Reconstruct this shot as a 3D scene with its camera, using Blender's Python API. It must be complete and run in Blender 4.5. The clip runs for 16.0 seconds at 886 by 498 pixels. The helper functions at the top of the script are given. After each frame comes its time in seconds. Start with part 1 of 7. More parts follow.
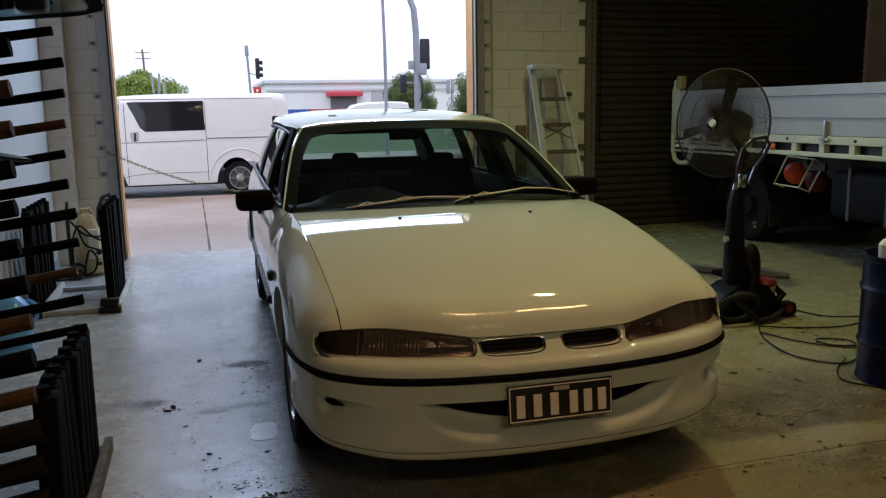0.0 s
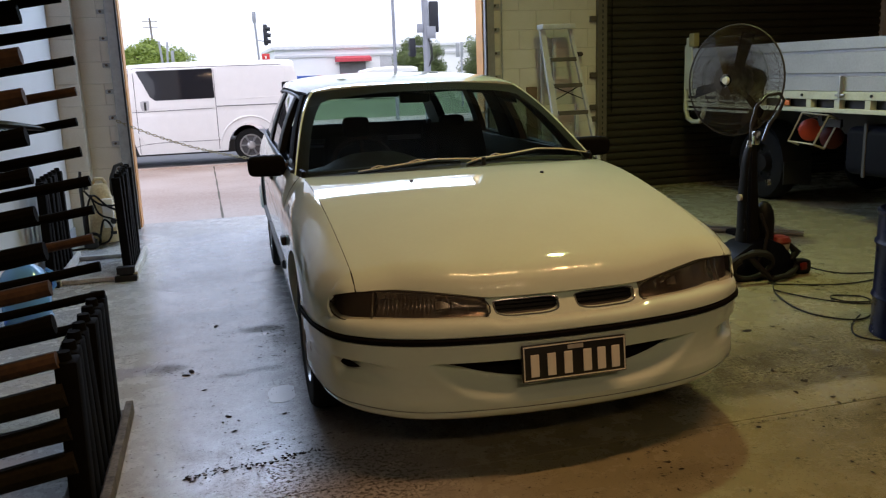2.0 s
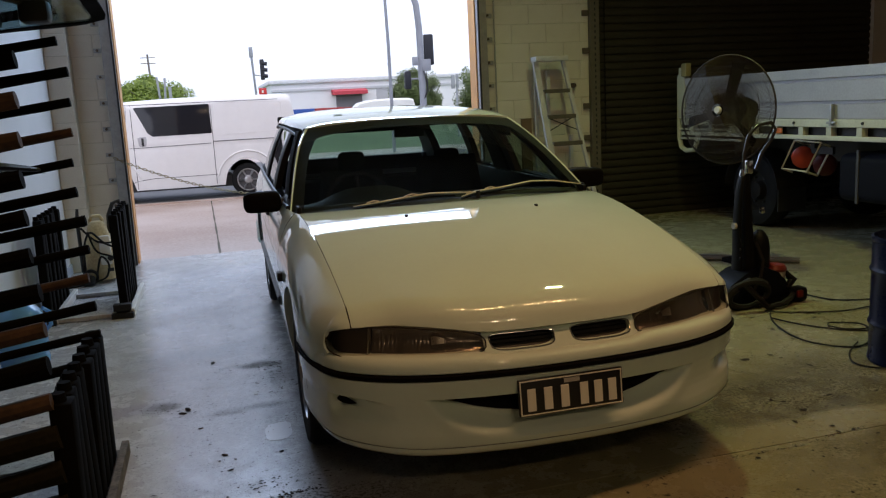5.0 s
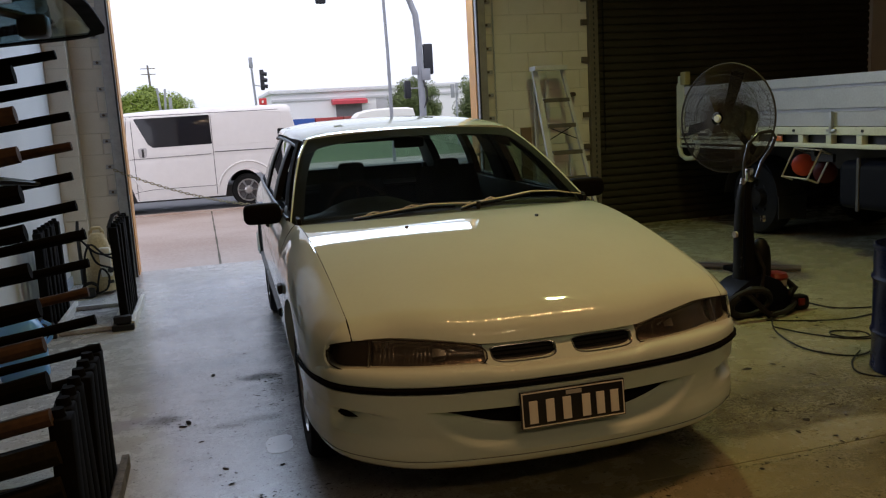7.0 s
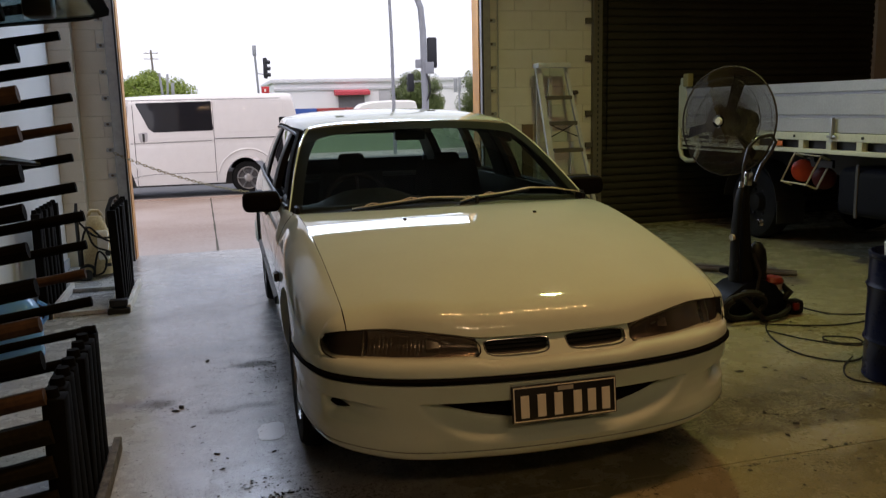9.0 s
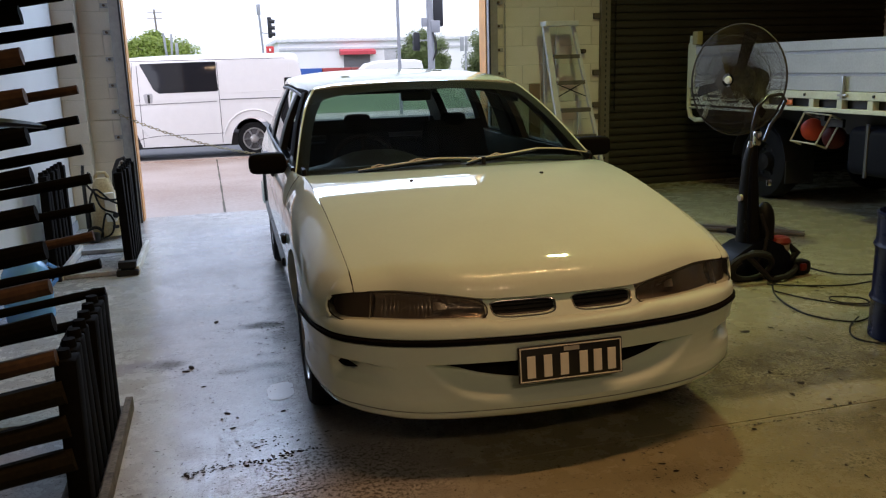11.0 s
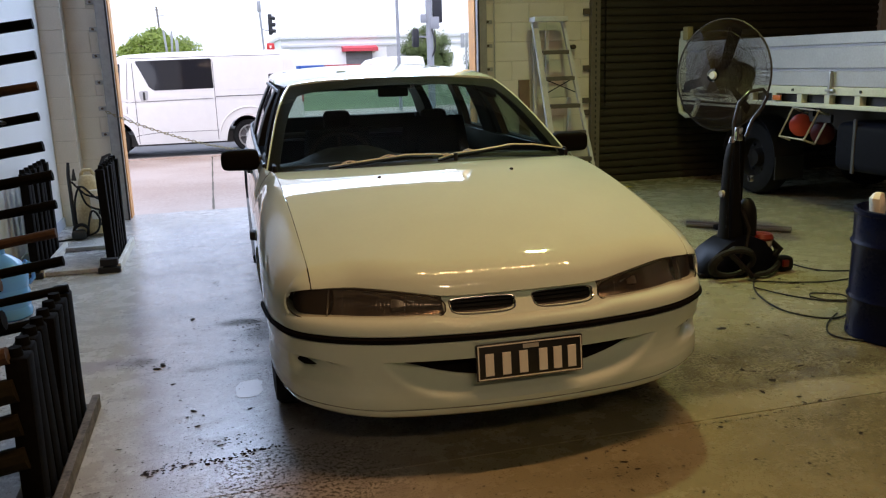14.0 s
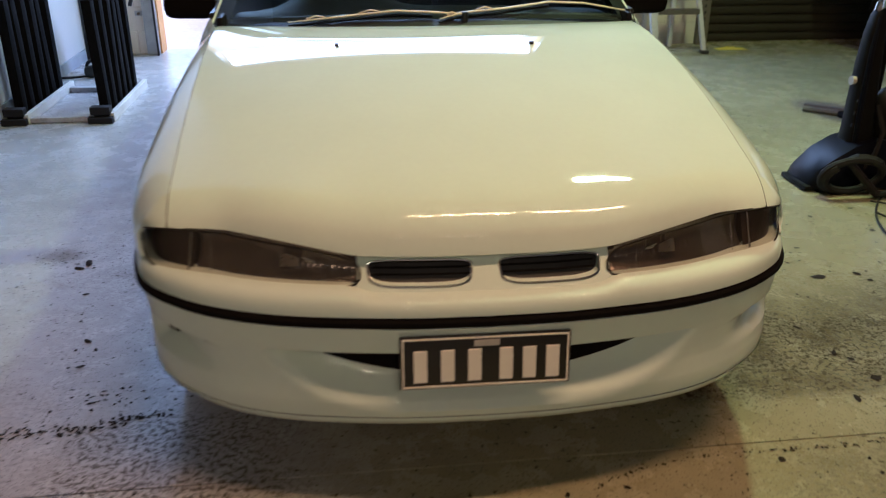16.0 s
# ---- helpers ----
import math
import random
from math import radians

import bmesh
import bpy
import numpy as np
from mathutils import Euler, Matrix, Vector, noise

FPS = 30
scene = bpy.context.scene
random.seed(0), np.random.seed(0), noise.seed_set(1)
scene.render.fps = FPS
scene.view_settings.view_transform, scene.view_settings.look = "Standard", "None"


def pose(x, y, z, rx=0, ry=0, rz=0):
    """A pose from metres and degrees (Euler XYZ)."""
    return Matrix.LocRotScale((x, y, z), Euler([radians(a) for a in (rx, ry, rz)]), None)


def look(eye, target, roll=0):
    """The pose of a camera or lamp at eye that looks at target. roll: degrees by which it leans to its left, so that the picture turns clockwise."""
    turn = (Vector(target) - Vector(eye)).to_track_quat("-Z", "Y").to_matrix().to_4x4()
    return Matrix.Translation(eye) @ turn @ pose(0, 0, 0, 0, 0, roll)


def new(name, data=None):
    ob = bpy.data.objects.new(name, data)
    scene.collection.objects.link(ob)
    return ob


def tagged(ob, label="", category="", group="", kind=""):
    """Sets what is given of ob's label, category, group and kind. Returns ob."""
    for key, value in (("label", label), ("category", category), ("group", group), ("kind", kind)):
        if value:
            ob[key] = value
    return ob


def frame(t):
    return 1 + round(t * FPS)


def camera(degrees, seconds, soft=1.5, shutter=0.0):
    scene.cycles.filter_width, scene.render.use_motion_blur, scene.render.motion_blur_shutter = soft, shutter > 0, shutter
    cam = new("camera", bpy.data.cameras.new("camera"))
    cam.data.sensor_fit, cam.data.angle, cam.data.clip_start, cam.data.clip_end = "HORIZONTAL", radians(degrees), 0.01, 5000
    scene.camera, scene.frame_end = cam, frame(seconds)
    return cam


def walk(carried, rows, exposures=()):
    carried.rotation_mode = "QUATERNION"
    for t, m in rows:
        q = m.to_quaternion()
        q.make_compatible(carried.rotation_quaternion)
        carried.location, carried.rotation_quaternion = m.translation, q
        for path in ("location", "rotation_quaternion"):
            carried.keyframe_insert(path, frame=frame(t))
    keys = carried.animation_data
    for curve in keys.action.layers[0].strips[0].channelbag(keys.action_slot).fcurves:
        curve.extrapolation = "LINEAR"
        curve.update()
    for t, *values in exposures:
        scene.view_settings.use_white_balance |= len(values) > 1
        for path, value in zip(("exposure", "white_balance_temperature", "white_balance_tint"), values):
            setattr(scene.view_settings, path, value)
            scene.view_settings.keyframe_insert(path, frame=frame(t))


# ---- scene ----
cam = camera(56.9, 16.0, soft=1.2, shutter=0.5)
PATH = [
    (0, (0.15, -0.3919, 1.391), (0.7006, 1.5009, 1.054), -1.0),
    (0.5, (0.1472, -0.3909, 1.383), (0.6939, 1.5001, 1.03), -0.9),
    (1, (0.1561, -0.4016, 1.38), (0.701, 1.4816, 0.987), -1.3),
    (1.5, (0.1465, -0.4045, 1.382), (0.6873, 1.476, 0.969), -1.6),
    (2, (0.146, -0.4001, 1.379), (0.6613, 1.4865, 0.959), -2.1),
    (2.5, (0.1408, -0.4056, 1.385), (0.6259, 1.4887, 0.969), -2.5),
    (3, (0.1387, -0.4112, 1.391), (0.6157, 1.4871, 0.98), -2.2),
    (3.5, (0.1466, -0.413, 1.388), (0.6265, 1.4874, 0.99), -2.5),
    (4, (0.159, -0.4229, 1.393), (0.6443, 1.4778, 1.002), -3.4),
    (4.5, (0.1727, -0.4172, 1.395), (0.691, 1.4746, 1.006), -3.3),
    (5, (0.1578, -0.4086, 1.397), (0.6835, 1.489, 1.049), -2.9),
    (7.5, (0.1634, -0.3989, 1.407), (0.6896, 1.5028, 1.08), -3.5),
    (8, (0.1664, -0.4054, 1.399), (0.6938, 1.497, 1.072), -3.8),
    (8.5, (0.1702, -0.4036, 1.404), (0.7049, 1.4951, 1.078), -2.9),
    (9, (0.1612, -0.4109, 1.403), (0.6914, 1.4872, 1.062), -1.4),
    (9.5, (0.1566, -0.4263, 1.403), (0.6791, 1.4566, 0.975), -1.4),
    (12, (0.1651, -0.406, 1.413), (0.6674, 1.48, 0.978), -1.7),
    (12.5, (0.166, -0.4095, 1.416), (0.6699, 1.478, 0.987), -1.9),
    (13, (0.1643, -0.3907, 1.411), (0.6688, 1.4954, 0.978), -1.8),
    (13.5, (0.1977, -0.4423, 1.4), (0.7041, 1.4432, 0.964), -2.0),
    (14, (0.3162, -0.4322, 1.397), (0.8132, 1.4535, 0.955), -1.8),
    (14.5, (0.3237, -0.2508, 1.368), (0.8165, 1.6205, 0.865), -1.4),
    (15, (0.3281, 0.0125, 1.379), (0.8281, 1.8599, 0.8), -1.7),
    (15.2, (0.385, 0.075, 1.375), (0.885, 1.92, 0.779), -1.6),
    (15.5, (0.611, 0.268, 1.354), (1.038, 2.105, 0.688), -0.8),
    (15.7, (0.755, 0.342, 1.362), (1.083, 2.166, 0.616), 0.9),
    (16, (0.976, 0.499, 1.376), (1.196, 2.312, 0.561), 0.2),
]
STOPS = [(0, 0.94, 6440, 15.5), (0.5, 1.05, 6480, 16.2), (1, 1.26, 6540, 17.0), (2, 1.36, 6570, 17.5), (3, 1.31, 6520, 17.0), (3.5, 1.15, 6520, 17.0), (4, 1.12, 6520, 17.0), (5, 0.96, 6520, 16.5), (8, 0.85, 7120, 18.5), (9, 0.9, 7220, 19.5), (9.5, 1.34, 7170, 19.5), (10, 1.42, 6670, 17.5), (12.5, 1.3, 6470, 17.5), (13, 1.3, 6470, 17.5), (14, 1.61, 6450, 18.5), (14.5, 1.83, 6330, 19.2), (15, 1.98, 6130, 19.4), (15.5, 1.97, 5880, 19.6), (16, 2.2, 5330, 21.5)]
walk(cam, [(t, look(eye, target, roll)) for t, eye, target, roll in PATH], STOPS)

# ---- light ----
world = bpy.data.worlds.new("world")
scene.world = world
world.use_nodes = True
wn = world.node_tree
sky = wn.nodes.new("ShaderNodeTexSky")
sky.sky_type, sky.sun_disc = "NISHITA", False
sky.sun_elevation, sky.sun_rotation = radians(55), radians(200)
sky.air_density, sky.dust_density = 1.0, 4.0
cloud = wn.nodes.new("ShaderNodeMixRGB")
cloud.inputs[0].default_value = 0.7
cloud.inputs[2].default_value = (5.1, 5.8, 7.2, 1)
wn.links.new(sky.outputs[0], cloud.inputs[1])
wn.links.new(cloud.outputs[0], wn.nodes["Background"].inputs[0])
wn.nodes["Background"].inputs[1].default_value = 0.132


def lamp(name, kind, energy, colour, m, **more):
    data = bpy.data.lights.new(name, kind)
    data.energy, data.color = energy, colour
    for key, value in more.items():
        if key == "size":
            data.size = value
        elif key == "size_y":
            data.shape, data.size_y = "RECTANGLE", value
        elif key == "angle":
            data.angle = value
        elif key == "disk":
            data.shape, (data.size, data.size_y) = "ELLIPSE", value
        elif key == "spread":
            data.spread = value
    ob = new(name, data)
    ob.matrix_world = m
    return ob


lamp("sun", "SUN", 0.4, (1, 0.97, 0.93), look((6, 17, 40), (0, 14, 0)), angle=radians(40))
lamp("high_bay_light", "AREA", 19, (0.82, 1.0, 0.4), pose(3.25, 4.75, 4.8), disk=(0.32, 0.15), spread=radians(122))
lamp("doorway_sky", "AREA", 48, (0.5, 0.72, 1.0), pose(1.18, 8.12, 3.12, 62, 0, 180), size=3.5, size_y=0.5)
# front pair: tubes over the nose; rear pair: unseen fill added for the bumper
for x, y, power, tone in ((1.55, 1.38, 15, (1.0, 0.55, 0.23)), (2.95, 1.38, 15, (1.0, 0.55, 0.23)), (0.6, -4.4, 16.5, (1.0, 0.73, 0.43)), (2.0, -4.4, 16.5, (1.0, 0.73, 0.43))):
    lamp("tube_and_fill_light", "AREA", power, tone, pose(x, y, 4.6), size=1.28, size_y=0.06)

# ---- materials ----
def mat(name, colour, rough=0.6, metal=0.0, vary=0.12, scale=6.0, fine=60.0, bump=0.1, coat=0.0, second=None, amount=0.5, spec=0.5):
    """A surface with broad stains and fine grain in colour, roughness and relief."""
    m = bpy.data.materials.new(name)
    m.use_nodes = True
    t = m.node_tree
    b = t.nodes["Principled BSDF"]
    co = t.nodes.new("ShaderNodeTexCoord")
    big, small = t.nodes.new("ShaderNodeTexNoise"), t.nodes.new("ShaderNodeTexNoise")
    big.inputs["Scale"].default_value, big.inputs["Detail"].default_value = scale, 5
    small.inputs["Scale"].default_value, small.inputs["Detail"].default_value = fine, 3
    for n in (big, small):
        t.links.new(co.outputs["Object"], n.inputs["Vector"])
    mix = t.nodes.new("ShaderNodeMath")
    mix.operation = "MULTIPLY_ADD"
    mix.inputs[1].default_value = 0.4
    t.links.new(small.outputs["Fac"], mix.inputs[0])
    half = t.nodes.new("ShaderNodeMath")
    half.operation = "MULTIPLY"
    half.inputs[1].default_value = 0.6
    t.links.new(big.outputs["Fac"], half.inputs[0])
    t.links.new(half.outputs[0], mix.inputs[2])
    ramp = t.nodes.new("ShaderNodeValToRGB")
    c2 = second or tuple(c * (1 - vary * 2) for c in colour)
    ramp.color_ramp.elements[0].position, ramp.color_ramp.elements[1].position = 0.5 - amount * 0.4, 0.5 + amount * 0.3
    ramp.color_ramp.elements[0].color, ramp.color_ramp.elements[1].color = (*c2, 1), (*colour, 1)
    t.links.new(mix.outputs[0], ramp.inputs[0])
    t.links.new(ramp.outputs[0], b.inputs["Base Color"])
    rr = t.nodes.new("ShaderNodeMapRange")
    rr.inputs[3].default_value, rr.inputs[4].default_value = min(1, rough * 1.2), rough * 0.8
    t.links.new(mix.outputs[0], rr.inputs[0])
    t.links.new(rr.outputs[0], b.inputs["Roughness"])
    b.inputs["Metallic"].default_value = metal
    b.inputs["Coat Weight"].default_value = coat
    b.inputs["Coat Roughness"].default_value = 0.03
    b.inputs["Specular IOR Level"].default_value = spec
    if coat:
        b.inputs["Specular IOR Level"].default_value = 0.0
    if bump:
        bp = t.nodes.new("ShaderNodeBump")
        bp.inputs["Strength"].default_value, bp.inputs["Distance"].default_value = bump, 0.004
        t.links.new(mix.outputs[0], bp.inputs["Height"])
        t.links.new(bp.outputs[0], b.inputs["Normal"])
    return m


def glass(name, colour, rough=0.0, ior=1.5):
    """A thin pane: tinted see-through with a mirror's gloss by angle."""
    m = bpy.data.materials.new(name)
    m.use_nodes = True
    t = m.node_tree
    t.nodes.remove(t.nodes["Principled BSDF"])
    out = t.nodes["Material Output"]
    clear, gloss, blend, facing, power, fres = (t.nodes.new("ShaderNode" + k) for k in ("BsdfTransparent", "BsdfGlossy", "MixShader", "LayerWeight", "Math", "Math"))
    clear.inputs[0].default_value = (*colour, 1)
    gloss.inputs["Roughness"].default_value = rough
    power.operation, fres.operation = "POWER", "MULTIPLY_ADD"
    power.inputs[1].default_value = 5
    f0 = 1.6 * ((ior - 1) / (ior + 1)) ** 2
    fres.inputs[1].default_value, fres.inputs[2].default_value = 1 - f0, f0
    facing.inputs[0].default_value = 0.5
    t.links.new(facing.outputs["Facing"], power.inputs[0])
    t.links.new(power.outputs[0], fres.inputs[0])
    t.links.new(fres.outputs[0], blend.inputs[0])
    t.links.new(clear.outputs[0], blend.inputs[1])
    t.links.new(gloss.outputs[0], blend.inputs[2])
    t.links.new(blend.outputs[0], out.inputs[0])
    return m


PAINT = mat("white_car_paint", (0.665, 0.785, 0.71), 0.35, vary=0.02, bump=0.0, coat=1.0)
VANPAINT = mat("white_van_paint", (0.72, 0.71, 0.69), 0.35, vary=0.03, bump=0.0, coat=0.6)
BLACK = mat("black_plastic", (0.012, 0.012, 0.012), 0.5, bump=0.05)
RUBBER = mat("black_rubber", (0.013, 0.012, 0.012), 0.75, scale=3, bump=0.3, spec=0.25)
FOAM = mat("worn_rubber_sleeve", (0.006, 0.0055, 0.005), 0.85, scale=8, fine=40, bump=0.5, second=(0.003, 0.003, 0.003), spec=0.05)
BROWN = mat("worn_brown_sleeve", (0.08, 0.04, 0.02), 0.85, scale=9, fine=45, bump=0.6, second=(0.025, 0.015, 0.01))
CHROME = mat("chrome", (0.7, 0.7, 0.7), 0.15, 1.0, vary=0.03, bump=0.0)
STEEL = mat("galvanised_steel", (0.42, 0.43, 0.43), 0.45, 0.8, scale=14, bump=0.1)
ALLOY = mat("aluminium", (0.6, 0.6, 0.6), 0.4, 0.0, scale=9, bump=0.1)
GREYPAINT = mat("chipped_grey_paint", (0.5, 0.5, 0.5), 0.6, scale=9, bump=0.3, second=(0.2, 0.17, 0.14))
WHITEPAINT = mat("white_enamel", (0.7, 0.7, 0.66), 0.45, scale=4, bump=0.05, second=(0.5, 0.48, 0.42))
BLOCK = mat("painted_block", (0.7, 0.66, 0.58), 0.7, scale=3, fine=90, bump=0.4, second=(0.56, 0.52, 0.44))
MORTAR = mat("painted_mortar", (0.62, 0.58, 0.5), 0.85, scale=5, bump=0.4)
LINING = mat("white_wall_panel", (0.63, 0.635, 0.63), 0.6, scale=2, vary=0.04, bump=0.08)
ROLLER = mat("roller_steel", (0.046, 0.04, 0.027), 0.6, 0.1, scale=2, bump=0.06, second=(0.03, 0.026, 0.018), spec=0.2)
TRIM = mat("orange_jamb_paint", (0.75, 0.36, 0.1), 0.55, scale=6, bump=0.1, second=(0.55, 0.28, 0.12))
# for walls out of view, coloured dark to cut the light they bounce
DIM = mat("unseen_dark_wall", (0.2, 0.19, 0.16), 0.7)
STRIP = mat("black_strip", (0.006, 0.005, 0.005), 0.8, bump=0.05, spec=0.06)
# the unseen roof is kept dark as well, against bounced light
CEIL = mat("roof_sheet", (0.14, 0.135, 0.12), 0.6, bump=0.1)
GLASS = glass("window_glass", (0.5, 0.6, 0.55), 0.0, 1.4)
CLEARGLASS = glass("windscreen_glass", (0.62, 0.73, 0.69))
LEAF = mat("leaf", (0.2, 0.27, 0.03), 0.6, scale=1.5, fine=20, bump=0.0, second=(0.09, 0.15, 0.015))
LEAFDARK = mat("dark_leaf", (0.12, 0.16, 0.04), 0.6, scale=1.5, fine=20, bump=0.0, second=(0.045, 0.075, 0.018))
# tint set dark to stand in for the unlit roof this glass mirrors
DULLGLASS = glass("dark_spare_glass", (0.16, 0.25, 0.26), 0.05)
WEATHERED = mat("weathered_rail", (0.16, 0.14, 0.12), 0.8, scale=16, fine=90, bump=0.6, second=(0.05, 0.045, 0.04), amount=0.35)
GRASSM = mat("grass", (0.13, 0.18, 0.08), 0.9, scale=0.08, fine=2, bump=0.3, second=(0.07, 0.11, 0.05))
ASPHALT = mat("asphalt", (0.09, 0.09, 0.092), 0.75, scale=0.6, fine=70, bump=0.3)
APRON = mat("apron_concrete", (0.38, 0.31, 0.27), 0.42, scale=0.55, fine=30, bump=0.15, second=(0.26, 0.175, 0.13), amount=0.3)
BLUE = mat("blue_drum_paint", (0.005, 0.008, 0.036), 0.28, scale=7, bump=0.06, spec=0.12)


# ---- building blocks ----
def mesh_of(name, bm, material, smooth=True):
    me = bpy.data.meshes.new(name)
    bmesh.ops.recalc_face_normals(bm, faces=bm.faces)
    bm.to_mesh(me)
    bm.free()
    for m in material if isinstance(material, (list, tuple)) else [material]:
        me.materials.append(m)
    if smooth:
        me.polygons.foreach_set("use_smooth", [True] * len(me.polygons))
        me.set_sharp_from_angle(angle=radians(35))
    return me


def part(name, bm, material, parent=None, label="", smooth=True, m=None):
    ob = new(name, mesh_of(name, bm, material, smooth))
    if m is not None:
        ob.matrix_basis = m
    if parent is not None:
        ob.parent = parent
    if label:
        tagged(ob, label)
    return ob


def thing(name, label, category, m=None, group="", kind=""):
    ob = new(name)
    ob.empty_display_size = 0.05
    if m is not None:
        ob.matrix_basis = m
    return tagged(ob, label, category, group, kind)


def box(bm, lo, hi, bevel=0.0, seg=2):
    c = [(a + b) / 2 for a, b in zip(lo, hi)]
    d = [max(1e-4, abs(b - a)) for a, b in zip(lo, hi)]
    r = bmesh.ops.create_cube(bm, size=1, matrix=Matrix.Translation(c) @ Matrix.Diagonal((*d, 1)))
    if bevel:
        es = {e for v in r["verts"] for e in v.link_edges}
        bmesh.ops.bevel(bm, geom=list(es), offset=bevel, segments=seg, affect="EDGES", profile=0.5)
    return bm


def boxes(*items, bevel=0.0):
    bm = bmesh.new()
    for lo, hi in items:
        box(bm, lo, hi, bevel)
    return bm


def cyl(bm, a, b, r, r2=None, n=16, caps=True):
    a, b = Vector(a), Vector(b)
    d = b - a
    m = Matrix.Translation((a + b) / 2) @ d.to_track_quat("Z", "Y").to_matrix().to_4x4()
    bmesh.ops.create_cone(bm, cap_ends=caps, segments=n, radius1=r, radius2=r if r2 is None else r2, depth=d.length, matrix=m)
    return bm


def tube(bm, pts, r, n=8, closed=False, flat=1.0):
    """A round bar along a line of points."""
    P = [Vector(p) for p in pts]
    rings = []
    side = None
    for i, p in enumerate(P):
        a = P[i - 1] if i or closed else p
        b = P[(i + 1) % len(P)] if i < len(P) - 1 or closed else p
        d = (b - a).normalized()
        if side is None:
            side = d.cross(Vector((0, 0, 1)) if abs(d.z) < 0.9 else Vector((1, 0, 0))).normalized()
        side = (side - d * side.dot(d)).normalized()
        up = d.cross(side)
        rr = r[i] if isinstance(r, (list, tuple)) else r
        rings.append([bm.verts.new(p + side * math.cos(2 * math.pi * k / n) * rr + up * math.sin(2 * math.pi * k / n) * rr * flat) for k in range(n)])
    m = len(P)
    for i in range(m if closed else m - 1):
        A, B = rings[i], rings[(i + 1) % m]
        for k in range(n):
            bm.faces.new((A[k], A[(k + 1) % n], B[(k + 1) % n], B[k]))
    if not closed:
        bm.faces.new(rings[0][::-1])
        bm.faces.new(rings[-1])
    return bm


def lathe(bm, prof, n=24, axis="z", at=(0, 0, 0)):
    """Turn a profile of (radius, height) round an axis."""
    rings = []
    for r, h in prof:
        ring = []
        for k in range(n):
            a = 2 * math.pi * k / n
            c, s = r * math.cos(a), r * math.sin(a)
            v = (c, s, h) if axis == "z" else (h, c, s) if axis == "x" else (c, h, s)
            ring.append(bm.verts.new(Vector(at) + Vector(v)))
        rings.append(ring)
    for A, B in zip(rings, rings[1:]):
        for k in range(n):
            bm.faces.new((A[k], A[(k + 1) % n], B[(k + 1) % n], B[k]))
    return bm


def grid(bm, rows, flip=False, closed=False):
    """A skin over rows of points."""
    V = [[bm.verts.new(p) for p in row] for row in rows]
    for A, B in zip(V, V[1:]):
        for k in range(len(A) - 1):
            q = (A[k], A[k + 1], B[k + 1], B[k])
            if len({tuple(v.co) for v in q}) >= 3:
                bm.faces.new(q)
    return V


def spline(xs, ys, x):
    """Smooth curve through the points (monotone in x)."""
    xs, ys = list(xs), list(ys)
    if x <= xs[0]:
        return ys[0]
    if x >= xs[-1]:
        return ys[-1]
    i = max(k for k in range(len(xs) - 1) if xs[k] <= x)
    h = xs[i + 1] - xs[i]
    def slope(k):
        if k == 0:
            return (ys[1] - ys[0]) / (xs[1] - xs[0])
        if k == len(xs) - 1:
            return (ys[-1] - ys[-2]) / (xs[-1] - xs[-2])
        return (ys[k + 1] - ys[k - 1]) / (xs[k + 1] - xs[k - 1])
    u = (x - xs[i]) / h
    return ((2 * u**3 - 3 * u**2 + 1) * ys[i] + (u**3 - 2 * u**2 + u) * h * slope(i)
            + (3 * u**2 - 2 * u**3) * ys[i + 1] + (u**3 - u**2) * h * slope(i + 1))


def structure(name, bm, material, label, smooth=False):
    return tagged(part(name, bm, material, smooth=smooth), label, "structure", kind="structure")


def thicken(ob, t, offset=-1.0):
    # the rim stays crisp, so that the sheet's own shading runs out to its edge
    bm = bmesh.new()
    bm.from_mesh(ob.data)
    for e in bm.edges:
        if e.is_boundary:
            e.smooth = False
    bm.to_mesh(ob.data)
    bm.free()
    s = ob.modifiers.new("thickness", "SOLIDIFY")
    s.thickness, s.offset = t, offset
    return ob

# ---- the building ----
WX, EX, NY, SY, TOP = -1.2, 12.0, 8.05, -7.0, 5.6
DOOR = (-0.62, 2.98, 3.5)
ROLL = (4.35, 8.1, 3.5)


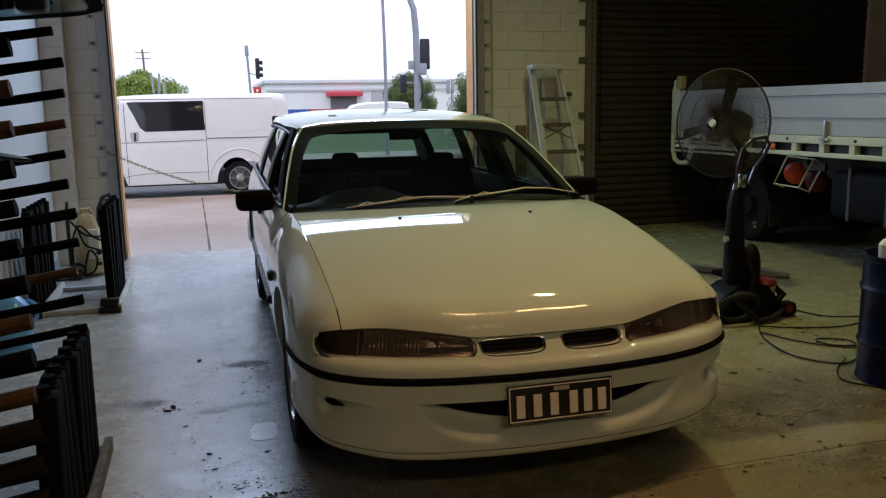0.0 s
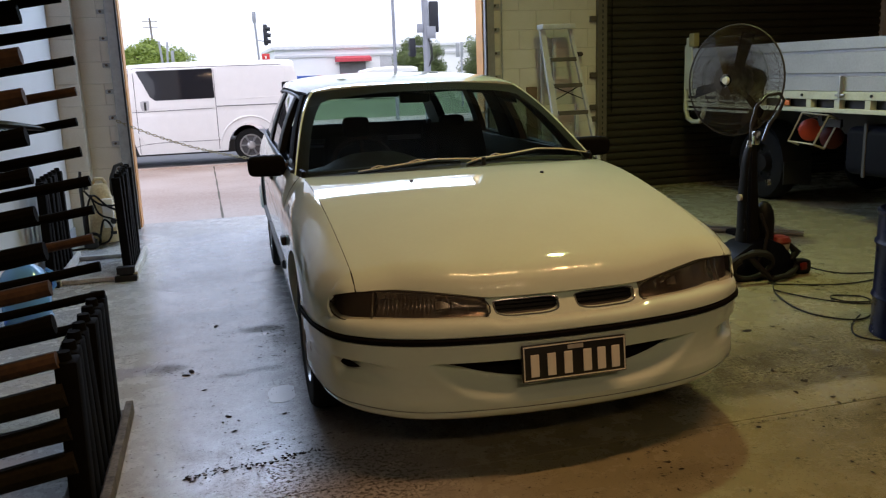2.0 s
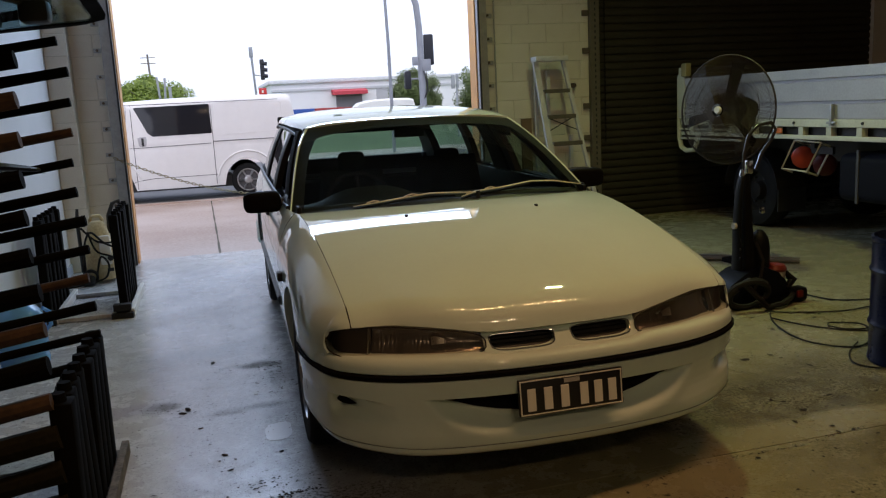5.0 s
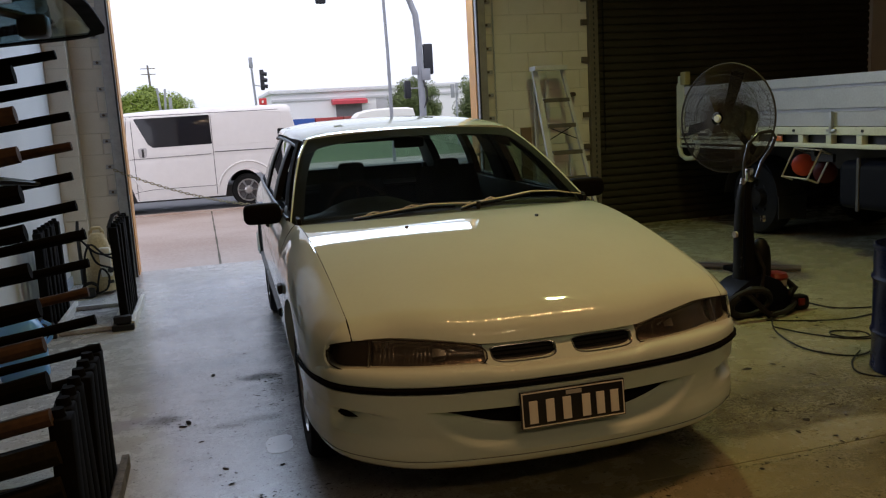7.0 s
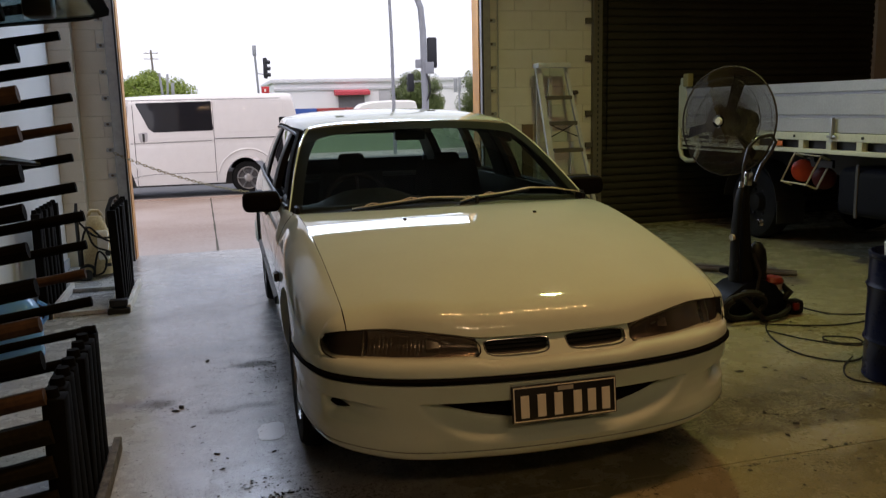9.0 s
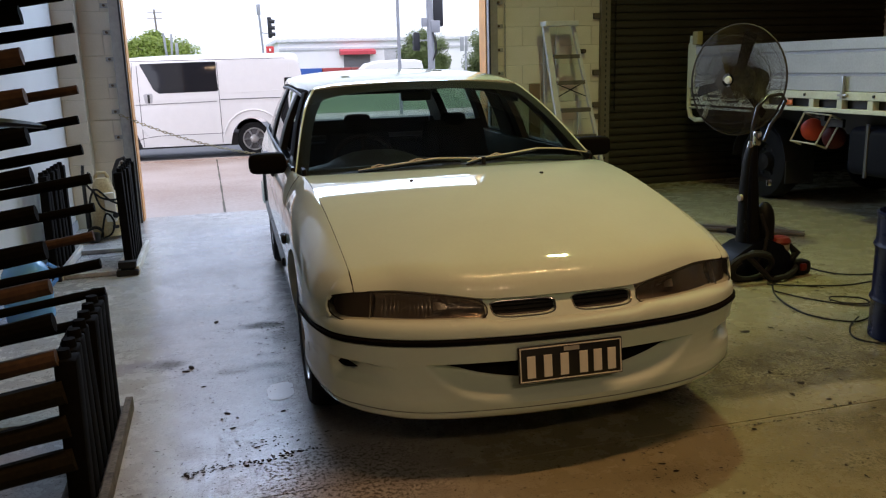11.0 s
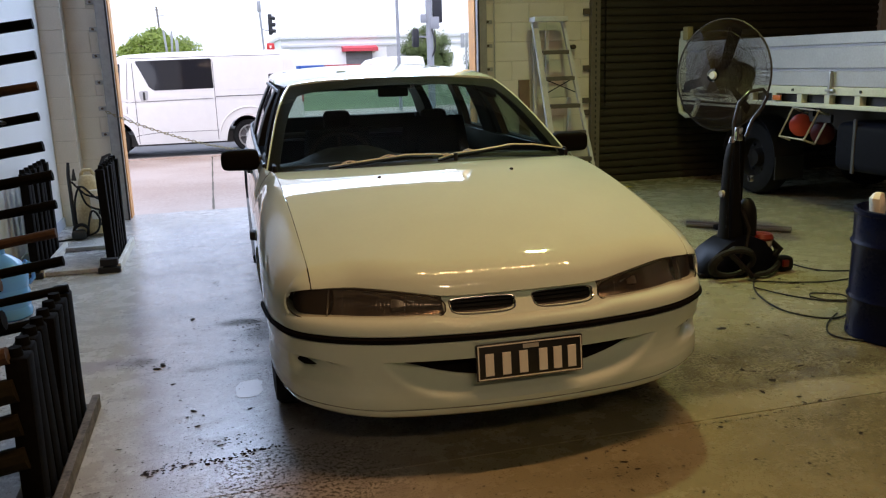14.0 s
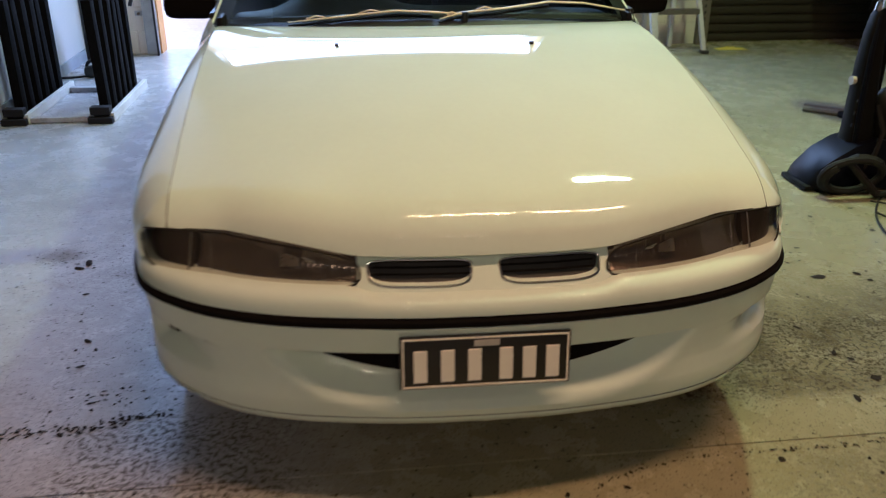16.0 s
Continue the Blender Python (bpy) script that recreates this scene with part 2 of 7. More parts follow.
def floor_material():
    m = bpy.data.materials.new("workshop_floor")
    m.use_nodes = True
    t = m.node_tree
    b = t.nodes["Principled BSDF"]
    N, L = t.nodes.new, t.links.new
    co = N("ShaderNodeTexCoord")
    def noise_tex(scale, detail=6, rough=0.6):
        n = N("ShaderNodeTexNoise")
        n.inputs["Scale"].default_value, n.inputs["Detail"].default_value, n.inputs["Roughness"].default_value = scale, detail, rough
        L(co.outputs["Object"], n.inputs["Vector"])
        return n
    def ramp(src, stops):
        r = N("ShaderNodeValToRGB")
        e = r.color_ramp.elements
        while len(e) < len(stops):
            e.new(0.5)
        for k, (p, c) in enumerate(stops):
            e[k].position, e[k].color = p, (c, c, c, 1) if isinstance(c, float) else (*c, 1)
        L(src, r.inputs[0])
        return r
    def mixc(f, a, c):
        x = N("ShaderNodeMixRGB")
        L(f, x.inputs[0])
        for k, s in ((1, a), (2, c)):
            if isinstance(s, tuple):
                x.inputs[k].default_value = (*s, 1)
            else:
                L(s, x.inputs[k])
        return x.outputs[0]
    def fac(op, a, c):
        x = N("ShaderNodeMath")
        x.operation = op
        for k, q in ((0, a), (1, c)):
            if isinstance(q, float):
                x.inputs[k].default_value = q
            else:
                L(q, x.inputs[k])
        return x.outputs[0]
    split = N("ShaderNodeSeparateXYZ")
    L(co.outputs["Object"], split.inputs[0])
    X, Y = split.outputs[0], split.outputs[1]
    wander = noise_tex(2.3, 6, 0.65).outputs["Fac"]
    wx = fac("ADD", X, fac("MULTIPLY", fac("SUBTRACT", wander, 0.5), 0.7))
    wy = fac("ADD", Y, fac("MULTIPLY", fac("SUBTRACT", noise_tex(3.1, 6, 0.65).outputs["Fac"], 0.5), 0.22))
    def step(src, a, c):
        """0 below a, 1 above c."""
        r = N("ShaderNodeMapRange")
        r.interpolation_type = "SMOOTHSTEP"
        r.inputs[1].default_value, r.inputs[2].default_value = min(a, c), max(a, c)
        if a > c:
            r.inputs[3].default_value, r.inputs[4].default_value = 1, 0
        L(src, r.inputs[0])
        return r.outputs[0]
    def blob(cx, cy, rx, ry, strength):
        """A soft spot broken up by grain."""
        u = fac("DIVIDE", fac("SUBTRACT", wx if rx > 0.15 else X, cx), rx)
        v = fac("DIVIDE", fac("SUBTRACT", Y, cy), ry)
        d = fac("ADD", fac("MULTIPLY", u, u), fac("MULTIPLY", v, v))
        return fac("MULTIPLY", step(fac("ADD", d, fac("MULTIPLY", noise_tex(26, 8, 0.8).outputs["Fac"], 2.0)), 1.9, 0.85), strength)
    base = ramp(noise_tex(1.3).outputs["Fac"], [(0.3, (0.37, 0.368, 0.366)), (0.7, (0.46, 0.458, 0.46))])
    patch = ramp(noise_tex(9, 8, 0.7).outputs["Fac"], [(0.34, 0.4), (0.6, 0.0)])
    # worn zones where the paint is pitted: beside the car, and both sides of the clean band along the joint
    left_zone = fac("MULTIPLY", fac("MULTIPLY", step(wx, -0.35, 0.05), step(wx, 1.0, 0.5)), fac("MULTIPLY", step(wy, 5.2, 3.6), 0.3))
    under_crack = fac("MULTIPLY", fac("MULTIPLY", step(wx, 0.0, 0.3), step(wx, 1.0, 0.6)), fac("MULTIPLY", step(wy, 2.55, 2.4), step(wy, 1.9, 2.1)))
    beyond = fac("MULTIPLY", step(wx, 1.8, 2.0), fac("MULTIPLY", step(wy, 2.34, 2.42), step(wy, 3.3, 2.75)))
    ahead = fac("MULTIPLY", fac("MULTIPLY", step(wx, 1.9, 2.6), 0.75), step(wy, 2.22, 2.1))
    scatter = ramp(noise_tex(0.85, 4, 0.5).outputs["Fac"], [(0.48, 0.0), (0.62, 0.55)]).outputs[0]
    clean = fac("MULTIPLY", step(wx, 0.9, 1.2), fac("MULTIPLY", step(Y, 2.17, 2.2), step(wy, 2.4, 2.32)))
    scatter = fac("MULTIPLY", scatter, fac("SUBTRACT", 1.0, clean))
    zones = fac("MAXIMUM", fac("MAXIMUM", fac("MAXIMUM", left_zone, under_crack), fac("MAXIMUM", beyond, ahead)), scatter)
    pits = ramp(noise_tex(60, 8, 0.75).outputs["Fac"], [(0.45, 1.0), (0.51, 0.0)])
    chips = ramp(noise_tex(48, 8, 0.62).outputs["Fac"], [(0.35, 1.0), (0.39, 0.0)])
    specks = ramp(noise_tex(140, 4, 0.6).outputs["Fac"], [(0.36, 0.8), (0.41, 0.0)])
    worn = fac("MULTIPLY", pits.outputs[0], zones)
    pitted = fac("MAXIMUM", fac("MAXIMUM", chips.outputs[0], specks.outputs[0]), fac("MULTIPLY", worn, 0.9))
    # grime rubbed into the worn zones, and a few old stains
    grime = fac("MULTIPLY", fac("MAXIMUM", beyond, ahead), ramp(noise_tex(4.5, 9, 0.7).outputs["Fac"], [(0.34, 0.95), (0.6, 0.25)]).outputs[0])
    stains = blob(0.42, 3.95, 0.16, 0.3, 0.5)
    for spot in ((-0.18, 3.66, 0.13, 0.09, 0.7), (0.3, 3.5, 0.16, 0.06, 0.35), (0.1, 3.48, 0.07, 0.05, 0.35), (-0.22, 2.33, 0.05, 0.04, 0.6), (0.33, 4.16, 0.16, 0.1, 0.75), (0.12, 3.45, 0.14, 0.035, 0.5), (0.05, 3.88, 0.12, 0.04, 0.35), (1.62, 1.9, 0.16, 0.1, 0.35), (2.55, 1.95, 0.05, 0.04, 0.6)):
        stains = fac("MAXIMUM", stains, blob(*spot))
    dirt = ramp(noise_tex(3.1, 10, 0.75).outputs["Fac"], [(0.26, 0.5), (0.4, 0.0)])
    c0 = mixc(patch.outputs[0], base.outputs[0], (0.3, 0.29, 0.275))
    c1 = mixc(fac("MAXIMUM", dirt.outputs[0], fac("MAXIMUM", stains, grime)), c0, (0.13, 0.115, 0.09))
    c2 = mixc(pitted, c1, (0.06, 0.052, 0.042))
    # yellow lamp light put into the colour over the middle and far floor
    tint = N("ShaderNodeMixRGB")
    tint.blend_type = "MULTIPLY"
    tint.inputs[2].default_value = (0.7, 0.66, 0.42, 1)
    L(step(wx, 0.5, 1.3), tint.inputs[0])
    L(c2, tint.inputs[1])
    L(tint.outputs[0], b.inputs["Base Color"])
    rr = ramp(noise_tex(6, 9, 0.7).outputs["Fac"], [(0.3, 0.16), (0.7, 0.36)])
    dull = fac("MINIMUM", fac("ADD", stains, dirt.outputs[0]), 1.0)
    L(fac("ADD", rr.outputs[0], fac("ADD", fac("MULTIPLY", pitted, 0.35), fac("MULTIPLY", dull, 0.4))), b.inputs["Roughness"])
    L(fac("SUBTRACT", 0.5, fac("MULTIPLY", fac("MAXIMUM", dull, pitted), 0.42)), b.inputs["Specular IOR Level"])
    bp = N("ShaderNodeBump")
    bp.inputs["Strength"].default_value, bp.inputs["Distance"].default_value = 0.11, 0.003
    rough_h = noise_tex(70, 8, 0.7).outputs["Fac"]
    L(fac("SUBTRACT", fac("MULTIPLY", rough_h, 0.8), fac("MULTIPLY", pitted, 0.5)), bp.inputs["Height"])
    L(bp.outputs[0], b.inputs["Normal"])
    return m


FLOORM = floor_material()


def build_floor():
    # slabs with saw joints between them
    ys = [SY - 0.2, -2.3, 2.19, NY + 0.198]
    base = structure("floor", boxes(((WX - 0.2, SY - 0.2, -0.3), (EX + 0.2, NY + 0.195, -0.012))), mat("joint_dirt", (0.05, 0.045, 0.04), 0.9), "grey painted concrete workshop floor, chipped and stained")
    for y0, y1 in zip(ys, ys[1:]):
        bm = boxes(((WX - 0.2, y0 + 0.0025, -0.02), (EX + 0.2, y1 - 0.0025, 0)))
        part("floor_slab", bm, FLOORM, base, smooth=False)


build_floor()


def block_wall(name, label, x0, x1, y, z0, z1, depth, into=1):
    """A wall of painted blocks, 390 x 190 mm, with recessed joints."""
    root = structure(name, boxes(((x0, y + 0.006, z0), (x1, y + depth, z1))), MORTAR, label)
    cache = {}
    row = 0
    z = z0
    while z < z1 - 0.02:
        h = min(0.19, z1 - z)
        x = x0 - (0.2 if row % 2 else 0)
        while x < x1 - 0.01:
            a, b = max(x, x0) + 0.002, min(x + 0.39, x1) + 0.004
            if b - a > 0.03:
                key = (round(b - a, 3), round(h, 3))
                if key not in cache:
                    bm = boxes(((-key[0] / 2, 0, 0.002), (key[0] / 2, 0.03, key[1] + 0.006)), bevel=0.003)
                    cache[key] = mesh_of("block", bm, BLOCK, False)
                ob = new("block", cache[key])
                ob.parent = root
                ob.matrix_basis = pose((a + b) / 2, y + random.uniform(-0.001, 0.001), z)
            x += 0.4
        z += 0.2
        row += 1
    return root


WALLS = "cream painted concrete block wall beside the vehicle doorway"
block_wall("wall_north_1", WALLS, WX, DOOR[0], NY, 0, DOOR[2], 0.2)
block_wall("wall_north_2", WALLS, DOOR[1], ROLL[0], NY, 0, DOOR[2], 0.2)
block_wall("wall_north_pier", "cream painted concrete block pier in the corner", WX, WX + 0.2, NY - 0.19, 0, DOOR[2], 0.19)
structure("wall_north_3", boxes(((ROLL[1], NY, 0), (EX + 0.2, NY + 0.2, TOP)), ((WX - 0.2, NY, DOOR[2]), (ROLL[1], NY + 0.2, TOP))), BLOCK, "cream painted wall over the doorways")
structure("wall_west_1", boxes(((WX - 0.2, 4.6, 0), (WX, NY, TOP))), LINING, "smooth white lined side wall of the workshop")
# unseen stretch, darkened so that it doesn't brighten the wagon's side
structure("wall_west_2", boxes(((WX - 0.2, SY, 0), (WX, 4.6, TOP))), DIM, "unseen side wall, dark to keep bounce light off the wagon")
structure("wall_east", boxes(((EX, SY, 0), (EX + 0.2, NY, TOP))), DIM, "unseen side wall, dark to cut bounce light")
structure("wall_south", boxes(((WX - 0.2, SY - 0.2, 0), (EX + 0.2, SY, TOP))), DIM, "unseen rear wall, dark to cut bounce light")
structure("ceiling", boxes(((WX - 0.2, SY - 0.2, TOP), (EX + 0.2, NY + 0.2, TOP + 0.1))), CEIL, "dim metal sheet roof of the workshop")


def roller_door():
    """A curtain of pressed steel slats on a thin backing, each slat a piece of its own."""
    root = tagged(part("roller_door", boxes(((ROLL[0] - 0.02, NY + 0.074, 0.0), (ROLL[1] + 0.02, NY + 0.08, ROLL[2]))), ROLLER, smooth=False), "closed ribbed steel roller door, dull olive grey", "roller door", kind="structure")
    pitch = 0.084
    prof = [(0.0, 0.010), (0.004, 0.012), (0.008, 0.004), (0.012, -0.005), (0.022, -0.009), (0.042, -0.011), (0.062, -0.009), (0.072, -0.005), (0.076, 0.003), (0.080, 0.009), (0.0838, 0.010)]
    rows = [[(x, dy, dz) for x in (ROLL[0] - 0.02, ROLL[1] + 0.02)] for dz, dy in prof]
    rows += [[(x, dy + 0.002, dz) for x in (ROLL[0] - 0.02, ROLL[1] + 0.02)] for dz, dy in reversed(prof)]
    bm = bmesh.new()
    grid(bm, rows + rows[:1])
    me = mesh_of("slat", bm, ROLLER, True)
    for k in range(int(ROLL[2] / pitch)):
        slat = new("slat", me)
        slat.parent = root
        slat.matrix_basis = pose(0, NY + 0.06, k * pitch)


roller_door()
structure("door_sill", boxes(((ROLL[0], NY + 0.001, -0.2), (ROLL[1], NY + 0.21, 0.006))), FLOORM, "worn concrete sill under the closed roller door")

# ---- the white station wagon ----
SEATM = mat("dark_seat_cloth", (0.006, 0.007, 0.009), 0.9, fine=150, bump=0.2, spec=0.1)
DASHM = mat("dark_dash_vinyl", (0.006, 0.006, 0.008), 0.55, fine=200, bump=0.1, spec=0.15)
LENS = glass("smoky_lens", (0.78, 0.74, 0.69), 0.05)


def haze_lens(m):
    """Age a clear lens: a brown dull film, with fine moulded ribs."""
    t = m.node_tree
    out = t.nodes["Material Output"]
    film, blend, wave, bp, co, grime = (t.nodes.new("ShaderNode" + k) for k in ("BsdfPrincipled", "MixShader", "TexWave", "Bump", "TexCoord", "TexNoise"))
    film.inputs["Base Color"].default_value = (0.09, 0.077, 0.067, 1)
    film.inputs["Roughness"].default_value = 0.2
    wave.inputs["Scale"].default_value = 26
    wave.inputs["Distortion"].default_value = 0.4
    grime.inputs["Scale"].default_value = 9
    t.links.new(co.outputs["Object"], wave.inputs["Vector"])
    t.links.new(co.outputs["Object"], grime.inputs["Vector"])
    t.links.new(wave.outputs["Fac"], bp.inputs["Height"])
    bp.inputs["Strength"].default_value, bp.inputs["Distance"].default_value = 0.12, 0.002
    t.links.new(bp.outputs[0], film.inputs["Normal"])
    rng = t.nodes.new("ShaderNodeMapRange")
    rng.inputs[3].default_value, rng.inputs[4].default_value = 0.05, 0.2
    t.links.new(grime.outputs["Fac"], rng.inputs[0])
    old = out.inputs[0].links[0].from_socket
    t.links.new(rng.outputs[0], blend.inputs[0])
    t.links.new(old, blend.inputs[1])
    t.links.new(film.outputs[0], blend.inputs[2])
    t.links.new(blend.outputs[0], out.inputs[0])


haze_lens(LENS)
REFLECT = mat("lamp_reflector", (0.24, 0.21, 0.185), 0.22, 0.75, vary=0.25, scale=30, bump=0.25)
GLINT = mat("bright_glint_metal", (0.5, 0.46, 0.4), 0.28, 0.9, vary=0.05, bump=0.0)
AMBER = mat("dull_indicator", (0.04, 0.03, 0.026), 0.3, scale=20)
PLATEB = mat("plate_black", (0.012, 0.012, 0.012), 0.35, bump=0.02)
PLATEW = mat("plate_white", (0.8, 0.78, 0.7), 0.5, vary=0.03, bump=0.02)
TYRE = mat("tyre", (0.009, 0.009, 0.009), 0.85, scale=10, bump=0.3, spec=0.2)
ALLOYW = mat("wheel_alloy", (0.5, 0.5, 0.5), 0.3, 0.8, scale=12, bump=0.05)
WIPER = mat("wiper_metal", (0.72, 0.66, 0.5), 0.45, 0.0, bump=0.0)

NX = (0, 0.2, 0.43, 0.6, 0.72, 0.79, 0.83, 0.85, 0.86, 0.864)
NYS = (0, 0.008, 0.042, 0.10, 0.18, 0.265, 0.385, 0.50, 0.6, 0.66)


def plan(a):
    """The nose from above: a from 0 (middle) to 9 (at the wheel arch)."""
    k = range(10)
    return Vector((spline(k, NX, a), spline(k, NYS, a), 0))


def nose(a, inset=0.0, z=0.0):
    s = -1 if a < 0 else 1
    p, q = plan(min(9, abs(a) + 0.05)), plan(max(0, abs(a) - 0.05))
    d = (p - q).normalized()
    n = Vector((d.y, -d.x, 0)) if abs(a) > 0.06 else Vector((0, -1, 0))
    c = plan(abs(a)) - n * inset
    return Vector((s * c.x, c.y, z))


def nose_at(x):
    """The nose's parameter at a half width."""
    lo, hi = 0.0, 9.0
    for _ in range(30):
        mid = (lo + hi) / 2
        lo, hi = (mid, hi) if plan(mid).x < x else (lo, mid)
    return lo


def half_width(y):
    return spline((0.2, 0.28, 0.4, 0.55, 0.7, 0.95, 1.5, 3, 4.2, 4.6, 4.8, 4.88), (0.74, 0.785, 0.835, 0.856, 0.864, 0.87, 0.872, 0.872, 0.866, 0.85, 0.81, 0.76), y)


def bonnet_front(u):
    ze = spline((0, 0.15, 0.285, 0.33, 0.40, 0.50, 0.60, 0.75), (0.634, 0.634, 0.635, 0.640, 0.650, 0.661, 0.667, 0.669), abs(0.735 * u))
    k = smooth01(0.60, 0.80, abs(0.735 * u))
    return nose(math.copysign(nose_at(abs(0.735 * u)), u), 0.030 - 0.02 * k + 0.6 * (ze - 0.556) * (1 - 0.8 * k), ze)


FRONT = {}


def bonnet(u, v):
    if not FRONT:
        FRONT.update({k: bonnet_front(k) for k in (0.0, 0.6, 1.0)})
    if u not in FRONT:
        FRONT[u] = bonnet_front(u)
    e, mid, far = FRONT[0.0], FRONT[0.6], FRONT[1.0]
    # the panel fairs from the shaped front edge into one smooth crown
    c = ((mid.y - e.y) / 0.36 - (far.y - e.y)) / (0.36 - 1)
    b = far.y - e.y - c
    w = smooth01(0, 0.3, v)
    xf = FRONT[u].x * (1 - w) + far.x * u * w
    yf = FRONT[u].y * (1 - w) + (e.y + b * u * u + c * u**4) * w
    zf = FRONT[u].z * (1 - w) + (e.z + (far.z - e.z) * u * u) * w
    xr = 0.752 * u
    yr, zr = 1.285 + 0.225 * u * u, 0.938 - 0.025 * u * u
    y = yf + (yr - yf) * v
    g = 1 - (1 - v) ** 1.5
    z = zf + (zr - zf - 0.03) * g + (0.02 * (1 - u * u) + 0.022 * u * u) * math.sin(math.pi * v) ** 0.7
    # rounded front lip
    z += 0.03 * (1 - max(0, 1 - v / 0.07) ** 2)
    # full nose, flatter towards the screen
    z += 0.038 * math.sin(math.pi * v**0.29) * (1 - abs(u) ** 3)
    return Vector((xf + (xr - xf) * v, y, z))


def bonnet_edge(y):
    y0, y1 = bonnet(1, 0).y, bonnet(1, 1).y
    p = bonnet(1, max(0.0, min(1.0, (y - y0) / (y1 - y0))))
    return p.x + 0.0035, p.z - 0.001


def smooth01(a, b, x):
    u = max(0, min(1, (x - a) / (b - a)))
    return u * u * (3 - 2 * u)


def side_top(y):
    xb, zb = bonnet_edge(y)
    k = smooth01(1.4, 1.64, y)
    belt_x = spline((1.4, 2.5, 4.2, 4.6, 4.88), (0.795, 0.81, 0.80, 0.77, 0.70), y)
    belt_z = spline((1.4, 2.5, 4.88), (0.925, 0.94, 0.965), y)
    return xb + (belt_x - xb) * k, zb + (belt_z - zb) * k


WHEELS = (0.92, 3.742)


def arch(y):
    z = 0.205 + 0.06 * (1 - smooth01(0.55, 0.7, y))
    for c in WHEELS:
        d = abs(y - c)
        if d < 0.352:
            z = max(z, 0.318 + math.sqrt(0.352**2 - d * d) * 1.02)
    return z


def side_point(y, q, s):
    xt, zt = side_top(y)
    w, zb = half_width(y), arch(y)
    z = zt + (zb - zt) * q
    if z > 0.56:
        f = (z - 0.56) / (zt - 0.56)
        x = xt - 0.004 + (w - xt + 0.004) * max(0.0, 1 - f**3) ** 0.85
    else:
        x = w - 0.05 * ((0.56 - z) / 0.36) ** 1.6
    return Vector((s * x, y, z))


def build_wagon():
    car = thing("station_wagon", "white older station wagon with dull headlamps, parked in the workshop", "car", pose(1.265, 2.03, 0, 0, 0, -1.0))
    # front and body sides
    for s in (-1, 1):
        for name, y0, y1 in (("front_guard", 0.30, 1.492), ("front_door", 1.5, 2.61), ("rear_door", 2.618, 3.56), ("rear_quarter", 3.568, 4.88)):
            n = max(12, int((y1 - y0) / 0.028))
            bm = bmesh.new()
            qs = [1 - math.cos(math.pi / 2 * k / 44) for k in range(45)]
            rows = []
            for i in range(n + 1):
                y = y0 + (y1 - y0) * i / n
                row = [side_point(y, q, s) for q in qs]
                e = row[-1]
                row.append(e + Vector((-s * 0.035, 0, 0.004)))
                rows.append(row)
            grid(bm, rows)
            ob = part(name, bm, PAINT, car)
            if name == "front_guard":
                part("side_repeater", boxes(((-0.012, -0.035, -0.02), (0.014, 0.035, 0.02)), bevel=0.008), BLACK, ob, "small dark side repeater", m=pose(s * 0.878, 1.25, 0.667))
            if name.endswith("door"):
                yh = y1 - 0.2
                p = side_point(yh, 0.14, s)
                part("door_handle", boxes(((-0.02, -0.08, -0.02), (0.02, 0.08, 0.02)), bevel=0.009), BLACK, ob, "black door handle", m=Matrix.Translation(p))
                bm = bmesh.new()
                grid(bm, [[side_point(y0 + 0.01 + (y1 - y0 - 0.02) * i / 12, q, s) + Vector((s * o, 0, 0)) for q, o in ((0.56, 0.0), (0.57, 0.012), (0.615, 0.012), (0.625, 0.0))] for i in range(13)])
                part("rub_strip", bm, BLACK, ob, "black rub strip")
    # bumper
    A = [(-9 + 18 * k / 220) for k in range(221)]
    prof = [(0.563, 0.075), (0.564, 0.04), (0.562, 0.022), (0.556, 0.009), (0.548, 0.003), (0.538, 0.0), (0.524, 0.0), (0.521, 0.008), (0.498, 0.008), (0.495, 0.0), (0.475, 0.003), (0.452, 0.005),
            (0.437, 0.007), (0.432, 0.008), (0.429, 0.008), (0.424, 0.009), (0.417, 0.009), (0.41, 0.010), (0.403, 0.011), (0.396, 0.011), (0.389, 0.012), (0.382, 0.012), (0.374, 0.013), (0.366, 0.013), (0.358, 0.013), (0.35, 0.013), (0.342, 0.013), (0.334, 0.012), (0.326, 0.012), (0.318, 0.011), (0.31, 0.011), (0.304, 0.010),
            (0.298, 0.010), (0.28, 0.010), (0.262, 0.013), (0.259, 0.018), (0.255, 0.018), (0.25, 0.016), (0.236, 0.022), (0.222, 0.04), (0.215, 0.07), (0.215, 0.14)]
    def scoop(x, z):
        # the air intake under the strip, and the small slots at the corners
        x = abs(x)
        d = 0
        if x < 0.5:
            top = 0.431
            low = 0.305 + 0.126 * (x / 0.5) ** 4
            w = min(1, (1 - (x / 0.5) ** 4) * 1.6)
            if low < z < top:
                d += w * 0.045 * ((z - low) / (top - low)) ** 1.5
            if z < top:
                d += w * (0.04 * smooth01(low - 0.025, low + 0.045, z) - 0.006 * math.exp(-((z - low + 0.03) / 0.03) ** 2))
        if 0.58 < x < 0.81 and 0.33 < z < 0.42:
            w = smooth01(0.58, 0.775, x) * (1 - smooth01(0.785, 0.806, x))
            d += 0.042 * w * smooth01(0.33, 0.37, z) * (1 - smooth01(0.405, 0.42, z))
        return d
    bm = bmesh.new()
    rows = []
    for a in A:
        x = plan(abs(a)).x
        lift = 0.02 * smooth01(0.5, 0.88, x)
        row = []
        for z, o in prof:
            zz = z + (lift if z < 0.43 else 0)
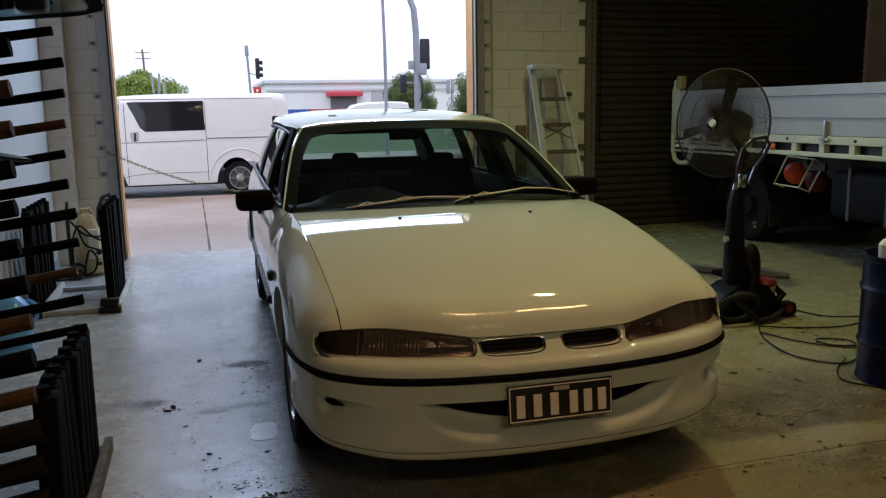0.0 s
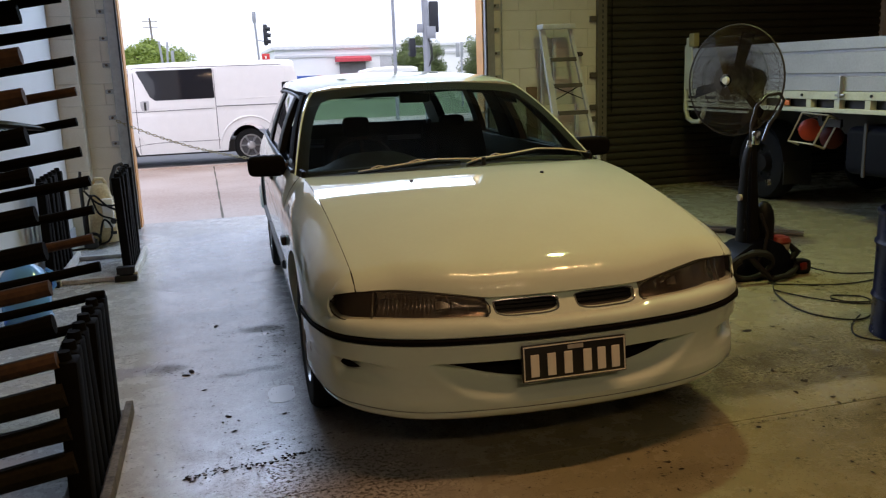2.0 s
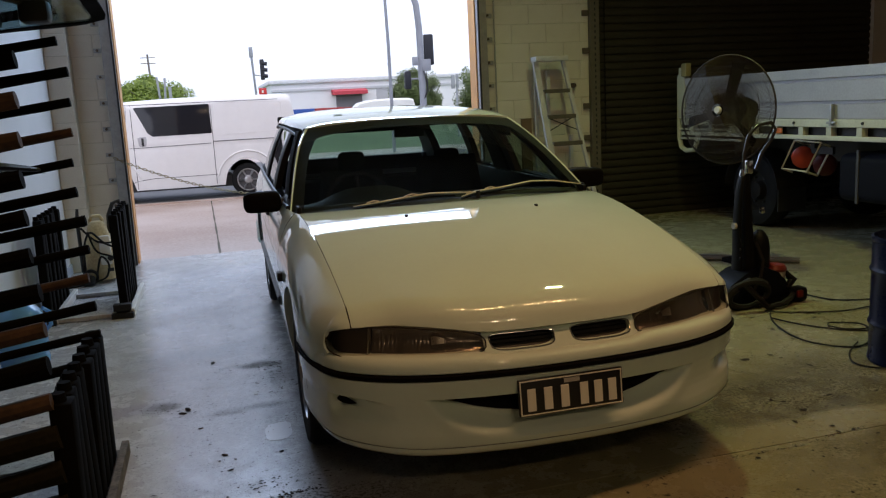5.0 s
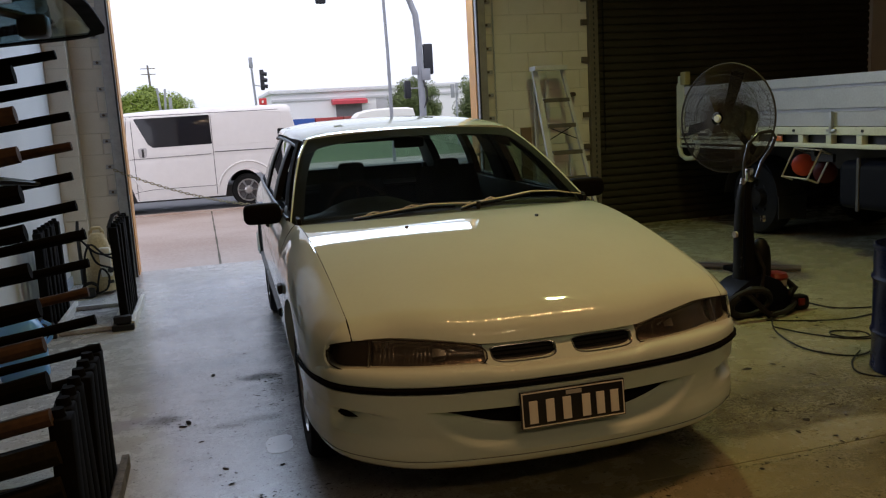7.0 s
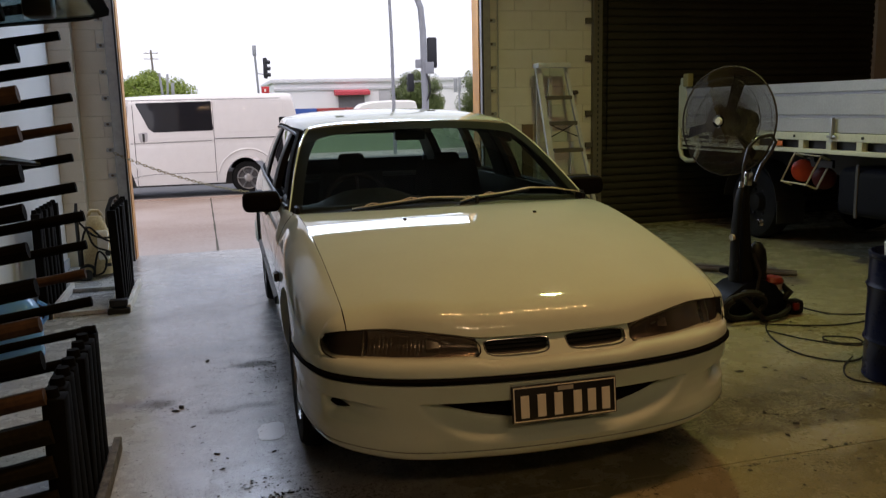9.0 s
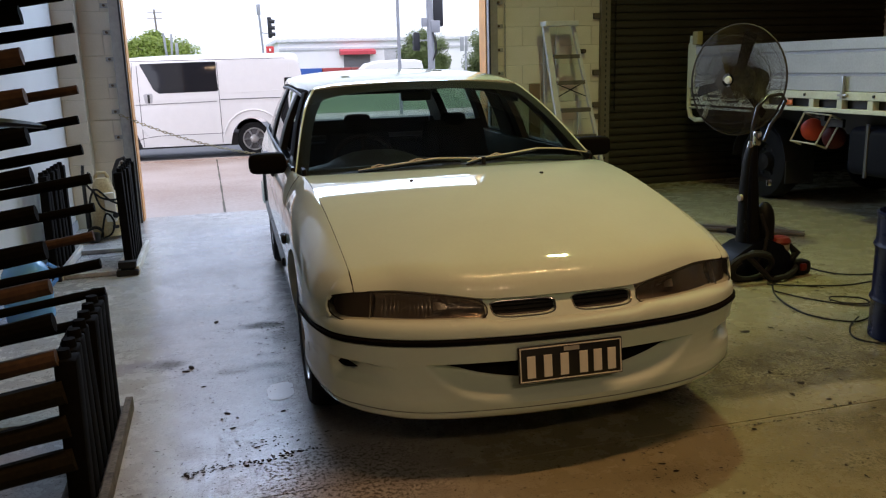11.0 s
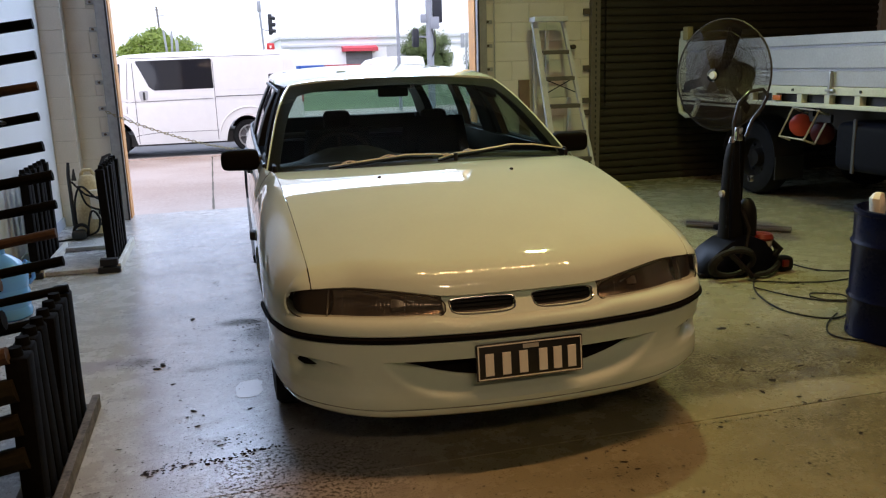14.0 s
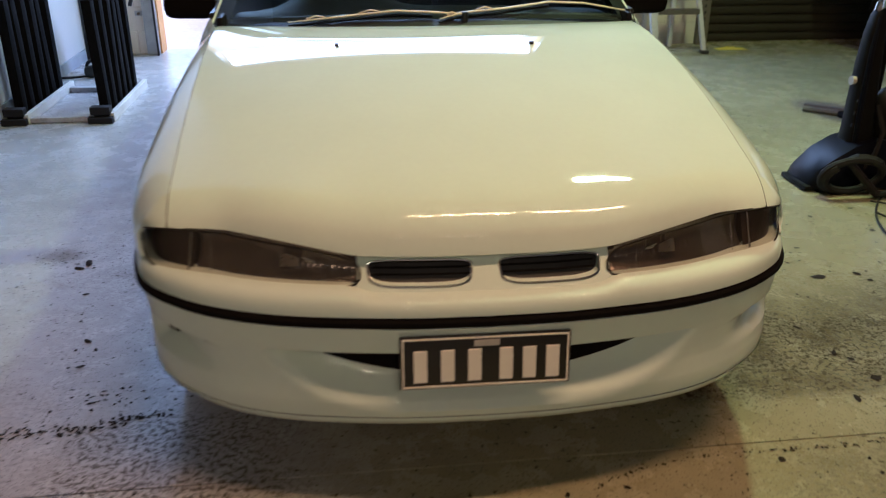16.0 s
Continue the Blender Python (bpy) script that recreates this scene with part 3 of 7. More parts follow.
            if z > 0.53:
                zz += 0.010 * smooth01(0.25, 0.31, x) * (z - 0.53) / 0.03
            row.append(nose(a, o + scoop(x, z), zz))
        rows.append(row)
    grid(bm, rows)
    bumper = part("front_bumper", bm, PAINT, car)
    bm = bmesh.new()
    rows = []
    for a in A:
        rows.append([nose(a, o, z) for z, o in ((0.5, 0.012), (0.5, -0.004), (0.504, -0.009), (0.515, -0.009), (0.519, -0.004), (0.519, 0.012))])
    grid(bm, rows)
    part("bumper_strip", bm, STRIP, bumper, "black rubber bumper strip")
    bm = bmesh.new()
    rows = []
    for k in range(41):
        x = -0.46 + 0.92 * k / 40
        a = math.copysign(nose_at(abs(x)), x)
        h = 0.084 * max(0.0, 1 - (abs(x) / 0.462) ** 2) ** 0.8
        rows.append([nose(a, 0.004 + scoop(x, z), z) for z in [0.4305 - h * j / 8 for j in range(9)]])
    grid(bm, rows)
    part("air_intake", bm, STRIP, bumper, "black air intake slot")
    for s in (-1, 1):
        bm = bmesh.new()
        rows = []
        for k in range(17):
            f = k / 16
            x = 0.73 + 0.063 * f
            h = 0.019 * f**0.8 * math.sqrt(max(0.0, 1 - max(0.0, (f - 0.7) / 0.3) ** 2))
            a = s * nose_at(x)
            lift = 0.02 * smooth01(0.5, 0.88, x)
            rows.append([nose(a, 0.006 + 0.8 * scoop(x, z), z + lift) for z in [0.388 + h * (1 - j / 3) for j in range(7)]])
        grid(bm, rows)
        part("bumper_slot", bm, STRIP, bumper, "dark corner slot")
    bm = bmesh.new()
    tube(bm, [nose(a, 0.0115, 0.2585 + 0.02 * smooth01(0.5, 0.88, plan(abs(a)).x)) for a in A if abs(a) < 8.6], 0.0009, 5)
    part("lip_seam", bm, STRIP, bumper, "dark seam along the bumper lip")
    # number plate, blanked with plain bars
    plate = part("number_plate", boxes(((-0.19, -0.006, -0.0635), (0.19, 0.004, 0.0635)), bevel=0.004), PLATEB, car, "black plate with a white edge and plain white bars", m=pose(-0.008, -0.004, 0.418, -6))
    bm = boxes(((-0.185, -0.008, 0.055), (0.185, -0.005, 0.059)), ((-0.185, -0.008, -0.059), (0.185, -0.005, -0.055)),
               ((-0.185, -0.008, -0.055), (-0.181, -0.005, 0.055)), ((0.181, -0.008, -0.055), (0.185, -0.005, 0.055)))
    part("plate_edge", bm, PLATEW, plate, smooth=False)
    for x in (-0.145, -0.085, -0.025, 0.045, 0.097, 0.149):
        part("bar", boxes(((x - 0.015, -0.009, -0.046), (x + 0.015, -0.005, 0.03)), bevel=0.001), PLATEW, plate, smooth=False)
    part("bar", boxes(((-0.026, -0.009, 0.037), (0.03, -0.005, 0.051))), mat("plate_grey", (0.45, 0.44, 0.42)), plate, smooth=False)
    # nose panel with two openings
    def nose_y(x, z):
        a = nose_at(abs(x))
        return plan(a).y + 0.045 + 0.055 * (z - 0.565) / 0.063
    bm = bmesh.new()
    for s in (-1, 1):
        n = 48
        loops = [[], [], [], []]
        for k in range(n):
            t = 2 * math.pi * k / n
            c, d = math.cos(t), math.sin(t)
            m = max(abs(c), abs(d))
            ox, oz = 0.1415 + 0.1415 * c / m, 0.594 + 0.034 * d / m
            e = 2 / 4.5
            ix = 0.146 + (0.116 + 0.013 * d) * math.copysign(abs(c) ** e, c)
            iz = 0.596 + 0.0255 * math.copysign(abs(d) ** e, d)
            for L, (x, z, back) in zip(loops, ((ox, oz, 0), (ix, iz, 0), (ix, iz, 0.01), (ix * 0.98 + 0.003, iz, 0.06))):
                L.append(bm.verts.new((s * x, nose_y(x, z) + back, z)))
        for P, Q in zip(loops, loops[1:]):
            for k in range(n):
                bm.faces.new((P[k], P[(k + 1) % n], Q[(k + 1) % n], Q[k]))
    panel = part("nose_panel", bm, PAINT, car)
    for s in (-1, 1):
        bm = bmesh.new()
        grid(bm, [[(s * x, nose_y(x, z) + 0.03, z) for z in (0.566, 0.60, 0.626)] for x in (0.015, 0.08, 0.14, 0.2, 0.272)])
        part("grille", bm, BLACK, panel, "black grille opening")
        for z in (0.588, 0.6, 0.611):
            part("grille_bar", tube(bmesh.new(), [(s * x, nose_y(x, z) + 0.02, z) for x in (0.03, 0.1, 0.17, 0.25)], 0.0022, 6), STRIP, panel)
        bm = bmesh.new()
        pts = []
        for k in range(40):
            t = 2 * math.pi * k / 40
            c, d = math.cos(t), math.sin(t)
            x, z = 0.146 + (0.113 + 0.013 * d) * math.copysign(abs(c) ** 0.444, c), 0.596 + 0.0235 * math.copysign(abs(d) ** 0.444, d)
            pts.append((s * x, nose_y(x, z) + 0.0, z))
        tube(bm, pts, 0.0028, 6, closed=True)
        part("grille_trim", bm, CHROME, panel, "thin chrome grille surround")
    # headlamps
    for s in (-1, 1):
        lo = ((0.285, 0.588, 0.606), (0.296, 0.576, 0.621), (0.33, 0.572, 0.634), (0.40, 0.570, 0.646), (0.50, 0.568, 0.656), (0.60, 0.566, 0.663), (0.70, 0.565, 0.665), (0.75, 0.567, 0.661), (0.785, 0.575, 0.650), (0.802, 0.588, 0.636), (0.806, 0.604, 0.618))
        xs, zl, zh = zip(*lo)
        def lens_at(x, v, more=0.0):
            a = nose_at(x)
            z = spline(xs, zl, x) * (1 - v) + spline(xs, zh, x) * v
            k = smooth01(0.60, 0.80, x)
            return nose(s * a, 0.034 + 0.016 * (1 - k) - 0.02 * k + (0.35 - 0.23 * k) * (z - 0.556) + more, z)
        X = [0.285 + 0.521 * (1 - math.cos(math.pi * k / 80)) / 2 for k in range(81)]
        XR = [0.285 + 0.405 * k / 160 for k in range(161)]
        bm = bmesh.new()
        grid(bm, [[lens_at(x, v / 6) for v in range(7)] for x in X])
        lens = part("headlamp", bm, LENS, car, "aged smoky headlamp lens")
        lens.visible_shadow = False
        bm = bmesh.new()
        grid(bm, [[lens_at(x, v / 6, 0.022 + 0.016 * math.sin(math.pi * v / 6) + 0.0006 * math.sin(x * 420)) for v in range(7)] for x in XR])
        part("reflector", bm, REFLECT, lens, "dull silver reflector")
        bm = bmesh.new()
        grid(bm, [[lens_at(x, v / 6, 0.022) for v in range(7)] for x in X if x > 0.685])
        part("indicator", bm, AMBER, lens, "brownish corner indicator")
        bm = bmesh.new()
        tube(bm, [lens_at(0.69, v / 6, 0.004) for v in range(7)], 0.003, 6)
        part("divider", bm, CHROME, lens)
        # bright metal patch, bar and strips added to give the reflector's glints
        bm = bmesh.new()
        rows = []
        for k in range(7):
            u = k / 6
            rows.append([lens_at(0.43 + 0.05 * u + 0.004 * math.sin(5 * u), v, 0.016 + 0.008 * (u - 0.4) ** 2) for v in (0.42 - 0.06 * u, 0.6, 0.62 + 0.2 * u * (1.3 - u))])
        grid(bm, rows)
        thicken(part("glint_patch", bm, GLINT, lens, "bright metal patch added for the reflector glint"), 0.002)
        for xc, v0, v1, w in ((0.405, 0.62, 0.7, 0.016),):
            bm = tube(bmesh.new(), [lens_at(xc - w, v0, 0.012), lens_at(xc, v0 * 0.5 + v1 * 0.5, 0.009), lens_at(xc + w, v1, 0.012)], [0.001, 0.003, 0.001], 8)
            part("glint_bar", bm, CHROME, lens, "chrome bar added for a glint")
        for xc in (0.36, 0.645):
            bm = tube(bmesh.new(), [lens_at(xc, 0.12, 0.008), lens_at(xc, 0.45, 0.006), lens_at(xc + 0.004, 0.8, 0.008)], [0.001, 0.0022, 0.001], 8)
            part("glint_strip", bm, CHROME, lens, "chrome strip added for a glint")
        rim = [lens_at(x, 0, -0.001) for x in X] + [lens_at(x, 1, -0.001) for x in reversed(X)]
        bm = bmesh.new()
        tube(bm, rim, 0.0024, 6, closed=True)
        part("lamp_seal", bm, RUBBER, lens)
        # body skin round the lamp's outer end, back to the guard
        inner = [lens_at(0.70 + 0.106 * k / 8, 1, -0.001) for k in range(9)] + [lens_at(0.806, 1 - k / 4, -0.001) for k in range(1, 5)] + [lens_at(0.806 - 0.016 * k / 3, 0, -0.001) for k in range(1, 4)]
        y0 = 0.302
        zt, zb = side_top(y0)[1], arch(y0)
        rows = []
        for k, p in enumerate(inner):
            f = k / (len(inner) - 1)
            g = side_point(y0, (zt - (zt + (0.548 - zt) * f**1.6)) / (zt - zb), s)
            mid = p.lerp(g, 0.5) + Vector((s * 0.006, -0.003, 0.002))
            rows.append([p, p.lerp(mid, 0.5) + Vector((s * 0.003, -0.001, 0.001)), mid, mid.lerp(g, 0.5) + Vector((s * 0.002, 0, 0.0)), g])
        bm = bmesh.new()
        grid(bm, rows)
        part("lamp_corner", bm, PAINT, car)
    # bonnet
    bm = bmesh.new()
    rows = []
    U = [-1 + 2 * k / 48 for k in range(49)]
    V = [0, 0.008, 0.018, 0.03, 0.045, 0.06, 0.075] + [0.1 + 0.9 * k / 24 for k in range(25)]
    for v in V:
        rows.append([bonnet(u, v) for u in U])
    rows.insert(0, [bonnet(u, 0) + Vector((0, 0.03, -0.012)) for u in U])
    grid(bm, rows)
    hood = part("bonnet", bm, PAINT, car)
    thicken(hood, 0.004)
    for u in (-0.44, 0.37):
        p = bonnet(u, 0.74)
        bm = boxes(((-0.007, -0.009, -0.002), (0.007, 0.009, 0.008)), bevel=0.003)
        part("washer_jet", bm, BLACK, hood, "small black washer jet", m=Matrix.Translation(p))
    # gutter between bonnet and guard
    for s in (-1, 1):
        bm = bmesh.new()
        tube(bm, [Vector((s * (bonnet_edge(y)[0] - 0.0025), y, bonnet_edge(y)[1] - 0.0025)) for y in [bonnet(1, 0).y + (1.5 - bonnet(1, 0).y) * k / 34 for k in range(35)]], 0.0024, 6)
        part("bonnet_gap", bm, STRIP, car)
    # cowl
    bm = bmesh.new()
    grid(bm, [[(0.77 * u, 1.275 + 0.225 * u * u + d, 0.943 - 0.043 * u * u + h) for d, h in ((0, -0.03), (0.03, -0.012), (0.09, 0.004), (0.14, 0.02))] for u in [-1 + k / 12 for k in range(25)]])
    part("cowl", bm, BLACK, car, "black plastic cowl below the windscreen")
    # windscreen and greenhouse
    def screen(u, v, more=0.0):
        x = (0.782 - 0.145 * v - 0.04 * v**5) * u
        y = (1.56 - 0.2 * (1 - u * u)) * (1 - v) + (2.28 - 0.09 * (1 - u * u)) * v
        z = (0.908 + 0.042 * (1 - u * u)) * (1 - v) + (1.3 + 0.032 * (1 - u * u)) * v + 0.012 * math.sin(math.pi * v)
        return Vector((x, y + more, z - more * 0.2))
    U = [-1 + k / 12 for k in range(25)]
    bm = bmesh.new()
    grid(bm, [[screen(u, v / 10) for v in range(11)] for u in U])
    part("windscreen", bm, CLEARGLASS, car, "slightly green windscreen glass").visible_shadow = False
    bm = bmesh.new()
    ring = lambda k: [screen(u, v, 0.002) for u, v in k]
    edge = [(u, 0.0) for u in U] + [(1, v / 10) for v in range(1, 10)] + [(u, 1) for u in U[::-1]] + [(-1, v / 10) for v in range(9, 0, -1)]
    P = [screen(u, v, 0.004) for u, v in edge]
    Q = [screen(u * (0.925 - 0.045 * v**4), 0.03 + v * (0.85 - 0.05 * abs(u) ** 8), 0.004) for u, v in edge]
    V1, V2 = [bm.verts.new(p) for p in P], [bm.verts.new(p) for p in Q]
    for k in range(len(P)):
        j = (k + 1) % len(P)
        bm.faces.new((V1[k], V1[j], V2[j], V2[k]))
    part("windscreen_border", bm, RUBBER, car, "black border of the windscreen")
    def roof_half(y):
        return spline((2.2, 2.6, 3.4, 4.3, 4.62), (0.602, 0.628, 0.635, 0.61, 0.56), y)
    def roof_mid(y):
        return spline((2.19, 2.36, 2.7, 3.2, 3.8, 4.3, 4.62), (1.333, 1.362, 1.388, 1.404, 1.406, 1.392, 1.362), y)
    bm = bmesh.new()
    rows = []
    for k in range(31):
        row = []
        for j in range(33):
            u = -1 + j / 16
            y0 = 2.28 - 0.09 * (1 - u * u)
            y = y0 + (4.62 - y0) * k / 30
            h = roof_half(y)
            z = roof_mid(y) - 0.03 * u * u - 0.02 * abs(u) ** 8
            row.append((h * u, y, z))
        a, b = Vector(row[0]), Vector(row[-1])
        f = 0.35 + 0.4 * smooth01(0, 0.25, k / 30)
        row = [Vector((a.x - 0.03 * f, a.y, a.z - 0.05 * f)), a - Vector((0.016 * f, 0, 0.016 * f))] + row + [b + Vector((0.016 * f, 0, -0.016 * f)), Vector((b.x + 0.03 * f, b.y, b.z - 0.05 * f))]
        rows.append(row)
    grid(bm, rows)
    roof = part("roof", bm, PAINT, car)
    thicken(roof, 0.02)
    bm = bmesh.new()
    grid(bm, [[(roof_half(y) * u * 0.97, y, roof_mid(y) - 0.05 - 0.02 * u * u) for u in (-1, -0.5, 0, 0.5, 1)] for y in (2.24, 2.6, 3.2, 4, 4.55)])
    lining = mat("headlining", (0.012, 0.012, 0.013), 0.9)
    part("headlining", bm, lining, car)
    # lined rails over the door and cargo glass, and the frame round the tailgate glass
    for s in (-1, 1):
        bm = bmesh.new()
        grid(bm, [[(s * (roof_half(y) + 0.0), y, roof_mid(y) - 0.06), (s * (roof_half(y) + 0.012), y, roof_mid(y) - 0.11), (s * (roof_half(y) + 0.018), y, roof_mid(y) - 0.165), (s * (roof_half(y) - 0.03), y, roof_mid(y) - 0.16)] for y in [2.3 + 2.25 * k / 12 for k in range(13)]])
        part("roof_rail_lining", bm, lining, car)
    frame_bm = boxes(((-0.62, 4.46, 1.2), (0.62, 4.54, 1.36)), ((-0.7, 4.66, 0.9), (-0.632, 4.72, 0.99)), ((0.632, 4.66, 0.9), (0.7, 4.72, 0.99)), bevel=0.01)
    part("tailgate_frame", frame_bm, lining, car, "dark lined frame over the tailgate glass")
    def pillar(name, a, b, w0, w1, s, material, depth=0.045):
        """A post from belt to roof; widths run along the car."""
        bm = bmesh.new()
        a, b = Vector(a), Vector(b)
        rows = []
        for k in range(7):
            v = k / 6
            c = a.lerp(b, v) + Vector((0.014 * math.sin(math.pi * v), 0, 0))
            w = (w0 + (w1 - w0) * v) / 2
            rows.append([Vector((s * (c.x + dx), c.y + dy, c.z)) for dx, dy in ((-depth, -w * 0.8), (-0.006, -w), (0, -w * 0.8), (0.004, 0), (0, w * 0.8), (-0.006, w), (-depth, w * 0.8), (-depth, -w * 0.8))])
        grid(bm, rows)
        return part(name, bm, material, car)
    for s in (-1, 1):
        # windscreen pillar
        bm = bmesh.new()
        rows, back = [], []
        for k in range(13):
            v = k / 12
            e = screen(1, v)
            out = Vector((0.006 + 0.016 * v**2, 0.05 - 0.012 * v, 0.0))
            line = [Vector((s * q.x, q.y, q.z)) for q in (e + Vector((-0.012, 0.02, -0.01)), e, e + Vector((0.005, 0.003, 0.004)), e + out * 0.45 + Vector((0.003, -0.008, 0.002)), e + out, e + out + Vector((-0.03, 0.02, 0)))]
            rows.append(line[:4])
            back.append(line[3:])
        grid(bm, rows)
        post = part("windscreen_pillar", bm, PAINT, car)
        bm = bmesh.new()
        grid(bm, [[Vector((s * q.x, q.y, q.z)) for q in (e + Vector((-0.012, 0.012, -0.006)), e + Vector((-0.05, 0.06, -0.012)), e + Vector((-0.05, 0.13, -0.006)), e + Vector((-0.01, 0.15, 0.0)))] for e in [screen(1, k / 12) for k in range(13)]])
        part("pillar_lining", bm, DASHM, post, "dark inner pillar lining")
        bm = bmesh.new()
        grid(bm, back)
        part("door_seal", bm, STRIP, post, "black rubber door seal")
        def cant(y):
            return Vector((roof_half(y) + 0.03, y, roof_mid(y) - 0.11))
        def belt(y):
            x, z = side_top(y)
            return Vector((x - 0.012, y, z + 0.004))
        pillar("door_pillar", belt(2.65), cant(2.72), 0.17, 0.15, s, BLACK)
        pillar("door_pillar", belt(3.52), cant(3.5), 0.17, 0.15, s, BLACK)
        if s > 0:
            pillar("pillar_trim", belt(2.84) - Vector((0.03, 0, 0)), cant(2.9) - Vector((0.03, 0, 0)), 0.34, 0.3, s, DASHM, 0.03)
        pillar("rear_pillar", belt(4.76), cant(4.57), 0.12, 0.10, s, PAINT)
        pillar("pillar_trim", belt(4.55) - Vector((0.03, 0, 0.02)), cant(4.46) - Vector((0.03, 0, 0)), 0.52, 0.4, s, DASHM, 0.06)
        pillar("door_frame", belt(1.80), cant(2.42) + Vector((0, 0, 0.03)), 0.2, 0.14, s, STRIP, 0.03)
        pillar("mirror_sail", belt(1.76), belt(1.76).lerp(cant(2.3), 0.2), 0.2, 0.05, s, BLACK, 0.02)
        for y0, y1, t0, t1, name in ((1.68, 2.57, 2.36, 2.64, "door_glass"), (2.67, 3.51, 2.72, 3.46, "door_glass"), (3.61, 4.66, 3.54, 4.5, "cargo_glass")):
            if s < 0 and y0 < 2:
                continue  # wound down
            bm = bmesh.new()
            rows = []
            for k in range(9):
                u = k / 8
                b, t = belt(y0 + (y1 - y0) * u), cant(t0 + (t1 - t0) * u)
                rows.append([Vector((s * (b.lerp(t, v / 5).x + 0.012 * math.sin(math.pi * v / 5) - 0.012), *b.lerp(t, v / 5).yz)) for v in range(6)])
            grid(bm, rows)
            part(name, bm, GLASS, car, "tinted side glass").visible_shadow = False
        bm = bmesh.new()
        tube(bm, [Vector((s * (belt(y).x + 0.004), y, belt(y).z)) for y in [1.62 + 3.08 * k / 20 for k in range(21)]], 0.012, 6)
        part("belt_moulding", bm, BLACK, car, "black window moulding")
        bm = bmesh.new()
        tube(bm, [Vector((s * p.x, p.y, p.z)) for p in [cant(2.3 + 2.25 * k / 16) for k in range(17)]], 0.009, 6)
        part("gutter_moulding", bm, BLACK, car, "black door top moulding")
    # tail
    bm = bmesh.new()
    grid(bm, [[Vector((0.68 * u * (1 - 0.12 * v), 4.84 - 0.26 * v, 0.95 + 0.39 * v)) for v in (0, 0.25, 0.5, 0.75, 1)] for u in (-1, -0.5, 0, 0.5, 1)])
    part("tailgate_glass", bm, GLASS, car, "tinted tailgate glass").visible_shadow = False
    bm = bmesh.new()
    rows = []
    for j in range(13):
        u = -1 + j / 6
        rows.append([(u * 0.78, 4.88 - 0.04 * u * u, z) for z in (0.3, 0.5, 0.7, 0.9)] + [(u * 0.70, 4.845, 0.955)])
    grid(bm, rows)
    part("tailgate", bm, PAINT, car)
    part("rear_bumper", boxes(((-0.86, 4.72, 0.28), (0.86, 4.92, 0.5)), bevel=0.04), PAINT, car)
    # underbody and cabin
    bm = boxes(((-0.62, 0.3, 0.22), (0.62, 1.45, 0.5)), ((-0.8, 1.35, 0.2), (0.8, 3.3, 0.3)), ((-0.6, 3.3, 0.25), (0.6, 4.75, 0.5)))
    part("underbody", bm, BLACK, car, smooth=False)
    part("bulkhead", boxes(((-0.74, 1.5, 0.3), (0.74, 1.55, 0.88))), BLACK, car, smooth=False)
    bm = bmesh.new()
    grid(bm, [[(0.74 * u, y, z - 0.02 * u * u) for y, z in ((1.46 + 0.1 * u * u, 0.92), (1.68, 0.925), (1.86, 0.925 + 0.025 * math.exp(-((u + 0.45) / 0.3) ** 4)), (1.98, 0.915 + 0.065 * math.exp(-((u + 0.45) / 0.3) ** 4)), (2.06, 0.9 + 0.04 * math.exp(-((u + 0.45) / 0.3) ** 4)), (2.09, 0.6))] for u in [-1 + k / 10 for k in range(21)]])
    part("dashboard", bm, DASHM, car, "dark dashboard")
    wheel_c = Matrix.Translation((-0.34, 2.2, 0.86)) @ pose(0, 0, 0, 64)
    bm = bmesh.new()
    tube(bm, [(0.185 * math.cos(a), 0.185 * math.sin(a), 0) for a in [2 * math.pi * k / 32 for k in range(32)]], 0.015, 8, closed=True)
    for a in (0, 1.57, 3.14, 4.71):
        tube(bm, [(0.03 * math.cos(a), 0.03 * math.sin(a), -0.02), (0.18 * math.cos(a), 0.18 * math.sin(a), 0)], 0.014, 6)
    cyl(bm, (0, 0, -0.05), (0, 0, 0.005), 0.06, n=16)
    part("steering_wheel", bm, SEATM, car, "dark steering wheel", m=wheel_c)
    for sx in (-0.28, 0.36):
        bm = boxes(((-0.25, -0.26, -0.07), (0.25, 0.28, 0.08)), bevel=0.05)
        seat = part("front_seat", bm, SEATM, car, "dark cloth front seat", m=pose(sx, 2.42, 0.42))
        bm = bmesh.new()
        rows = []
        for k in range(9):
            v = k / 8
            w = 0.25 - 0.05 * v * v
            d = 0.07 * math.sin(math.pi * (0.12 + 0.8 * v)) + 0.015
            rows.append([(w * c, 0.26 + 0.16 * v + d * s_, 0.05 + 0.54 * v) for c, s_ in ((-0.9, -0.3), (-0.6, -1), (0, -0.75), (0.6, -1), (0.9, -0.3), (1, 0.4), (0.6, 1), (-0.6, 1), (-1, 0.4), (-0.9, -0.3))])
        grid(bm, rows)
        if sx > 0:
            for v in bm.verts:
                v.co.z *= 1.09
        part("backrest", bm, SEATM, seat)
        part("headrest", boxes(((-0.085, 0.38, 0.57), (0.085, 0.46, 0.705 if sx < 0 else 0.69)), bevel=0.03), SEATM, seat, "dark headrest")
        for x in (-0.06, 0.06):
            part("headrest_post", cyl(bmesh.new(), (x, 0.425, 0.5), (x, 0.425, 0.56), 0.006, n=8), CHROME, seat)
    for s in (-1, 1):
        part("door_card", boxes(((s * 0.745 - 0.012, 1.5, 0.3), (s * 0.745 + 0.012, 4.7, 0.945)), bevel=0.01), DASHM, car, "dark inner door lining")
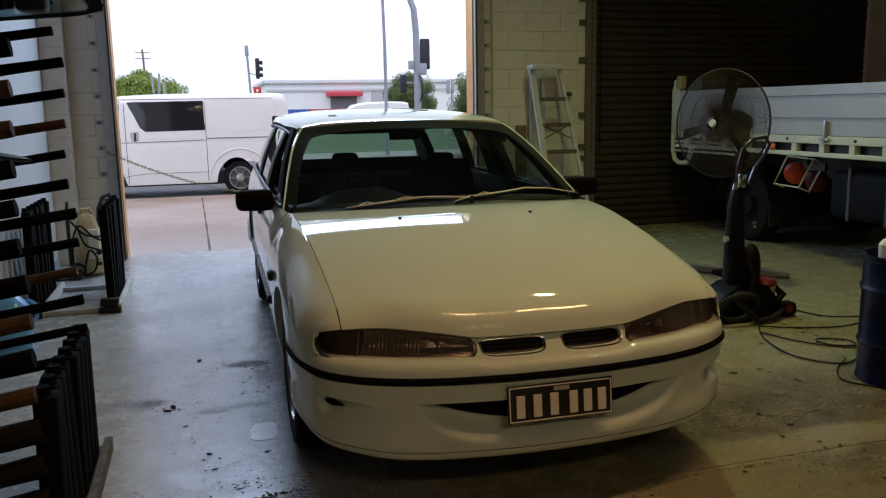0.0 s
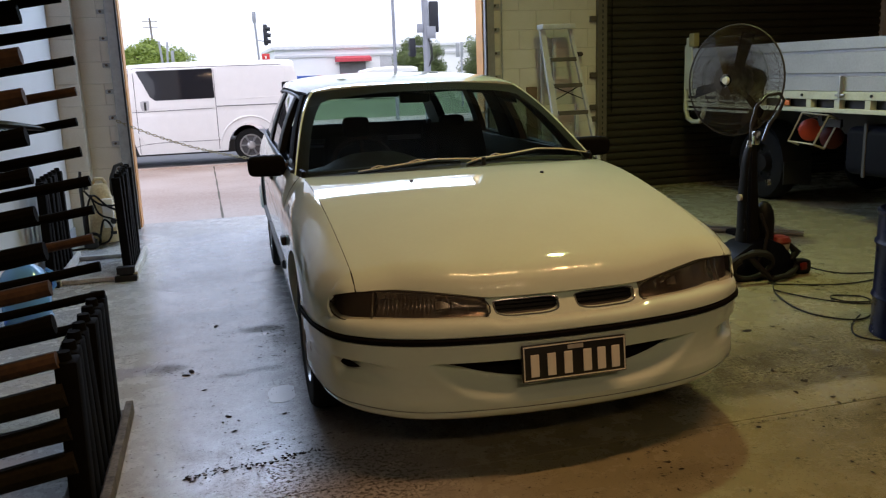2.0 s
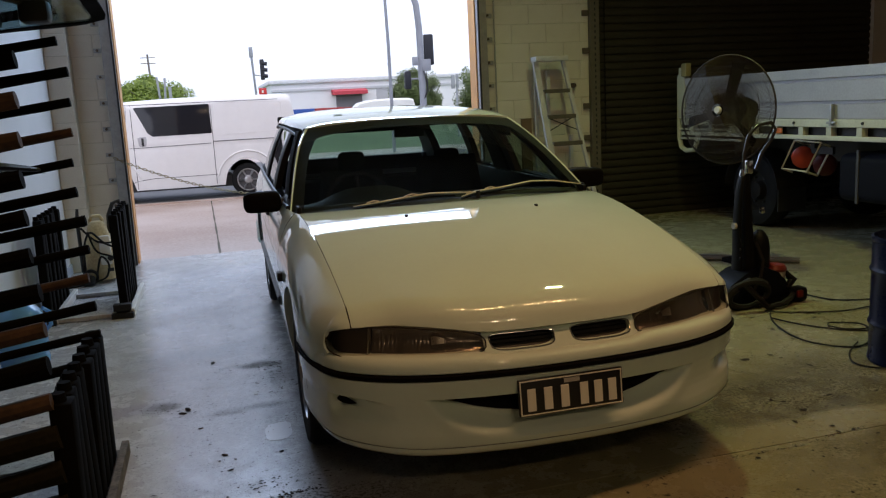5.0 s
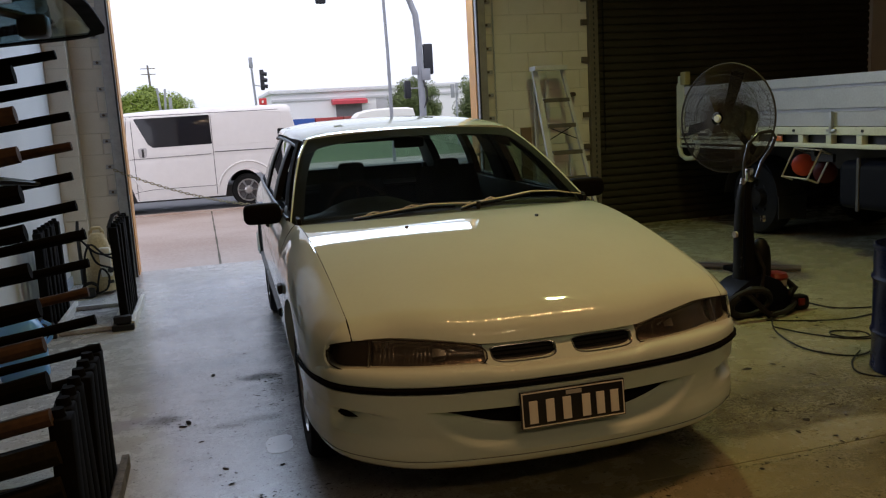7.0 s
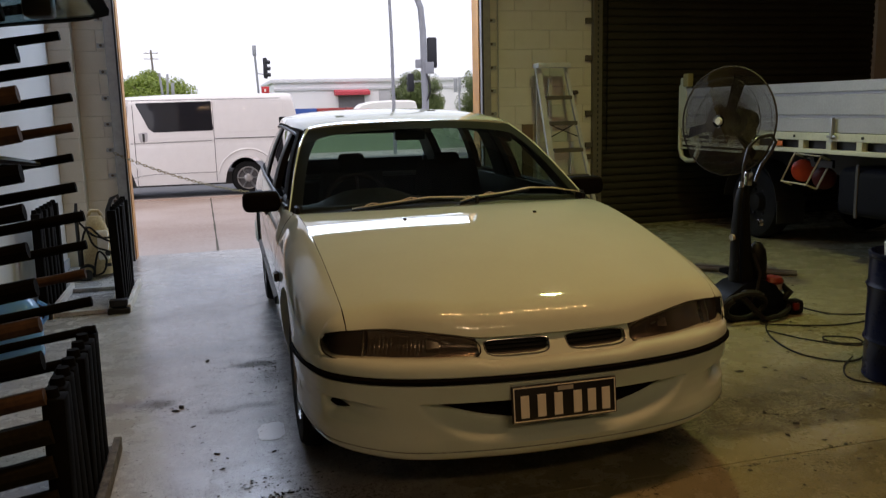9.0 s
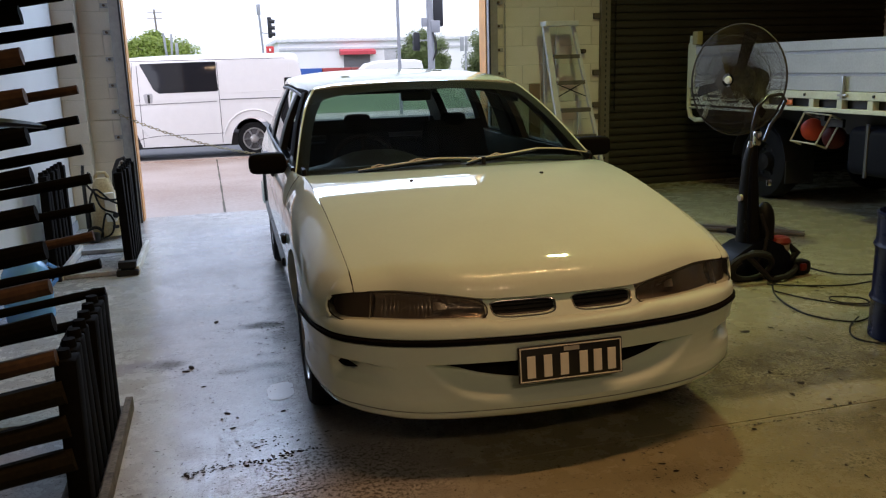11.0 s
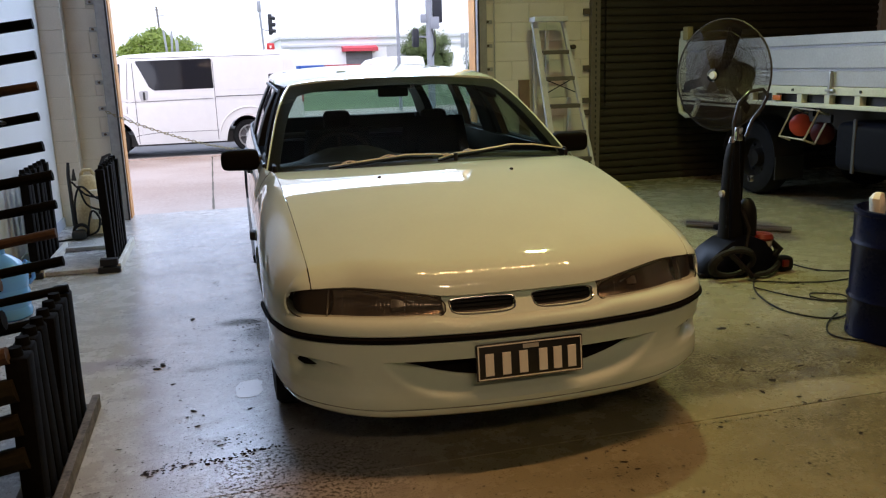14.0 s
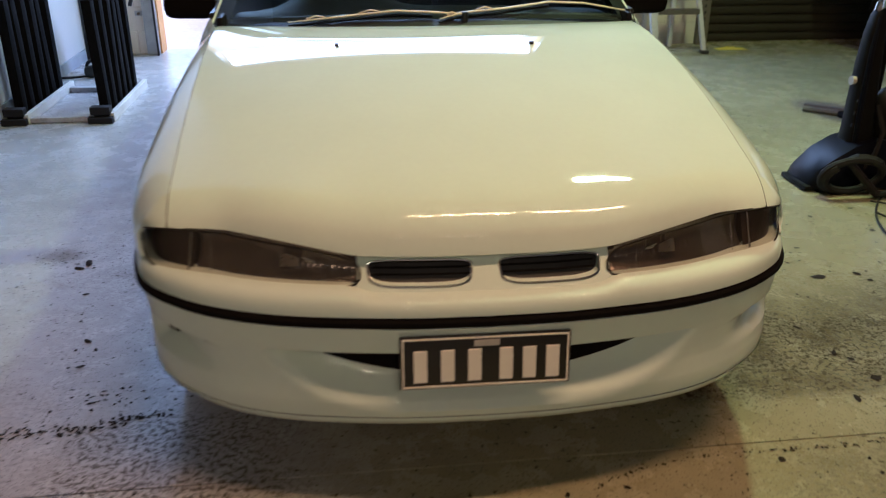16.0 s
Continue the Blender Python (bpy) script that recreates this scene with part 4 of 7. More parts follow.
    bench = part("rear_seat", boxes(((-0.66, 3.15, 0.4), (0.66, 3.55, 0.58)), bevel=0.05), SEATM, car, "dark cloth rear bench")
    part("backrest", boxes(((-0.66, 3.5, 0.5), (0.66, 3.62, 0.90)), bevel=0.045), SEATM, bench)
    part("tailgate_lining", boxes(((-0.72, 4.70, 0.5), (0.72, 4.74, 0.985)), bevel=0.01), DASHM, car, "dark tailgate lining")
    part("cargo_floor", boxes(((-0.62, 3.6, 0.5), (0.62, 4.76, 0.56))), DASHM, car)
    bm = bmesh.new()
    tube(bm, [(-0.6, 3.72, 0.915), (0.6, 3.72, 0.915)], 0.018, 8)
    part("cargo_blind", bm, mat("grey_blind", (0.06, 0.062, 0.065), 0.6), car, "rolled cargo blind")
    # inside mirror
    mir = part("inside_mirror", boxes(((-0.09, -0.012, -0.03), (0.09, 0.015, 0.03)), bevel=0.012), BLACK, car, "black inside mirror", m=pose(0.0, 2.33, 1.246, 10, 0, -8))
    bm = bmesh.new()
    tube(bm, [(0, 0.0, 0.03), (0, -0.05, 0.06)], 0.008, 6)
    part("stalk", bm, BLACK, mir)
    # door mirrors
    for s in (-1, 1):
        bm = bmesh.new()
        rows = []
        for k in range(19):
            v = 0.5 - 0.5 * math.cos(math.pi * k / 18)
            x = 0.808 + 0.19 * v
            full = max(0.04, 1 - abs(2 * v - 1) ** 7) ** 0.3
            hh, dd, yy = 0.055 * (1 - 0.05 * v) * full, 0.048 * (0.35 + 0.65 * full), 1.86 - 0.03 * v
            ring = []
            for n in range(33):
                a = 2 * math.pi * n / 32
                ring.append((s * x, yy + dd * math.copysign(abs(math.cos(a)) ** 0.5, math.cos(a)), 0.945 + 0.004 * v + hh * math.copysign(abs(math.sin(a)) ** 0.5, math.sin(a))))
            rows.append(ring)
        V = grid(bm, rows)
        bm.faces.new(V[0][:-1])
        bm.faces.new(V[-1][:-1])
        dm = part("door_mirror", bm, STRIP, car, "black door mirror")
        bm = bmesh.new()
        tube(bm, [(s * 0.77, 1.86, 0.935), (s * 0.84, 1.86, 0.938)], 0.03, 8)
        part("mirror_foot", bm, BLACK, dm)
        bm = bmesh.new()
        grid(bm, [[(s * x, 1.885, z) for z in (0.905, 0.985)] for x in (0.84, 0.975)])
        part("mirror_glass", bm, CHROME, dm, "mirror glass", m=pose(0, 0.012, 0))
    # wipers
    for pts in (((-0.498, 1.402, 0.938), (-0.323, 1.383, 0.957), (-0.128, 1.377, 0.976), (0.0, 1.365, 0.972), (0.11, 1.35, 0.966)), ((0.02, 1.33, 0.954), (0.1, 1.36, 0.97), (0.254, 1.402, 0.977), (0.433, 1.478, 0.988), (0.574, 1.518, 0.977), (0.755, 1.558, 0.943))):
        P = [Vector(p) for p in pts]
        w = part("wiper", tube(bmesh.new(), P, [0.0035] + [0.0075] * (len(P) - 2) + [0.005], 6, flat=0.6), WIPER, car, "worn metal windscreen wiper")
        part("blade", tube(bmesh.new(), [p + Vector((0, 0.010, -0.014)) for p in P[:4]], 0.005, 6), RUBBER, w, "black rubber blade")
        for a, b in ((0, 1), (1, 2)):
            c = P[a].lerp(P[b], 0.55)
            part("bracket", tube(bmesh.new(), [c.lerp(P[a], 0.35) + Vector((0, 0.004, 0.004)), c + Vector((0, -0.002, 0.012)), c.lerp(P[b], 0.35) + Vector((0, 0.004, 0.004))], 0.0035, 6), WIPER, w)
        part("pivot", cyl(bmesh.new(), P[-1] + Vector((0, 0, -0.03)), P[-1] + Vector((0, 0, 0.008)), 0.011, n=12), BLACK, w)
    # wheels
    for y in WHEELS:
        for s in (-1, 1):
            c = Vector((s * 0.742, y, 0.318))
            bm = bmesh.new()
            lathe(bm, [(0.2, -0.09), (0.25, -0.1), (0.295, -0.095), (0.312, -0.075), (0.318, -0.03), (0.318, 0.03), (0.312, 0.075), (0.295, 0.095), (0.25, 0.1), (0.2, 0.09)], 40, "x", c)
            wheel = part("wheel", bm, TYRE, car, "black road tyre on a silver wheel")
            bm = bmesh.new()
            lathe(bm, [(0.2, s * 0.092), (0.195, s * 0.075), (0.185, s * 0.05), (0.16, s * 0.045), (0.06, s * 0.07), (0.03, s * 0.08), (0.001, s * 0.08)], 40, "x", c)
            part("rim", bm, ALLOYW, wheel, "silver wheel cover")
            for k in range(7):
                a = 2 * math.pi * k / 7
                bm = tube(bmesh.new(), [c + Vector((s * 0.078, 0.05 * math.cos(a), 0.05 * math.sin(a))), c + Vector((s * 0.066, 0.185 * math.cos(a), 0.185 * math.sin(a)))], 0.018, 6)
                part("spoke", bm, ALLOYW, wheel)
    for y in WHEELS:
        for s in (-1, 1):
            bm = bmesh.new()
            grid(bm, [[(s * x, y + 0.36 * math.cos(a), 0.318 + 0.365 * math.sin(a)) for x in (0.55, 0.845)] for a in [math.pi * k / 14 for k in range(15)]])
            part("wheel_liner", bm, BLACK, car)
    return car


build_wagon()

# ---- outside ----
def ground_z(y):
    return spline((NY, 10, 13, 16, 20, 40, 140), (-0.004, -0.03, -0.11, -0.2, -0.24, -0.3, -0.3), y)


def build_ground():
    # one sheet from the doorway to the horizon, with apron, road and verge
    ys = [NY + 0.2 + k * 0.5 for k in range(17)] + [17 + k for k in range(20)] + [40, 50, 70, 100, 150, 250, 400]
    bands = [(NY, 15.9, APRON), (15.9, 29.0, ASPHALT), (29.0, 33, APRON), (33, 400, GRASSM)]
    xs = [-300, -150, -60, -30, -15, -6, 0, 6, 15, 30, 60, 150, 300]
    bm = bmesh.new()
    V = {}
    for y in sorted(set(ys + [15.9, 29.0, 33.0])):
        V[y] = [bm.verts.new((x, y, ground_z(y))) for x in xs]
    k = sorted(V)
    for a, b in zip(k, k[1:]):
        m = next(i for i, (p, q, _) in enumerate(bands) if p <= (a + b) / 2 < q)
        for i in range(len(xs) - 1):
            f = bm.faces.new((V[a][i], V[a][i + 1], V[b][i + 1], V[b][i]))
            f.material_index = m
    structure("ground", bm, [m for *_, m in bands], "pinkish concrete apron, street and grass verge under a white sky", smooth=False)
    # joint in the apron, with weeds
    bm = bmesh.new()
    p0, p1 = Vector((0.165, NY + 0.22, 0)), Vector((0.1, 15.8, 0))
    rows = []
    for k in range(121):
        a = p0.lerp(p1, k / 120)
        w = 0.010 + 0.003 * math.sin(k * 0.23) + 0.0015 * math.sin(k * 0.71)
        rows.append([(a.x - w, a.y, ground_z(a.y) + 0.004), (a.x + w, a.y, ground_z(a.y) + 0.004)])
    grid(bm, rows)
    structure("apron_joint", bm, mat("weedy_joint", (0.08, 0.075, 0.05), 0.9, scale=2, second=(0.06, 0.055, 0.04)), "dark weedy joint in the concrete apron")
    bm = bmesh.new()
    grid(bm, [[(x, y, ground_z(y) + dz) for y, dz in ((15.75, 0.0), (15.76, 0.025), (15.95, 0.03), (15.99, 0.012), (16.0, 0.0))] for x in [-60 + 4 * k for k in range(31)]])
    structure("kerb", bm, APRON, "low concrete kerb by the street", smooth=False)


build_ground()


def build_van(name, label, m, detail=True):
    """A panel van, its nose towards -x, its near side at y = 0."""
    van = thing(name, label, "van", m)
    L0, L1, W = -2.72, 1.95, 1.69
    wheels = (-1.71, 0.86)
    def half(x):
        return W / 2 * spline((L0, -2.6, -2.3, 1.7, 1.9, 1.95), (0.78, 0.92, 1.0, 1.0, 0.985, 0.95), x)
    def top(x):
        return spline((L0, -2.62, -2.3, -1.75, -1.4, 1.6, 1.76, 1.81, 1.87, 1.95), (0.72, 0.95, 1.12, 1.72, 1.93, 1.97, 1.955, 1.9, 1.55, 1.1), x)
    def low(x):
        z = 0.26
        for c in wheels:
            d = abs(x - c)
            if d < 0.43:
                z = max(z, 0.33 + math.sqrt(0.43**2 - d * d))
        return z
    def at(x, q, s):
        zt, zb, h = top(x), low(x), half(x)
        z = zt + (zb - zt) * q
        f = max(0, (z - 1.0) / (1.98 - 1.0))
        y = h * (1 - 0.06 * f * f - 0.015 * max(0, (0.75 - z) / 0.4) ** 2)
        if q < 0.08:
            y *= 1 - 0.10 * (1 - q / 0.08) ** 2
        if abs(z - 1.06) < 0.03 and x > -2:
            y -= 0.012 * (1 - abs(z - 1.06) / 0.03)
        return Vector((x, W / 2 + s * y, z))
    bm = bmesh.new()
    X = [L0 + (L1 - L0) * k / 130 for k in range(131)]
    qs = [0, 0.012, 0.03, 0.055, 0.08] + [0.12 + 0.88 * k / 28 for k in range(29)]
    rows = []
    for x in X:
        left = [at(x, q, -1) for q in qs[::-1]]
        right = [at(x, q, 1) for q in qs]
        a, b = left[-1], right[0]
        crown = [Vector((x, a.y + (b.y - a.y) * k / 6, a.z + 0.03 * math.sin(math.pi * k / 6))) for k in range(1, 6)]
        rows.append(left + crown + right)
    V = grid(bm, rows)
    bm.faces.new(V[0])
    bm.faces.new(V[-1])
    part("body", bm, VANPAINT, van)
    part("underbody", boxes(((-2.4, 0.15, 0.22), (1.85, 1.55, 0.45))), BLACK, van, smooth=False)
    DARKGLASS = mat("dark_van_glass", (0.015, 0.015, 0.018), 0.05, vary=0.0, bump=0.0)
    def pane(name, corners, material, out=0.006, n=10, radius=0.12):
        """A flat pane laid on the near side; corners as (x, z)."""
        cs = [Vector((x, z, 0)) for x, z in corners]
        mid = sum(cs, Vector()) / len(cs)
        pts = []
        for k, c in enumerate(cs):
            a, b = cs[k - 1], cs[(k + 1) % len(cs)]
            r = radius * min((a - c).length, (b - c).length)
            p, q = c + (a - c).normalized() * r, c + (b - c).normalized() * r
            pts += [p.lerp(c, 0), p.lerp(c, 0.5).lerp(c.lerp(q, 0.25), 0.5), q]
        bm = bmesh.new()
        def put(p, o):
            q = (top(p.x) - p.y) / (top(p.x) - low(p.x))
            v = at(p.x, q, -1)
            return bm.verts.new((v.x, v.y - o, v.z))
        rings = []
        for f, o in ((1.0, 0.0), (0.99, out), (0.6, out), (0.3, out)):
            rings.append([put(mid.lerp(p, f), o) for p in pts])
        for A, B in zip(rings, rings[1:]):
            for k in range(len(A)):
                bm.faces.new((A[k], A[(k + 1) % len(A)], B[(k + 1) % len(A)], B[k]))
        bm.faces.new(rings[-1])
        return part(name, bm, material, van)
    win = pane("side_window", ((-1.17, 1.835), (0.23, 1.85), (0.24, 1.285), (-0.86, 1.275), (-0.95, 1.345)), DARKGLASS, radius=0.06)
    tagged(win, "dark tinted side window")
    pane("side_window", ((-2.02, 1.60), (-1.43, 1.8), (-1.47, 1.30), (-2.12, 1.27)), DARKGLASS, radius=0.08)
    def seam(pts, r=0.006):
        bm = bmesh.new()
        P = []
        for x, z in pts:
            q = (top(x) - z) / (top(x) - low(x))
            P.append(at(x, max(0, q), -1) + Vector((0, -0.0005, 0)))
        tube(bm, P, r, 5)
        part("seam", bm, mat("seam_shadow", (0.12, 0.12, 0.12), 0.9, bump=0), van)
    seam([(-1.22, 1.88 - 0.1 * k) for k in range(17)])
    seam([(0.25, 1.9 - 0.1 * k) for k in range(17)])
    seam([(-1.3 - 0.009 * k, 1.86 - 0.1 * k) for k in range(11)])
    seam([(-1.4 + 0.1 * k, 1.07 + 0.0015 * k) for k in range(17)], 0.005)
    seam([(0.27 + 0.1 * k, 1.125) for k in range(16)], 0.009)
    seam([(-1.35 + 0.1 * k, 1.885) for k in range(30)], 0.006)
    seam([(-1.3, 0.41), (-1.2, 0.44), (-1.05, 0.46)] + [(-0.9 + 0.1 * k, 0.475) for k in range(13)], 0.005)
    h = pane("door_handle", ((-1.15, 1.275), (-0.97, 1.285), (-0.99, 1.10), (-1.12, 1.09)), mat("handle_recess", (0.42, 0.42, 0.42), 0.5), 0.002, radius=0.3)
    bm = boxes(((-1.075, -0.014, 1.1), (-1.03, 0.012, 1.26)), bevel=0.008)
    part("handle_grip", bm, BLACK, h)
    # pressed panel behind the window
    bm = bmesh.new()
    P = []
    for x, z in ((0.34, 1.865), (1.55, 1.85), (1.62, 1.8), (1.6, 1.34), (1.54, 1.28), (0.36, 1.24), (0.31, 1.29), (0.31, 1.82)):
        q = (top(x) - z) / (top(x) - low(x))
        P.append(at(x, q, -1))
    tube(bm, P, 0.006, 6, closed=True)
    part("panel_pressing", bm, VANPAINT, van)
    for c in wheels:
        for s in (0.14, W - 0.14):
            p = Vector((c, s, 0.33))
            bm = bmesh.new()
            lathe(bm, [(0.2, -0.08), (0.3, -0.095), (0.325, -0.07), (0.33, 0), (0.325, 0.07), (0.3, 0.095), (0.2, 0.08)], 36, "y", p)
            w = part("wheel", bm, TYRE, van, "black tyre on a silver steel wheel")
            o = -0.085 if s < 1 else 0.085
            bm = bmesh.new()
            lathe(bm, [(0.225, o * 0.95), (0.222, o * 1.03), (0.205, o * 1.03), (0.195, o * 0.8)], 32, "y", p)
            part("rim", bm, ALLOYW, w, "silver wheel cover")
            part("dish", lathe(bmesh.new(), [(0.2, o * 0.82), (0.19, o * 0.45), (0.001, o * 0.45)], 32, "y", p), mat("shaded_wheel_steel", (0.12, 0.12, 0.125), 0.5, 0.3), w, "shaded openings of the wheel cover")
            part("hub_cap", lathe(bmesh.new(), [(0.085, o * 0.6), (0.08, o * 0.95), (0.05, o * 1.08), (0.001, o * 1.1)], 24, "y", p), ALLOYW, w)
            for k in range(6):
                a = 2 * math.pi * k / 6
                bm = tube(bmesh.new(), [p + Vector((0.06 * math.cos(a), o * 1.0, 0.06 * math.sin(a))), p + Vector((0.205 * math.cos(a), o * 0.85, 0.205 * math.sin(a)))], [0.034, 0.058], 6, flat=0.35)
                part("spoke", bm, ALLOYW, w)
        bm = bmesh.new()
        grid(bm, [[(c + 0.435 * math.cos(a), y, 0.33 + 0.435 * math.sin(a)) for y in (0.02, 0.45)] for a in [math.pi * k / 14 for k in range(15)]])
        part("wheel_liner", bm, BLACK, van)
        bm = bmesh.new()
        arc = []
        for k in range(15):
            a = math.pi * (0.06 + 0.88 * k / 14)
            x, z = c + 0.58 * math.cos(a), 0.33 + 0.58 * math.sin(a)
            arc.append(at(x, (top(x) - z) / (top(x) - low(x)), -1))
        tube(bm, arc, 0.02, 6)
        part("arch_flare", bm, VANPAINT, van)
    # tail lamp and rear window edge
    part("tail_lamp", boxes(((1.86, 0.03, 0.95), (1.965, 0.14, 1.35)), bevel=0.02), mat("red_lamp", (0.35, 0.02, 0.02), 0.2), van, "red tail lamp")
    pane_bm = bmesh.new()
    grid(pane_bm, [[(1.925 - 0.17 * (z - 1.2), y, z) for z in (1.25, 1.5, 1.78)] for y in (0.2, 0.8, 1.49)])
    thicken(part("rear_window", pane_bm, DARKGLASS, van, "dark rear window"), 0.006)
    return van


build_van("delivery_van", "white panel van parked across the street end of the apron", pose(-0.0, 16.35, -0.215))


def build_tree(name, label, at, width, height, n, bottom=0.25, seed=1, leaf=None):
    rnd = random.Random(seed)
    t = thing(name, label, "tree", pose(*at))
    bm = bmesh.new()
    tube(bm, [(0, 0, -0.1), (0.05, 0, height * 0.25), (-0.05, 0.05, height * 0.5), (0.1, 0, height * 0.8)], [0.22, 0.16, 0.11, 0.04], 8)
    for k in range(9):
        a = k * 2.4
        z0 = height * (0.25 + 0.05 * k)
        tube(bm, [(0, 0, z0), (math.cos(a) * width * 0.2, math.sin(a) * width * 0.2, z0 + height * 0.1), (math.cos(a) * width * 0.4, math.sin(a) * width * 0.4, z0 + height * 0.18)], [0.07, 0.045, 0.02], 6)
    part("trunk", bm, mat("bark", (0.12, 0.09, 0.07), 0.9, bump=0.5), t)
    # clumps of small leaves round lumpy centres
    centres = []
    for k in range(80):
        a, r = rnd.random() * 6.283, math.sqrt(rnd.random()) * width * 0.40
        z = height * (bottom + (0.92 - bottom) * rnd.random() * (1 - 0.55 * (r / (width * 0.5)) ** 2) + 0.04)
        centres.append(((r * math.cos(a), r * math.sin(a), z), width * (0.10 + 0.09 * rnd.random())))
    verts, faces = [], []
    for k in range(n):
        c, r = centres[rnd.randrange(len(centres))]
        d = Vector((rnd.gauss(0, 1), rnd.gauss(0, 1), rnd.gauss(0, 0.8))).normalized() * r * (rnd.random() ** 0.35)
        p = Vector(c) + d
        s = rnd.uniform(0.06, 0.13) * width / 6
        u = Vector((rnd.gauss(0, 1), rnd.gauss(0, 1), rnd.gauss(0, 1))).normalized()
        v = u.orthogonal().normalized()
        i = len(verts)
        verts += [p - u * s, p + v * s * 0.5, p + u * s, p - v * s * 0.5]
        faces.append((i, i + 1, i + 2, i + 3))
    me = bpy.data.meshes.new("crown")
    me.from_pydata([tuple(v) for v in verts], [], faces)
    me.materials.append(leaf or LEAF)
    crown = new("crown", me)
    crown.parent = t
    tagged(crown, "dense green leaves", kind="stuff")
    return t


build_tree("street_tree", "broad low rounded green street tree beyond the van", (-4.1, 70, -0.3), 6.5, 4.95, 90000, 0.08, 3)
build_tree("street_tree", "dark green tree behind the traffic signal", (20.4, 80, -0.3), 5.2, 5.3, 40000, 0.1, 5, LEAFDARK)
build_tree("street_tree", "dark green tree beside the doorway edge", (28.4, 82, -0.3), 6.4, 6.5, 40000, 0.1, 9, LEAFDARK)

POLE = mat("grey_pole_paint", (0.3, 0.32, 0.35), 0.5, scale=3, bump=0.05)
SIGNBACK = mat("dull_sign_back", (0.3, 0.32, 0.33), 0.6, scale=3, bump=0.05)
SIGNAL = mat("signal_housing", (0.012, 0.014, 0.02), 0.6)


def signal_head(parent, x, y, z0, z1, w, hoods=0):
    bm = boxes(((x - w / 2, y - 0.08, z0), (x + w / 2, y + 0.08, z1)), bevel=0.05)
    s = part("signal_head", bm, SIGNAL, parent, "dark signal head seen from behind")
    for k in range(3):
        z = z0 + (z1 - z0) * (0.2 + 0.3 * k)
        bm = bmesh.new()
        if hoods:
            cyl(bm, (x, y, z), (x + hoods * (w * 0.5 + 0.16), y, z - 0.03), 0.11, 0.1, 14)
        else:
            cyl(bm, (x, y + 0.06, z), (x, y + 0.26, z - 0.03), 0.11, 0.1, 14)
        part("hood", bm, SIGNAL, s)
    return s


def build_street():
    z = -0.27
    p = thing("signal_mast", "pale grey traffic signal mast with bent arm and boxes", "traffic signal", pose(7.58, 28, z))
    bm = bmesh.new()
    tube(bm, [(0, 0, 0), (0, 0, 2.0), (-0.02, 0, 4.3), (-0.08, 0, 5.1), (-0.35, 0, 5.8), (-0.9, 0, 6.2), (-2.4, 0, 6.5), (-3.6, 0, 6.62)], [0.13, 0.12, 0.115, 0.11, 0.1, 0.09, 0.07, 0.06], 14)
    part("mast", bm, POLE, p)
    signal_head(p, 0.29, 0, 3.05, 4.1, 0.34, 0)
    signal_head(p, -3.33, 0, 5.52, 6.5, 0.34, 0)
    signal_head(p, -0.46, 0.2, 2.25, 2.88, 0.22, 0)
    part("bracket", tube(bmesh.new(), [(-0.46, 0.2, 2.6), (0.0, 0.05, 2.6)], 0.025, 8), POLE, p)
    part("control_box", boxes(((-0.02, -0.2, 2.85), (0.3, 0.0, 3.25)), bevel=0.02), POLE, p, "white control box")
    part("control_box", boxes(((-0.32, -0.1, 3.05), (-0.12, 0.05, 3.35)), bevel=0.02), POLE, p)
    for k in range(3):
        bm = bmesh.new()
        tube(bm, [(0.0 + 0.06 * k, -0.14, 3.0 - 0.1 * k), (0.1 + 0.03 * k, -0.16, 2.5), (0.16, -0.15, 2.15 + 0.1 * k), (0.02, -0.14, 1.9)], 0.014, 6)
        part("cable", bm, BLACK, p)
    q = thing("street_pole", "slim pale grey street light pole", "pole", pose(6.88, 30, z))
    bm = bmesh.new()
    tube(bm, [(0, 0, 0), (0, 0, 4), (-0.1, 0, 9)], [0.07, 0.06, 0.045], 10)
    part("shaft", bm, POLE, q)
    part("collar", cyl(bmesh.new(), (0, 0, 3.2), (0, 0, 3.26), 0.075, n=12), POLE, q)
    f = thing("traffic_light", "dark traffic light on a grey post across the street", "traffic light", pose(2.85, 45, z))
    bm = bmesh.new()
    tube(bm, [(0, 0, 0), (0, 0, 2.6), (-0.1, 0, 4.9)], 0.06, 8)
    part("post", bm, POLE, f)
    part("cap", boxes(((-0.2, -0.06, 4.6), (0.0, 0.06, 5.15)), bevel=0.03), POLE, f)
    signal_head(f, 0.42, 0, 3.42, 4.5, 0.22, 1)
    bm = bmesh.new()
    tube(bm, [(0.0, 0, 3.7), (0.42, 0, 3.62)], 0.03, 6)
    part("bracket", bm, POLE, f)
    r = thing("warning_lamp", "small red roadside lamp box with a white face", "lamp", pose(3.2, 45, z))
    part("housing", boxes(((-0.2, -0.1, 2.62), (0.2, 0.1, 3.0)), bevel=0.03), mat("red_plastic", (0.6, 0.03, 0.03), 0.4), r)
    part("face", boxes(((-0.06, -0.115, 2.74), (0.04, -0.1, 2.88))), PLATEW, r)
    part("stem", cyl(bmesh.new(), (0, 0, 0), (0, 0, 2.65), 0.04, n=8), POLE, r)
    s = thing("road_sign", "pale road signs on a post, seen from behind", "sign", pose(-1.68, 40, z))
    for x, z0, z1, w, turn in ((-0.02, 2.35, 3.5, 0.1, 8), (0.07, 2.3, 3.55, 0.1, -10)):
        bm = boxes(((-w / 2, -0.012, z0), (w / 2, 0.012, z1)), bevel=0.006)
        part("panel", bm, SIGNBACK, s, m=pose(x, 0, 0, 0, turn * 0.4, turn))
